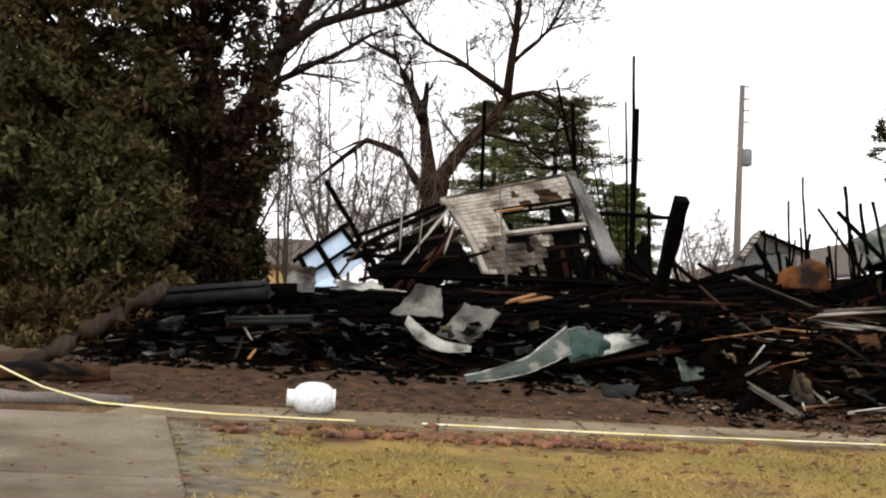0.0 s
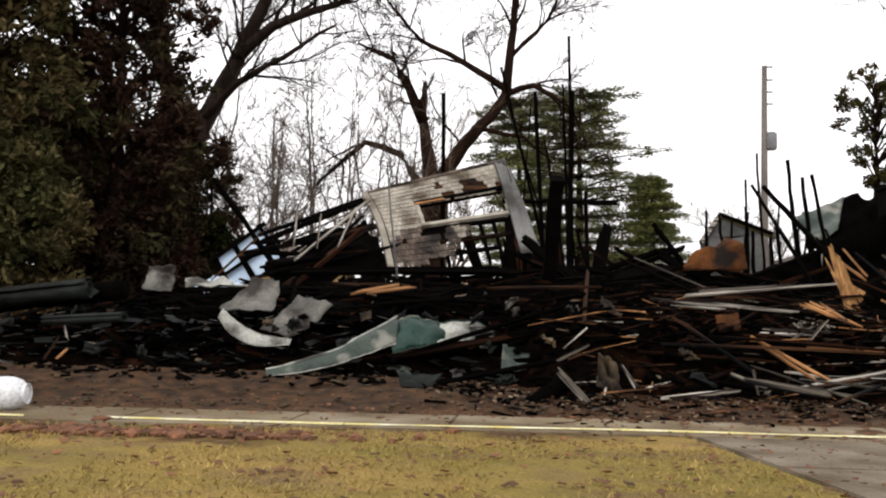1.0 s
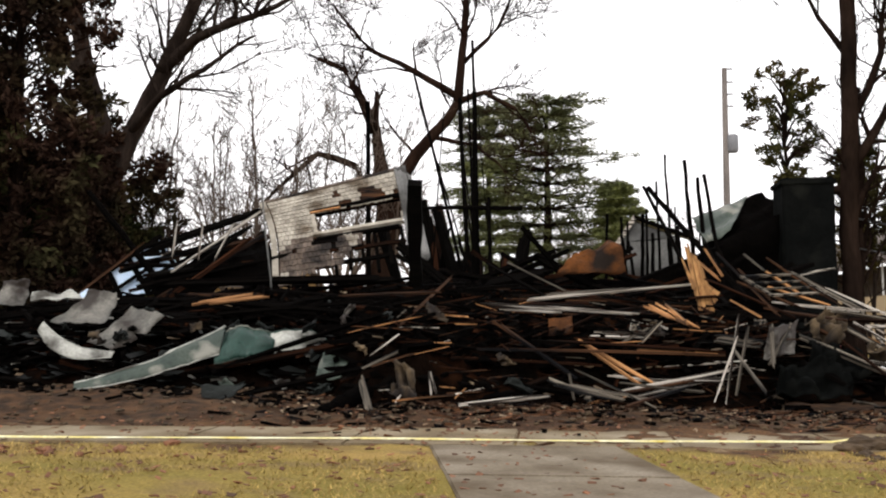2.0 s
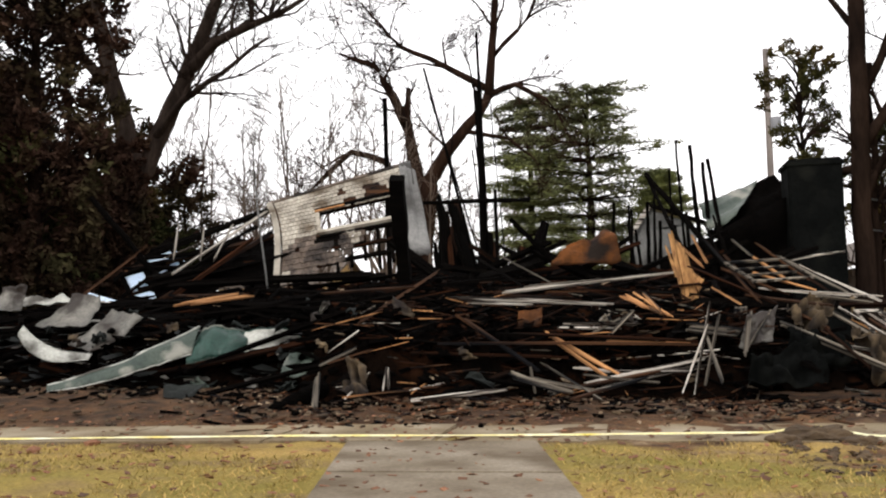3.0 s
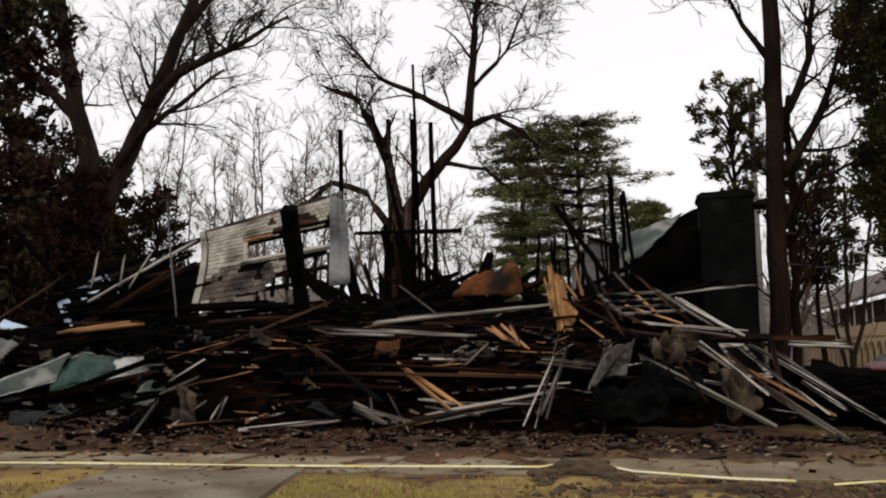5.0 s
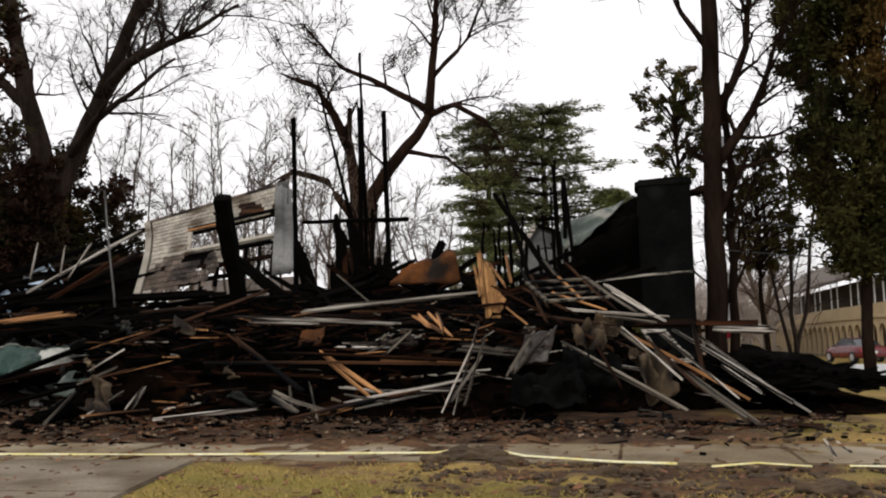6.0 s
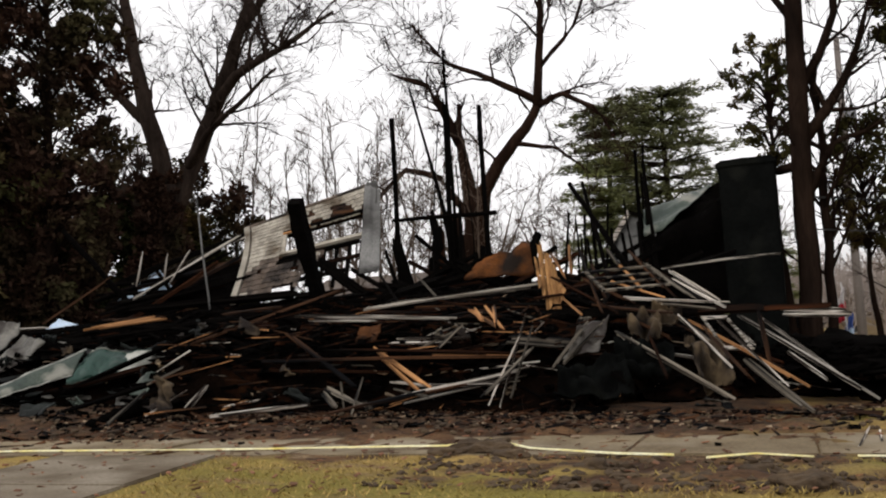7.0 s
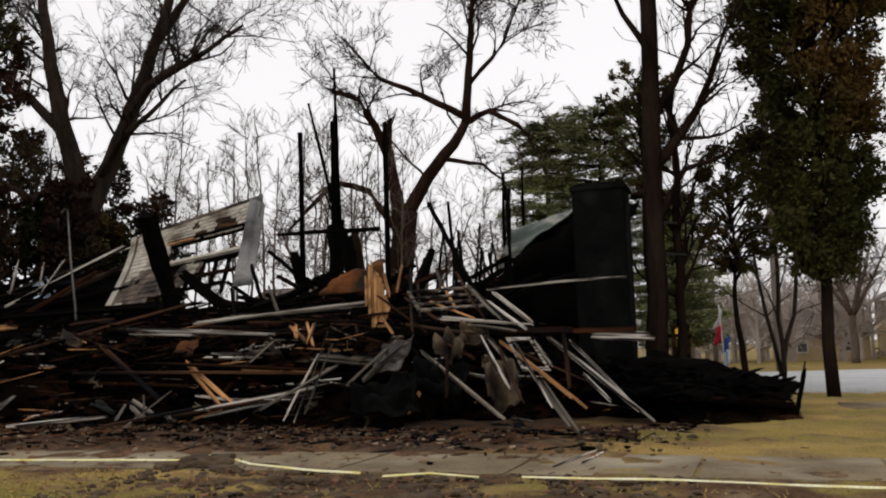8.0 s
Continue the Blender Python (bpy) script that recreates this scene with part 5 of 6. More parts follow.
# the great forked bare tree at the left
bare_tree("bare_tree", (-7.35, 28, -0.1), [
    (0.55, 0.42, [(-7.35, 28, -0.3), (-7.3, 28, 3.5), (-7.1, 28, 6.6)], 0),
    (0.36, 0.09, [(-7.1, 28, 6.2), (-7.7, 27.6, 9.0), (-8.2, 27.4, 12.3), (-8.9, 27.4, 15.5)], 13),
    (0.34, 0.1, [(-7.1, 28, 5.6), (-6.2, 28.3, 7.6), (-5.0, 28.2, 10.0), (-3.9, 28.0, 12.2), (-3.2, 28, 15)], 10),
    (0.2, 0.04, [(-5.6, 28.2, 8.9), (-4.2, 27.6, 9.8), (-2.2, 27.0, 10.2), (-0.1, 26.6, 10.9)], 14),
    (0.2, 0.05, [(-7.6, 27.7, 8.6), (-9.2, 27, 10.4), (-11.2, 26.4, 12)], 8),
    (0.15, 0.04, [(-6.6, 28.2, 7.0), (-5.2, 27.4, 8.0), (-3.6, 26.8, 8.6), (-2.0, 26.4, 9.4)], 10),
    (0.2, 0.05, [(-7.3, 28, 5.0), (-8.6, 27.4, 6.4), (-10.4, 27, 7.4)], 8),
    (0.16, 0.05, [(-4.4, 28.1, 11.3), (-2.6, 27.5, 12.6), (-0.9, 27.2, 14.4)], 8),
], 41, M["bark_pale"], "large forked leafless tree with spreading limbs", (5, 4, 4), 3, 0.62)

# the charred-trunk bare tree behind the heap
bare_tree("bare_tree", (-1.0, 41, -0.35), [
    (0.75, 0.55, [(-1.0, 41, -0.5), (-0.9, 41, 4.5), (-0.5, 41, 7.2)], 0),
    (0.36, 0.2, [(-0.5, 41, 7.0), (0.5, 41, 8.6), (1.8, 41, 10.0), (2.4, 41, 10.96)], 2),
    (0.22, 0.05, [(2.4, 41, 10.9), (2.6, 41, 13.2), (2.9, 41, 16.4), (3.3, 41, 19)], 16),
    (0.17, 0.04, [(2.4, 41, 10.9), (3.6, 40.6, 11.2), (4.9, 40.4, 10.4), (5.6, 40.2, 9.3)], 6),
    (0.17, 0.04, [(2.3, 41, 11.2), (0.6, 40.6, 12.2), (-1.4, 40.3, 13.2), (-3.0, 40.2, 15.2)], 9),
    (0.4, 0.1, [(-0.8, 41, 6.6), (-1.15, 41, 9.0), (-1.3, 41, 10.2), (-1.2, 41, 11.5)], 1),
    (0.27, 0.05, [(-1.25, 41, 9.7), (-1.9, 40.9, 11.2), (-2.6, 40.8, 12.5), (-4.2, 40.6, 13.2)], 9),
    (0.2, 0.06, [(-0.9, 41, 6.2), (-2.2, 40.8, 8.2), (-3.75, 40.5, 8.7), (-5.2, 40.3, 7.4), (-6.0, 40.2, 6.6)], 4),
    (0.12, 0.03, [(2.6, 41, 12.6), (4.2, 41, 14.2), (5.2, 41, 16.4)], 9),
    (0.12, 0.03, [(1.2, 41, 9.4), (3.2, 40.6, 8.9), (4.6, 40.4, 7.6)], 4),
], 42, M["bark_red"], "old leafless tree with twisted dark limbs", (4, 4, 4), 3, 0.72, 0.0, 0.011)

tiered_cedar("cedar_tree", (6.2, 54, -0.5), 14.9, [4.6, 5.0, 5.2, 5.0, 4.4, 3.2], 43, "large blue-green cedar with flat tiers of foliage")
tiered_cedar("cedar_tree", (2.7, 56, -0.5), 15, [2.6, 3.3, 3.5, 3.3, 3.0, 2.3], 44, "large blue-green cedar behind the bare tree")
tiered_cedar("cedar_tree", (10.0, 52, -0.5), 9.6, [2.8, 3.0, 2.7, 2.1, 1.4, 0.7], 45, "smaller blue-green cedar with flat tiers")

# right side: tall dark trunk, a ragged pine crown, a big evergreen
bare_tree("bare_tree", (12.25, 20.6, 0), [
    (0.21, 0.13, [(12.25, 20.6, -0.4), (12.3, 20.6, 3.5), (12.42, 20.6, 7.3), (12.5, 20.6, 11)], 0),
    (0.12, 0.02, [(12.35, 20.6, 4.2), (13.2, 21, 5.4), (13.9, 21.2, 7.2)], 14),
    (0.1, 0.02, [(12.4, 20.6, 5.2), (13.1, 20.8, 6.6), (13.4, 21, 8.6)], 14),
    (0.1, 0.02, [(12.35, 20.6, 3.2), (12.9, 20.8, 4.2), (13.9, 21, 4.6)], 7),
    (0.12, 0.02, [(12.35, 20.6, 3.8), (11.9, 20.8, 3.75), (11.7, 21, 3.6)], 0),
    (0.1, 0.06, [(12.6, 21.2, -0.1), (12.65, 21.2, 3.0), (12.75, 21.2, 6.0)], 16),
    (0.08, 0.02, [(12.45, 20.6, 6.4), (11.9, 20.8, 7.4), (11.5, 21, 8.6)], 5),
], 46, M["bark"], "tall dark tree trunk with bare wiry branches", (6, 5, 3), 2, 0.4)
leafy_tree("pine_tree", (11.85, 23.6, -0.3), 7.5, [0.3, 1.0, 1.15, 0.7], 85, 13, 0.06, M["rust_leaf"], "ragged pine with brownish-green tufts", 47, 0.62, 0.22, 0.12, rise=0.5, tufts=4)
leafy_tree("pine_tree", (13.6, 24.4, -0.3), 5.6, [0.8, 1.2, 1.1, 0.5], 130, 13, 0.06, M["rust_leaf"], "dark ragged evergreen behind the bare trunk", 51, 0.5, 0.24, 0.08, rise=0.4, tufts=4)
leafy_tree("evergreen_tree", (15.3, 22.2, -0.3), 11.8, [0.7, 1.3, 1.6, 1.7, 1.55, 1.25, 0.9], 640, 20, 0.062, M["rust_leaf"], "tall dense dark green evergreen by the side road", 48, 0.21, 0.4, 0.13, (0.1, 0), rise=0.6)

# slim multi-stemmed trees by the road
for k, (x, y) in enumerate(((14.45, 26.0),)):
    bare_tree("young_tree", (x, y, -0.1), [
        (0.06, 0.035, [(x, y, -0.4), (x + 0.05, y, 2.0), (x + 0.15, y, 5.0)], 6),
        (0.055, 0.03, [(x + 0.02, y, 0.2), (x + 0.45, y, 2.2), (x + 0.7, y, 4.6)], 6),
        (0.05, 0.025, [(x, y, 0.1), (x - 0.35, y, 2.2), (x - 0.5, y, 4.4)], 5),
    ], 60 + k, M["bark_pale"], "slim leafless tree with several stems", (3, 2), 2, 0.45)

# slender saplings behind the forked tree
rs = random.Random(71)
for k in range(17):
    x, y = -10 + k * 0.63 + rs.uniform(-0.3, 0.3), 33 + rs.uniform(0, 6)
    h = rs.uniform(7.5, 12)
    bare_tree("sapling", (x, y, -0.3), [(0.08, 0.015, [(x, y, -0.3), (x + rs.uniform(-0.3, 0.3), y, h * 0.5), (x + rs.uniform(-0.6, 0.6), y, h)], 11)], 100 + k, M["bark_slim"], "slender leafless sapling with upright twigs", (4, 4), 2, 0.5, 0.06, 0.01)

# rounder bare trees further back
for k, (x, y, h) in enumerate(((-7.5, 62, 10.5), (-2.5, 66, 9.5), (-14, 60, 10), (9, 75, 9), (20, 72, 8))):
    limbs = [(0.3, 0.2, [(x, y, -0.9), (x, y, h * 0.35)], 0)]
    for a in range(6):
        t = a * 1.05 + k
        limbs.append((0.16, 0.03, [(x, y, h * 0.3), (x + math.cos(t) * h * 0.2, y + math.sin(t) * h * 0.2, h * 0.65), (x + math.cos(t) * h * 0.36, y + math.sin(t) * h * 0.3, h)], 8))
    bare_tree("bare_tree", (x, y, -0.8), limbs, 130 + k, M["bark_slim"], "rounded leafless tree in the distance", (5, 4), 2, 0.75, 0.0, 0.016)


def far_woods():
    r = random.Random(81)
    V, F = [], []
    for k in range(165):
        x, y = r.uniform(-70, 95), r.uniform(118, 160)
        if k % 3 == 0:
            x, y = r.uniform(6, 23), r.uniform(78, 112)
        h = r.uniform(4.5, 8.0)
        p = Vector((x, y, -1.1))
        tube(V, F, [p, p + Vector((0, 0, h))], [0.22, 0.04], 4)
        for _ in range(16):
            branch(V, F, r, p + Vector((0, 0, h * r.uniform(0.15, 0.85))), Vector((r.gauss(0, 1), r.gauss(0, 1), 1.1)).normalized(), r.uniform(2, 3.6), 0.1, 2, (4, 4), 0, 0.2, 3)
    tagged(new("far_woods", mesh_of("far_woods", V, F, M["bark_far"])), "distant band of leafless grey-brown woods, paled for haze", "woods", kind="stuff")


far_woods()


# ---- far buildings ----
def gable_house(name, x0, x1, y0, y1, eave, ridge, wall_m, label):
    g = terrain(x0, y0) - 0.2
    base = tagged(empty(name, (x0 + x1) / 2, (y0 + y1) / 2, g), label, "house")
    w, d, e, r = (x1 - x0) / 2, (y1 - y0) / 2, eave - g, ridge - g
    part("wall", bm_mesh("wall", box_data(2 * w, 2 * d, e, (0, 0, e / 2), 0.02), wall_m), base)
    V = [(-w - 0.4, -d - 0.4, e - 0.05), (w + 0.4, -d - 0.4, e - 0.05), (w + 0.4, 0, r), (-w - 0.4, 0, r), (w + 0.4, d + 0.4, e - 0.05), (-w - 0.4, d + 0.4, e - 0.05)]
    V += [(a, b, c - 0.15) for a, b, c in V]
    F = [(0, 1, 2, 3), (3, 2, 4, 5), (7, 6, 9, 8), (8, 9, 11, 10), (0, 6, 7, 1), (4, 10, 11, 5), (1, 7, 8, 2), (2, 8, 10, 4), (3, 9, 6, 0), (5, 11, 9, 3)]
    part("roof", mesh_of("roof", V, F, M["brown_roof"]), base)
    for sx in (-1, 1):
        V = [(sx * w, -d, e - 0.06), (sx * w, d, e - 0.06), (sx * w, 0, r - 0.14), (sx * (w - 0.1), -d, e - 0.06), (sx * (w - 0.1), d, e - 0.06), (sx * (w - 0.1), 0, r - 0.14)]
        part("gable", mesh_of("gable", V, [(0, 1, 2), (3, 5, 4), (0, 3, 4, 1), (1, 4, 5, 2), (2, 5, 3, 0)], wall_m), base)
    for k in range(2):
        win = part("window", bm_mesh("window", box_data(1.0, 0.06, 1.1, (-w * 0.4 + k * w * 0.9, -d - 0.03, e * 0.55), 0.01), M["trim"]), base)
        part("pane", bm_mesh("pane", box_data(0.8, 0.04, 0.9, (-w * 0.4 + k * w * 0.9, -d - 0.07, e * 0.55)), M["car_glass"]), win)
    return base


gable_house("house", -13.5, -7.6, 48, 56, 3.4, 5.0, M["tan_wall"], "tan house with a low brown shingle roof")
gable_house("house", 15.0, 23.0, 92, 100, 1.5, 3.6, M["motel_wall"], "long low brown house across the road")


def build_motel():
    """Two storeys of galleries: arches below, posts above; it runs away from the viewer."""
    x0, y0, y1, g = 26.0, 57.0, 114.0, -0.9
    base = tagged(empty("motel", x0, y0, g), "long two-storey tan motel with arched ground-floor gallery", "motel")
    ln, top = y1 - y0, 5.9
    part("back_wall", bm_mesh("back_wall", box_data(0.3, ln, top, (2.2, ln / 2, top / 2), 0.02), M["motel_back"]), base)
    part("gallery_floor", bm_mesh("gallery_floor", box_data(2.2, ln, 0.25, (1.0, ln / 2, 2.95), 0.02), M["motel_wall"]), base)
    part("balustrade", bm_mesh("balustrade", box_data(0.15, ln, 0.75, (0.0, ln / 2, 3.4), 0.02), M["motel_wall"]), base)
    part("end_wall", bm_mesh("end_wall", box_data(9, 0.3, top, (4.4, ln, top / 2), 0.02), M["motel_wall"]), base)
    part("ground_slab", bm_mesh("ground_slab", box_data(2.6, ln, 0.3, (1.0, ln / 2, 0.1), 0.02), M["concrete"]), base)
    V = [(-0.7, -0.5, top - 0.1), (-0.7, ln + 0.5, top - 0.1), (4.5, ln + 0.5, top + 3.0), (4.5, -0.5, top + 3.0)]
    V += [(a, b, c - 0.25) for a, b, c in V]
    part("roof", mesh_of("roof", V, [(3, 2, 1, 0), (4, 5, 6, 7), (0, 1, 5, 4), (1, 2, 6, 5), (2, 3, 7, 6), (3, 0, 4, 7)], M["brown_roof"]), base)
    n = 26
    w = ln / n
    arch = []
    for k in range(9):
        a = math.pi * k / 8
        arch.append((w / 2 - math.cos(a) * w * 0.4, 1.7 + math.sin(a) * w * 0.36))
    V, F = [], []
    out = [(0, 0.2), (w * 0.1, 0.2)] + arch + [(w * 0.9, 0.2), (w, 0.2)]
    for dx in (0.0, 0.25):
        for y, z in out:
            V.append((dx, y, z))
        for y, z in out:
            V.append((dx, y, 2.85))
    m = len(out)
    for s in (0, 2 * m):
        for i in range(m - 1):
            q = (s + i, s + i + 1, s + m + i + 1, s + m + i)
            if out[i][0] != out[i + 1][0]:
                F.append(q)
    for i in range(m - 1):
        F.append((i, i + 1, 2 * m + i + 1, 2 * m + i))
    me = mesh_of("arch", V, F, M["motel_wall"])
    pm = bm_mesh("gallery_post", box_data(0.07, 0.16, 2.1, (0, 0, 4.8), 0.01), M["trim"])
    dm = bm_mesh("door", box_data(0.06, 0.95, 2.0, (2.03, w * 0.5, 1.2), 0.01), M["trim"])
    for k in range(n):
        part("arch", me, base).location = (0, k * w, 0)
        if k % 3 != 2:
            part("gallery_post", pm, base).location = (0, k * w * 1.0 + 0.1, 0)


build_motel()


# ---- utility poles, wires ----
def utility_pole(x, y, h, label, box=True):
    g = terrain(x, y)
    base = tagged(empty("utility_pole", x, y, g), label, "utility pole")
    V, F = [], []
    tube(V, F, [Vector((0, 0, -0.3)), Vector((0.03, 0, h * 0.5)), Vector((0.1, 0, h))], [0.21, 0.17, 0.13], 10)
    part("pole", mesh_of("pole", V, F, M["pole_wood"], True), base)
    if box:
        V, F = [], []
        tube(V, F, [Vector((0.38, -0.1, 9.9)), Vector((0.38, -0.1, 10.0)), Vector((0.38, -0.1, 10.7)), Vector((0.38, -0.1, 10.78))], [0.2, 0.26, 0.26, 0.18], 12)
        part("transformer", mesh_of("transformer", V, F, M["pole_box"], True), base)
        for k, z in enumerate((h - 0.05, h - 0.7, h - 1.3, h - 1.9)):
            part("insulator_arm", bm_mesh("insulator_arm", box_data(0.4, 0.07, 0.07, (0.3, 0, z), 0.01), M["pole_box"]), base)
    return base


utility_pole(14.78, 47.0, 14.1, "tall grey wooden utility pole with a transformer")
utility_pole(10.5, 80, 7.6, "distant wooden utility pole", False)


def cable(a, b, sag, r=0.02):
    a, b = Vector(a), Vector(b)
    V, F = [], []
    pts = [a + (b - a) * k / 20 + Vector((0, 0, -sag * 4 * (k / 20) * (1 - k / 20))) - a for k in range(21)]
    tube(V, F, pts, [r] * 21, 4)
    ob = new("overhead_cable", mesh_of("overhead_cable", V, F, M["wire"]))
    ob.location = a
    return tagged(ob, "thin black overhead cable", "cable")


cable((14.8, 47, 5.6), (5.0, 45, 4.6), 0.4)
cable((12.4, 20.6, 3.2), (30, 48, 6.4), 0.6, 0.025)
cable((12.4, 20.6, 2.6), (30, 50, 5.2), 0.5, 0.02)


# ---- parked car ----
def build_car():
    base = tagged(empty("car", 0, 0, 0), "dark red sedan parked on the side road", "car")
    secs = [(-2.2, 0.35, 0.78, 0.78), (-2.0, 0.28, 0.95, 0.84), (-1.2, 0.25, 1.0, 0.88), (0.0, 0.25, 0.98, 0.88), (1.2, 0.25, 0.92, 0.86), (2.0, 0.28, 0.78, 0.8), (2.25, 0.38, 0.62, 0.7)]
    V, F = [], []
    for x, lo, hi, w in secs:
        for y, z in ((-w, lo + 0.1), (-w * 0.94, lo), (w * 0.94, lo), (w, lo + 0.1), (w, hi - 0.15), (w * 0.9, hi), (-w * 0.9, hi), (-w, hi - 0.15)):
            V.append((x, y, z))
    for i in range(len(secs) - 1):
        for k in range(8):
            a, b = i * 8 + k, i * 8 + (k + 1) % 8
            F.append((a, b, b + 8, a + 8))
    F += [tuple(range(7, -1, -1)), tuple(range((len(secs) - 1) * 8, len(secs) * 8))]
    part("body", mesh_of("body", V, F, M["car_paint"], True), base)
    V = [(-1.75, -0.76, 0.93), (-1.75, 0.76, 0.93), (1.15, 0.76, 0.9), (1.15, -0.76, 0.9), (-1.0, -0.58, 1.4), (-1.0, 0.58, 1.4), (0.3, 0.58, 1.42), (0.3, -0.58, 1.42)]
    F = [(0, 3, 7, 4), (1, 5, 6, 2), (0, 4, 5, 1), (3, 2, 6, 7)]
    part("windows", mesh_of("windows", V, F, M["car_glass"]), base)
    part("roof", bm_mesh("roof", box_data(1.36, 1.18, 0.05, (-0.35, 0, 1.43), 0.02), M["car_paint"], True), base)
    for x in (-1.35, 1.4):
        for y in (-0.8, 0.8):
            V, F = [], []
            tube(V, F, [Vector((x, y - 0.1, 0.32)), Vector((x, y + 0.1, 0.32))], [0.32, 0.32], 20)
            wheel = part("wheel", mesh_of("wheel", V, F, M["rubber"]), base)
            V, F = [], []
            tube(V, F, [Vector((x, y - 0.12, 0.32)), Vector((x, y + 0.12, 0.32))], [0.2, 0.2], 14)
            part("rim", mesh_of("rim", V, F, M["chrome"]), wheel)
    for y in (-0.62, 0.62):
        part("tail_light", bm_mesh("tail_light", box_data(0.08, 0.34, 0.14, (-2.16, y, 0.72), 0.02), M["lamp_red"]), base)
    part("bumper", bm_mesh("bumper", box_data(0.16, 1.5, 0.2, (-2.2, 0, 0.45), 0.04), M["car_paint"]), base)
    part("number_plate", bm_mesh("number_plate", box_data(0.02, 0.3, 0.15, (-2.29, 0, 0.6)), M["trim"]), base)
    base.matrix_world = pose(22.6, 57.0, terrain(20, 57) + 0.02, 0, 0, 106) @ Matrix.Scale(0.92, 4)


build_car()


# ---- flag by the lot's corner ----
def build_flag():
    base = tagged(empty("flag", 13.2, 27.0, -0.1), "striped red, white and blue flag drooping on a pale pole", "flag")
    V, F = [], []
    tube(V, F, [Vector((0.0, 0, -0.1)), Vector((-0.06, 0, 1.0)), Vector((-0.1, 0, 1.95))], [0.018, 0.016, 0.012], 8)
    part("pole", mesh_of("pole", V, F, M["trim"], True), base)

    def cloth(name, z0, z1, w0, w1, off, m):
        V, F = [], []
        n = 8
        for j in range(7):
            f = j / 6
            z = z1 + (z0 - z1) * f
            w = w0 + (w1 - w0) * f
            for i in range(n + 1):
                u = i / n
                V.append((-0.06 + off - w * u + 0.02 * math.sin(j), 0.035 * math.sin(u * 14 + j * 0.4), z - 0.12 * u))
        for j in range(6):
            for i in range(n):
                a = j * (n + 1) + i
                F.append((a, a + 1, a + n + 2, a + n + 1))
        ob = part(name, mesh_of(name, V, F, m, True), base)
        s = ob.modifiers.new("thick", "SOLIDIFY")
        s.thickness = 0.008
    cloth("white_stripe", 1.45, 1.85, 0.06, 0.2, 0.0, M["flag_white"])
    cloth("red_stripe", 1.05, 1.5, 0.16, 0.2, 0.005, M["flag_red"])
    cloth("blue_field", 0.85, 1.2, 0.12, 0.18, 0.16, M["flag_blue"])
    cloth("lower_stripe", 0.5, 0.88, 0.18, 0.1, 0.14, M["blue_board"])


build_flag()
sign = tagged(empty("road_sign", 10.4, 48, terrain(10, 48)), "yellow diamond road sign on a thin post", "sign")
part("post", bm_mesh("post", box_data(0.06, 0.06, 2.2, (0, 0, 1.1), 0.01), M["pole_box"]), sign)
plate = part("plate", bm_mesh("plate", box_data(0.5, 0.03, 0.5, (0, 0, 0), 0.03), M["sign_yellow"]), sign)
plate.matrix_local = pose(0, -0.06, 1.9, 0, 45, 0)


# low picket fence behind the chimney
fence = tagged(empty("picket_fence", 11.7, 24.5, -0.15), "short stretch of dark picket fence", "fence")
for k in range(6):
    part("picket", bm_mesh("picket", box_data(0.09, 0.03, 1.5, (k * 0.16, 0, 0.75), 0.01), M["brown"]), fence)
for z in (0.5, 1.25):
    part("rail", bm_mesh("rail", box_data(0.95, 0.05, 0.08, (0.4, 0.045, z), 0.01), M["brown"]), fence)

# ---- boards placed one by one ----
log((3.75, 11.7, 0.1), (4.15, 12.3, 0.3), 0.08, 0.11, M["char"], "thick charred log end lying on the soil")
board((5.66, 13.34, 1.1), (6.59, 13.22, 0.44), 0.14, 0.05, "brown", 0.3)
board((6.72, 13.7, 0.86), (7.58, 13.4, 0.35), 0.14, 0.04, "raw", 0.4)
board((6.85, 13.62, 0.74), (7.45, 13.36, 0.32), 0.1, 0.04, "raw", 0.4)
board((8.49, 13.95, 0.9), (9.18, 14.45, 0.8), 0.26, 0.06, "grey", 1.2)
board((5.49, 14.0, 1.36), (7.4, 14.55, 1.24), 0.14, 0.05, "white", 0.7)
board((6.0, 14.95, 1.45), (8.27, 15.7, 1.68), 0.12, 0.05, "white", 0.7)
board((7.27, 13.22, 0.26), (8.75, 13.7, 0.52), 0.12, 0.05, "white", 0.8)
board((7.4, 13.2, 0.2), (8.75, 13.66, 0.44), 0.08, 0.04, "white", 0.8)
board((8.75, 13.8, 1.15), (8.5, 13.42, 0.14), 0.09, 0.03, "white", 0.5)
board((8.86, 13.75, 1.05), (8.62, 13.42, 0.18), 0.07, 0.03, "grey", 0.5)
board((8.7, 13.65, 0.9), (8.36, 13.38, 0.14), 0.08, 0.03, "white", 0.5)
board((5.33, 12.05, 0.17), (6.3, 12.6, 0.24), 0.16, 0.05, "white", 0.3)
board((6.95, 14.0, 0.98), (7.85, 14.1, 0.95), 0.09, 0.04, "white", 0.7)
board((7.5, 13.95, 0.82), (7.78, 14.1, 1.1), 0.08, 0.03, "grey", 0.7)
board((7.55, 13.6, 0.36), (8.6, 13.75, 0.38), 0.1, 0.04, "white", 0.7)
board((6.2, 13.5, 0.88), (8.4, 13.9, 0.72), 0.09, 0.05, "rust", 0.7)
board((6.55, 13.0, 0.5), (6.6, 12.95, 0.16), 0.05, 0.03, "grey", 0.7)
board((6.3, 13.1, 0.4), (6.75, 12.95, 0.22), 0.14, 0.03, "grey", 0.7)
board((7.0, 13.05, 0.2), (8.0, 13.3, 0.36), 0.07, 0.04, "brown", 0.7)
V, F = [], []
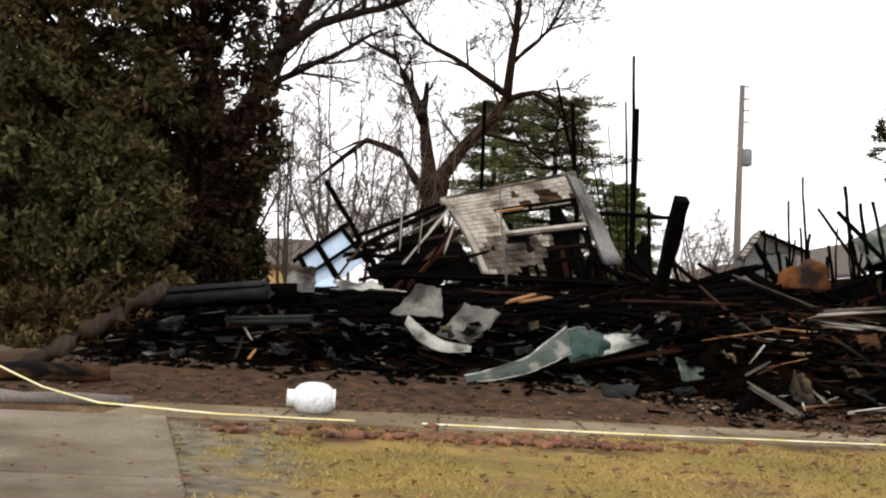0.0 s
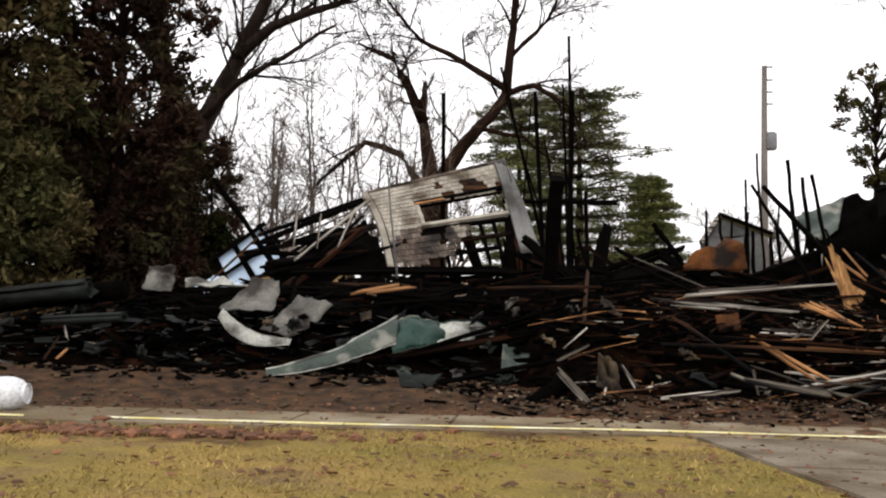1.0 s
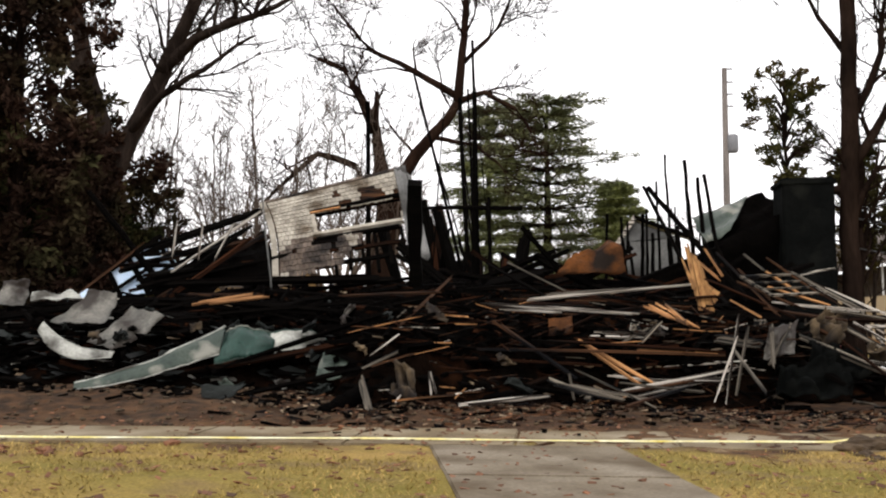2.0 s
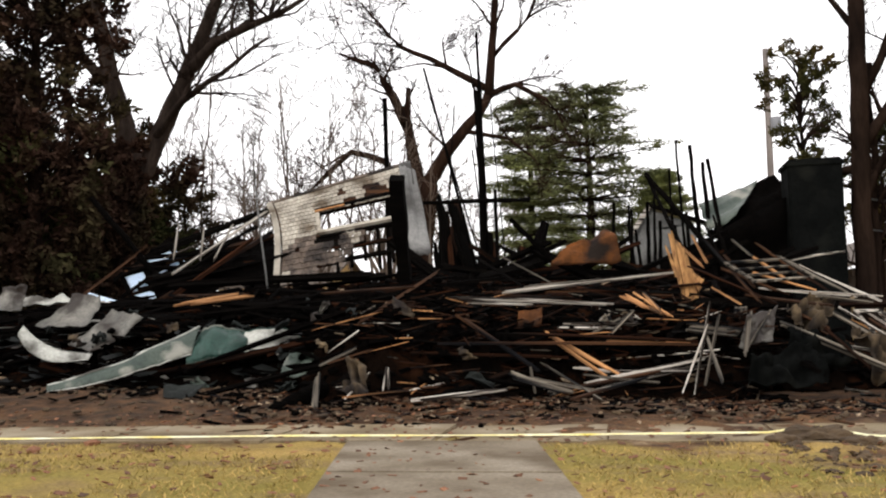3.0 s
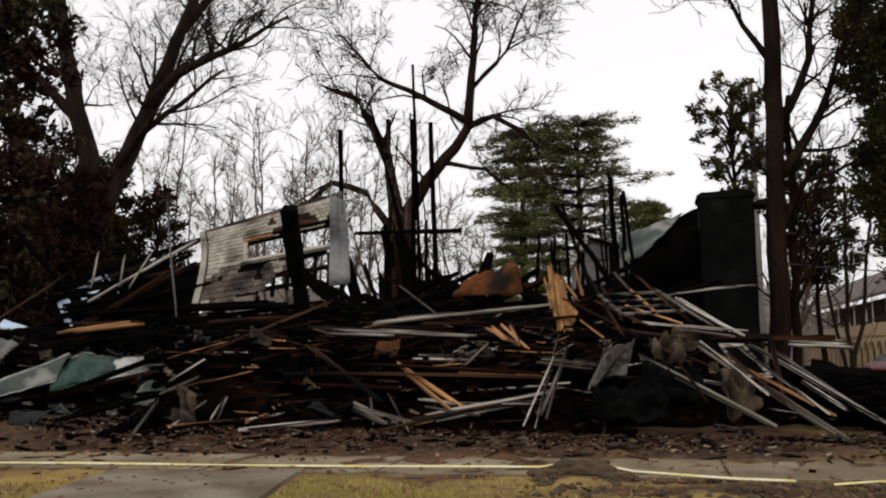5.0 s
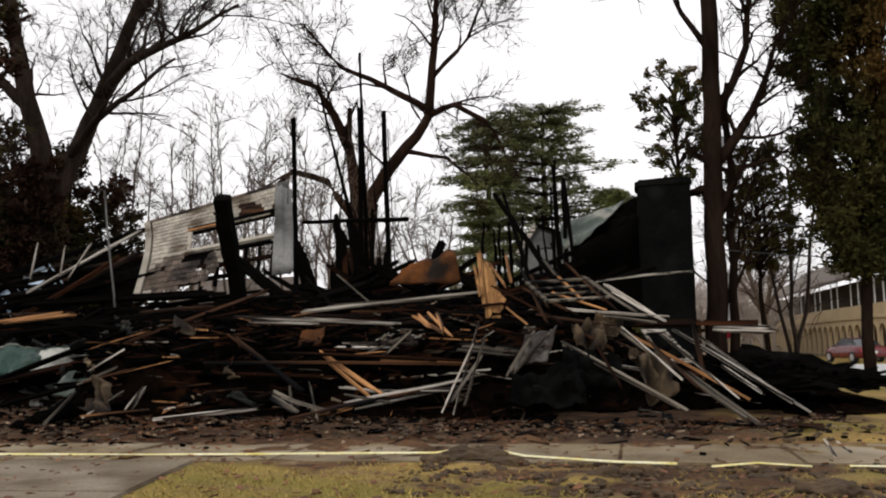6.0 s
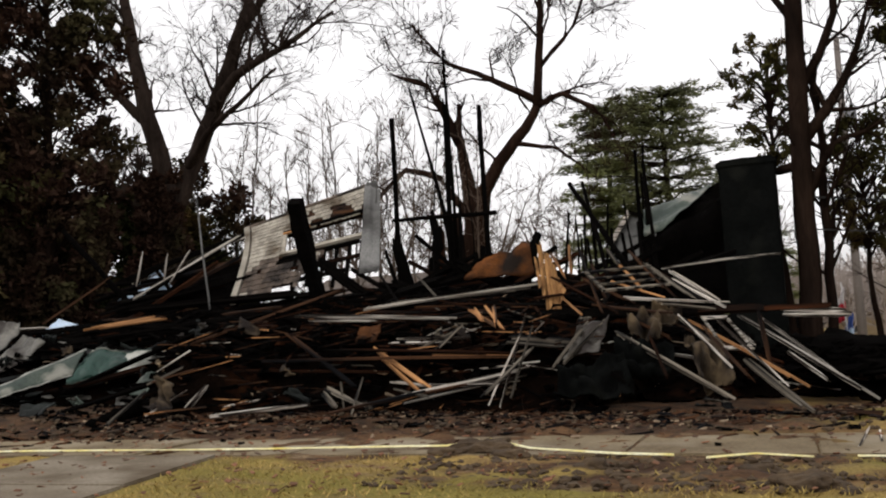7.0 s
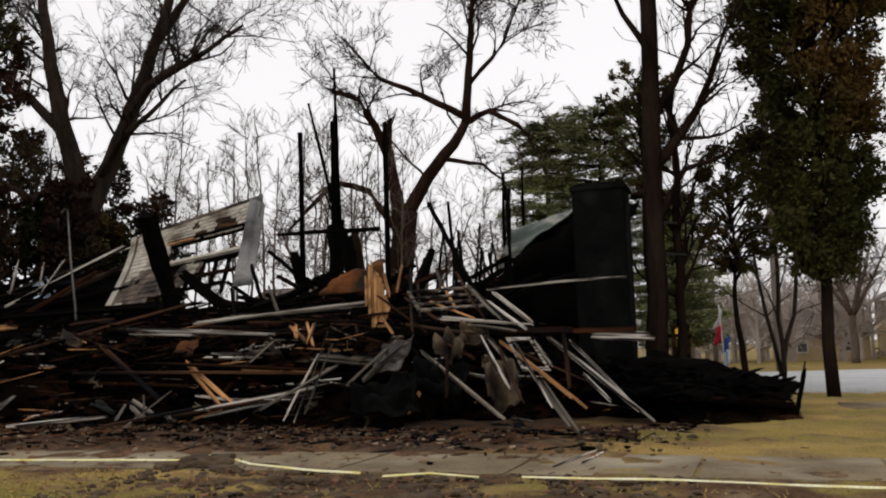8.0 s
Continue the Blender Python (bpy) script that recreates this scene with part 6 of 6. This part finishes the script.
tube(V, F, [Vector((0.3, 0, -0.3)), Vector((0.27, 0.0, 0.1)), Vector((0.14, 0.0, 1.1)), Vector((0.05, 0, 2.1)), Vector((-0.02, 0, 2.13)), Vector((-0.1, 0, 2.06))], [0.02, 0.02, 0.018, 0.016, 0.016, 0.014], 6)
rod = new("bent_rod", mesh_of("bent_rod", V, F, M["sheet_smoky"]))
rod.location = (0.92, 18.0, 1.9)
tagged(rod, "thin bent metal rod sticking out of the rubble", "rod")
# boards
board((6.81, 13.92, 0.93), (7.67, 14.09, 0.9), 0.09, 0.04, 'white')
board((7.25, 13.91, 0.83), (7.63, 14.19, 1.02), 0.09, 0.04, 'grey')
board((7.11, 11.5, 0.2), (7.91, 12.38, 0.36), 0.09, 0.04, 'brown')
board((7.07, 13.43, 0.44), (7.74, 13.47, 0.36), 0.1, 0.04, 'white')
board((7.47, 13.46, 0.38), (8.41, 13.43, 0.36), 0.08, 0.04, 'white')
board((4.97, 11.96, 0.28), (4.86, 12.57, 0.52), 0.07, 0.03, 'white')
board((4.17, 12.33, 0.58), (4.66, 12.72, 0.74), 0.06, 0.04, 'brown')
board((1.21, 14.87, 1.44), (1.83, 15.79, 1.57), 0.14, 0.05, 'raw')
board((0.42, 15.85, 1.61), (1.75, 15.97, 1.61), 0.1, 0.05, 'brown')
board((-1.14, 18.29, 1.9), (3.32, 17.83, 1.94), 0.2, 0.2, 'char')
board((5.51, 13.07, 0.78), (8.43, 14.0, 0.68), 0.12, 0.05, 'brown')
board((7.46, 13.87, 0.75), (8.47, 14.0, 0.7), 0.06, 0.05, 'raw')
board((5.19, 12.88, 0.68), (6.85, 13.51, 0.57), 0.12, 0.05, 'rust')
board((6.39, 12.83, 0.36), (7.04, 11.85, 0.26), 0.14, 0.04, 'grey')
board((7.65, 14.88, 1.35), (8.21, 14.35, 1.08), 0.12, 0.03, 'raw')
board((7.84, 15.04, 1.39), (8.28, 14.35, 1.06), 0.09, 0.03, 'raw')
board((5.87, 17.5, 2.77), (6.47, 18.0, 2.1), 0.16, 0.1, 'char')
board((6.65, 13.43, 0.5), (7.44, 11.46, 0.19), 0.04, 0.03, 'grey')
board((6.6, 12.69, 0.36), (7.48, 11.8, 0.25), 0.1, 0.04, 'grey')
board((3.01, 15.73, 1.56), (4.64, 14.75, 1.56), 0.08, 0.05, 'brown')
board((5.02, 12.03, 0.29), (4.89, 12.55, 0.5), 0.07, 0.03, 'white')
board((7.72, 14.89, 1.35), (7.99, 14.44, 1.17), 0.16, 0.03, 'raw')
board((7.98, 15.0, 1.37), (8.19, 14.39, 1.1), 0.12, 0.03, 'raw')
board((8.7, 12.08, 0.3), (8.73, 14.1, 0.76), 0.07, 0.04, 'grey')
board((11.99, 14.18, -0.09), (12.66, 13.34, -0.09), 0.1, 0.04, 'brown')
board((12.5, 12.37, -0.11), (12.31, 10.85, -0.11), 0.05, 0.03, 'white')
board((7.19, 13.2, 0.36), (8.07, 12.17, 0.31), 0.07, 0.03, 'grey')
board((-2.0, 15.92, 1.57), (-0.63, 15.73, 1.55), 0.14, 0.03, 'white')
board((-2.04, 17.0, 1.68), (-1.59, 18.5, 2.66), 0.1, 0.04, 'brown')
board((-0.83, 18.3, 2.16), (0.01, 20.8, 3.55), 0.16, 0.05, 'white')
board((-0.03, 18.4, 2.39), (0.15, 18.8, 3.05), 0.12, 0.04, 'white')
board((-0.3, 18.0, 2.21), (0.16, 20.0, 3.21), 0.1, 0.08, 'char')
board((-0.92, 18.5, 2.46), (-0.94, 18.7, 3.11), 0.12, 0.04, 'white')
board((-1.98, 19.5, 2.72), (-0.3, 21.5, 3.7), 0.14, 0.1, 'char')
board((0.43, 15.89, 1.61), (1.55, 15.92, 1.62), 0.08, 0.04, 'brown')
board((1.02, 14.81, 1.43), (1.56, 15.82, 1.6), 0.16, 0.05, 'raw')
board((-2.95, 13.53, 0.96), (-2.71, 13.22, 0.71), 0.08, 0.03, 'white')
board((-1.92, 13.31, 0.83), (-1.68, 13.55, 1.0), 0.09, 0.03, 'brown')
board((4.68, 16.9, 1.91), (4.42, 12.91, 1.06), 0.1, 0.06, 'brown')
board((4.08, 12.43, 0.57), (4.45, 12.63, 0.76), 0.08, 0.03, 'grey')
board((4.14, 12.52, 0.72), (4.42, 12.8, 0.95), 0.08, 0.03, 'white')
board((4.71, 12.42, 0.49), (4.6, 11.74, 0.23), 0.07, 0.03, 'white')
board((4.61, 11.74, 0.24), (5.26, 12.02, 0.29), 0.06, 0.03, 'raw')
board((4.08, 12.32, 0.45), (4.39, 11.28, 0.16), 0.16, 0.05, 'grey')
board((5.68, 13.88, 1.3), (6.4, 14.28, 1.26), 0.1, 0.04, 'white')
board((-2.85, 12.87, 0.44), (-2.84, 13.19, 0.71), 0.12, 0.04, 'brown')
board((-2.66, 12.86, 0.45), (-2.6, 13.03, 0.58), 0.07, 0.04, 'raw')
board((8.65, 15.3, 1.22), (10.66, 15.7, 1.16), 0.2, 0.16, 'char')
board((10.58, 15.7, 1.16), (11.58, 16.0, 1.14), 0.18, 0.14, 'rust')
board((9.7, 15.85, 1.41), (11.04, 15.85, 1.24), 0.08, 0.04, 'white')
board((10.3, 16.4, 1.76), (11.04, 15.9, 1.23), 0.16, 0.05, 'white')
board((11.04, 15.7, 1.04), (11.47, 15.0, 0.63), 0.07, 0.04, 'white')
board((11.26, 15.8, 1.04), (12.63, 14.64, 0.07), 0.18, 0.05, 'white')
board((11.49, 15.9, 1.03), (12.35, 15.0, 0.28), 0.09, 0.05, 'white')
board((11.82, 15.2, 0.54), (12.24, 14.7, 0.21), 0.13, 0.04, 'white')
board((10.59, 15.6, 1.02), (11.88, 14.3, 0.25), 0.15, 0.05, 'raw')
board((10.46, 15.4, 1.09), (11.12, 14.6, 0.55), 0.12, 0.05, 'grey')
board((11.33, 14.8, 0.47), (11.97, 13.6, -0.04), 0.18, 0.05, 'grey')
board((9.72, 14.7, 0.92), (11.15, 13.4, 0.14), 0.2, 0.06, 'grey')
board((10.28, 14.6, 0.62), (10.8, 14.5, 0.53), 0.16, 0.04, 'white')
board((9.19, 14.0, 0.59), (9.58, 14.6, 1.05), 0.26, 0.04, 'grey')
board((11.49, 15.6, 1.08), (11.58, 15.4, 0.43), 0.13, 0.1, 'brown')
board((11.58, 16.0, 1.14), (12.36, 16.1, 1.13), 0.14, 0.1, 'rust')
board((11.75, 16.1, 1.08), (12.62, 16.2, 1.02), 0.4, 0.05, 'white', 1.1)
board((9.97, 14.9, 1.04), (10.42, 14.9, 0.79), 0.2, 0.05, 'brown')
board((9.86, 13.8, 0.16), (9.95, 14.0, 0.42), 0.12, 0.05, 'raw')
board((9.61, 14.0, 0.57), (10.07, 13.6, 0.3), 0.2, 0.1, 'char')
board((12.04, 13.95, -0.09), (12.71, 13.55, -0.09), 0.12, 0.04, 'brown')
board((12.56, 12.07, -0.11), (12.5, 11.06, -0.11), 0.05, 0.03, 'white')
board((0.06, 21.6, 3.77), (-1.53, 18.9, 2.61), 0.16, 0.14, 'char')
board((0.04, 21.0, 3.56), (-1.24, 18.8, 2.52), 0.13, 0.05, 'white')
board((-0.57, 18.9, 2.42), (-0.53, 19.0, 3.08), 0.1, 0.04, 'white')
board((0.43, 16.01, 1.64), (0.98, 15.66, 1.58), 0.07, 0.04, 'brown')
board((6.26, 15.32, 1.53), (7.97, 16.69, 1.68), 0.16, 0.05, 'grey')
board((9.71, 16.36, 2.12), (10.3, 15.47, 1.48), 0.09, 0.04, 'brown')
board((9.37, 16.41, 2.19), (9.61, 16.02, 1.89), 0.09, 0.04, 'grey')
board((10.42, 15.66, 1.59), (11.03, 15.12, 1.21), 0.09, 0.04, 'white')
board((9.83, 15.23, 1.36), (11.03, 15.17, 1.24), 0.09, 0.04, 'white')
board((8.78, 16.51, 2.31), (8.92, 15.9, 1.86), 0.09, 0.04, 'raw')
board((8.91, 16.51, 2.29), (9.48, 15.02, 1.27), 0.09, 0.04, 'brown')
board((8.69, 15.72, 1.76), (9.64, 14.98, 1.23), 0.09, 0.04, 'rust')
board((9.57, 15.62, 1.63), (10.31, 15.27, 1.35), 0.09, 0.04, 'raw')
board((9.88, 16.11, 1.93), (10.48, 15.23, 1.32), 0.09, 0.04, 'rust')
board((10.0, 16.02, 1.86), (10.65, 15.3, 1.35), 0.09, 0.04, 'grey')
board((9.21, 16.02, 1.92), (9.52, 15.23, 1.39), 0.09, 0.04, 'brown')
board((9.09, 15.72, 1.73), (9.84, 15.17, 1.33), 0.09, 0.04, 'brown')
board((10.13, 15.91, 1.77), (10.81, 15.23, 1.29), 0.09, 0.04, 'brown')
board((9.61, 16.02, 1.89), (9.96, 15.51, 1.53), 0.09, 0.04, 'raw')
board((9.41, 15.08, 1.3), (10.48, 14.9, 1.12), 0.09, 0.04, 'brown')
board((8.54, 16.3, 2.17), (8.87, 15.72, 1.75), 0.09, 0.04, 'raw')
board((8.93, 15.23, 1.43), (9.27, 14.83, 1.17), 0.09, 0.04, 'raw')
board((10.31, 15.1, 1.26), (10.97, 15.01, 1.15), 0.09, 0.04, 'grey')
board((10.53, 14.83, 1.08), (11.21, 13.65, 0.44), 0.09, 0.04, 'white')
board((10.96, 14.83, 1.05), (11.71, 13.44, 0.32), 0.09, 0.04, 'white')
board((10.82, 14.63, 0.95), (11.39, 13.44, 0.34), 0.09, 0.04, 'brown')
board((10.22, 14.33, 0.83), (10.49, 13.44, 0.39), 0.09, 0.04, 'rust')
board((9.35, 14.63, 1.05), (9.14, 13.65, 0.56), 0.09, 0.04, 'grey')
post((4.15, 16.3, 3.44), (3.99, 17.3, 1.72), 0.25)
post((4.54, 23.1, 7.95), (4.65, 23.1, 2.34), 0.13)
post((4.4, 23.3, 6.82), (4.55, 23.1, 2.34), 0.09)
post((0.97, 28.1, 7.8), (0.99, 28.1, 5.58), 0.2)
post((2.82, 25.06, 7.74), (3.49, 25.0, 4.95), 0.12)
post((2.93, 25.3, 7.02), (3.55, 25.0, 4.94), 0.07)
post((3.72, 28.35, 7.88), (3.85, 28.0, 5.35), 0.2)
post((4.61, 22.8, 6.52), (4.58, 22.8, 2.55), 0.19)
post((4.92, 22.6, 4.08), (4.97, 22.4, 2.51), 0.14)
post((3.62, 25.0, 6.7), (3.48, 24.8, 4.46), 0.06)
post((9.06, 23.56, 5.13), (9.12, 23.3, 2.9), 0.09)
post((9.2, 21.35, 4.58), (9.27, 21.0, 2.69), 0.13)
post((8.9, 24.1, 4.58), (8.92, 24.0, 3.11), 0.09)
post((8.22, 19.41, 3.73), (9.07, 18.6, 2.46), 0.15)
post((8.25, 20.5, 3.92), (8.66, 19.5, 2.69), 0.11)
post((9.41, 21.0, 4.15), (9.45, 20.6, 2.71), 0.12)
post((-2.42, 18.0, 3.69), (-1.38, 18.9, 2.03), 0.17)
post((4.6, 19.0, 2.76), (4.77, 19.0, 2.18), 0.12)
post((3.95, 26.0, 6.14), (4.21, 25.5, 4.33), 0.06)
post((4.44, 26.0, 6.73), (4.65, 25.5, 4.3), 0.05)
post((4.05, 25.0, 5.49), (4.3, 24.5, 3.77), 0.07)
post((9.46, 20.5, 4.13), (9.63, 20.0, 2.29), 0.12)
post((9.41, 19.5, 2.9), (9.55, 19.0, 2.23), 0.08)
post((9.24, 19.5, 2.75), (9.4, 19.0, 2.23), 0.06)
post((3.24, 22.5, 3.84), (5.68, 23.0, 3.85), 0.14)
board((6.3, 15.6, 1.5), (5.25, 17.2, 2.15), 0.09, 0.06, 'char')
board((6.63, 16.4, 1.6), (5.6, 17.9, 2.2), 0.1, 0.04, 'grey')
board((-1.1, 18.3, 1.95), (2.9, 17.9, 2.0), 0.16, 0.1, 'char')

# scorched sheets, insulation and a white frame at the front of the right-hand heap
sheet("metal_sheet", [(9.12, 14.2, 0.55), (9.28, 14.5, 0.98), (9.68, 14.6, 1.08), (9.56, 14.3, 0.66)], M["metal_grey"], "scorched grey-green sheet folded over the rubble", 0.08, 0.12)
sheet("metal_sheet", [(9.2, 13.75, 0.5), (9.95, 13.9, 0.62), (10.1, 13.6, 0.2), (9.15, 13.5, 0.16)], M["soot"], "sooty dark sheet crumpled at the heap's foot", 0.14, 0.34)
sheet("metal_sheet", [(9.75, 14.4, 0.8), (10.5, 14.5, 0.72), (10.5, 14.2, 0.36), (9.8, 14.1, 0.4)], M["soot"], "sooty dark sheet hanging over the rubble", 0.12, 0.3)
sheet("insulation_sheet", [(9.86, 14.9, 1.12), (10.3, 14.95, 1.1), (10.32, 14.7, 0.84), (9.92, 14.7, 0.86)], M["pink_foam"], "torn tan roll of insulation under the boards", 0.12, 0.34, category="insulation")
sheet("insulation_sheet", [(10.62, 14.6, 0.82), (11.02, 14.7, 0.74), (11.2, 14.3, 0.24), (10.78, 14.25, 0.3)], M["pink_foam"], "scorched tan bundle of insulation under the boards", 0.2, 0.36, category="insulation")
sheet("insulation_sheet", [(6.3, 14.2, 1.12), (6.62, 14.25, 1.16), (6.62, 14.05, 0.94), (6.3, 14.0, 0.9)], M["rust_sheet"], "splintered orange piece of lath under the boards", 0.03, 0.05, category="debris piece")
frame_low = tagged(empty("window_frame", 11.1, 15.2, 0.8), "white wooden window frame leaning on the rubble", "window frame")
WC = [(10.77, 15.2, 1.07), (11.1, 15.25, 1.06), (11.42, 15.0, 0.62), (11.05, 14.95, 0.63)]
for u0, v0, u1, v1 in ((0, 0, 1, 0.09), (0, 0.91, 1, 1), (0, 0.09, 0.1, 0.91), (0.9, 0.09, 1, 0.91)):
    quad_slab("rail", [lerp4(WC, u0, v0), lerp4(WC, u1, v0), lerp4(WC, u1, v1), lerp4(WC, u0, v1)], 0.03, M["white"], frame_low)

# the burnt stub of a trunk and slabs of bark leaning on it, behind the heap
log((3.5, 26.8, 0.6), (3.25, 27.0, 4.5), 0.6, 0.1, M["bark_red"], "broad scorched reddish-brown trunk stub behind the heap", "trunk_stub")
rb = random.Random(57)
for k in range(16):
    x = rb.uniform(2.7, 5.2)
    h = rb.uniform(3.0, 4.9) - abs(x - 3.5) * 0.5
    board((x + rb.uniform(-1.1, 1.1), 26.3 + rb.uniform(-0.4, 0.4), h), (x, 25.2 + rb.uniform(-0.6, 0.6), 0.7), rb.uniform(0.3, 0.8), 0.2, ("char", "char", "char", "rust")[k % 4], rb.uniform(-0.9, 0.9))
for k in range(14):
    x = rb.uniform(7.4, 10.6)
    post((x + rb.uniform(-0.15, 0.15), 21.6 + rb.uniform(-0.6, 0.8), rb.uniform(2.9, 3.7)), (x, 21.5, 1.6), rb.uniform(0.06, 0.12))
# ragged charred timbers along the top of the heap
for k in range(34):
    x, y = rb.uniform(4.4, 9.4), rb.uniform(18.0, 20.6)
    a, ln = rb.uniform(-0.5, 0.5), rb.uniform(0.7, 2.0)
    z = heap(x, y) - 0.15
    board((x, y, z), (x + ln * math.cos(a) * (1 if k % 2 else -1), y + ln * math.sin(a), z + rb.uniform(0.1, 0.75)), rb.uniform(0.12, 0.4), 0.12, ("char", "char", "rust")[k % 3])

# the scorched gable end of a shed that still stands behind the posts
shed = tagged(empty("shed", 8.8, 25.2, -0.2), "pale scorched shed gable with white edge boards behind the posts", "shed")
quad_slab("wall", [(8.1, 25.0, 3.2), (9.5, 25.0, 3.3), (9.5, 25.0, -0.2), (8.1, 25.0, -0.2)], 0.1, M["sheet_smoky"], shed)
quad_slab("wall", [(8.1, 25.0, 3.2), (8.45, 25.0, 3.72), (9.5, 25.0, 3.3), (8.8, 25.0, 3.2)], 0.1, M["sheet_smoky"], shed)
quad_slab("edge_board", [(7.92, 24.86, 3.12), (8.42, 24.86, 3.86), (8.5, 24.86, 3.78), (8.02, 24.86, 3.06)], 0.06, M["white"], shed)
quad_slab("edge_board", [(8.42, 24.86, 3.86), (9.75, 24.86, 3.36), (9.72, 24.86, 3.26), (8.44, 24.86, 3.75)], 0.06, M["char"], shed)
quad_slab("roof", [(8.42, 24.9, 3.84), (8.6, 25.9, 3.84), (10.1, 25.9, 3.3), (9.8, 24.9, 3.34)], 0.07, M["metal_green"], shed)
quad_slab("roof", [(7.92, 24.9, 3.1), (8.1, 25.9, 3.1), (8.6, 25.9, 3.84), (8.42, 24.9, 3.84)], 0.07, M["metal_dark"], shed)
quad_slab("wall", [(9.5, 25.1, 3.25), (9.6, 25.8, 3.25), (9.6, 25.8, -0.2), (9.5, 25.1, -0.2)], 0.1, M["sheet_smoky"], shed)
quad_slab("wall", [(8.1, 25.1, 3.1), (8.2, 25.8, 3.1), (8.2, 25.8, -0.2), (8.1, 25.1, -0.2)], 0.1, M["sheet_smoky"], shed)
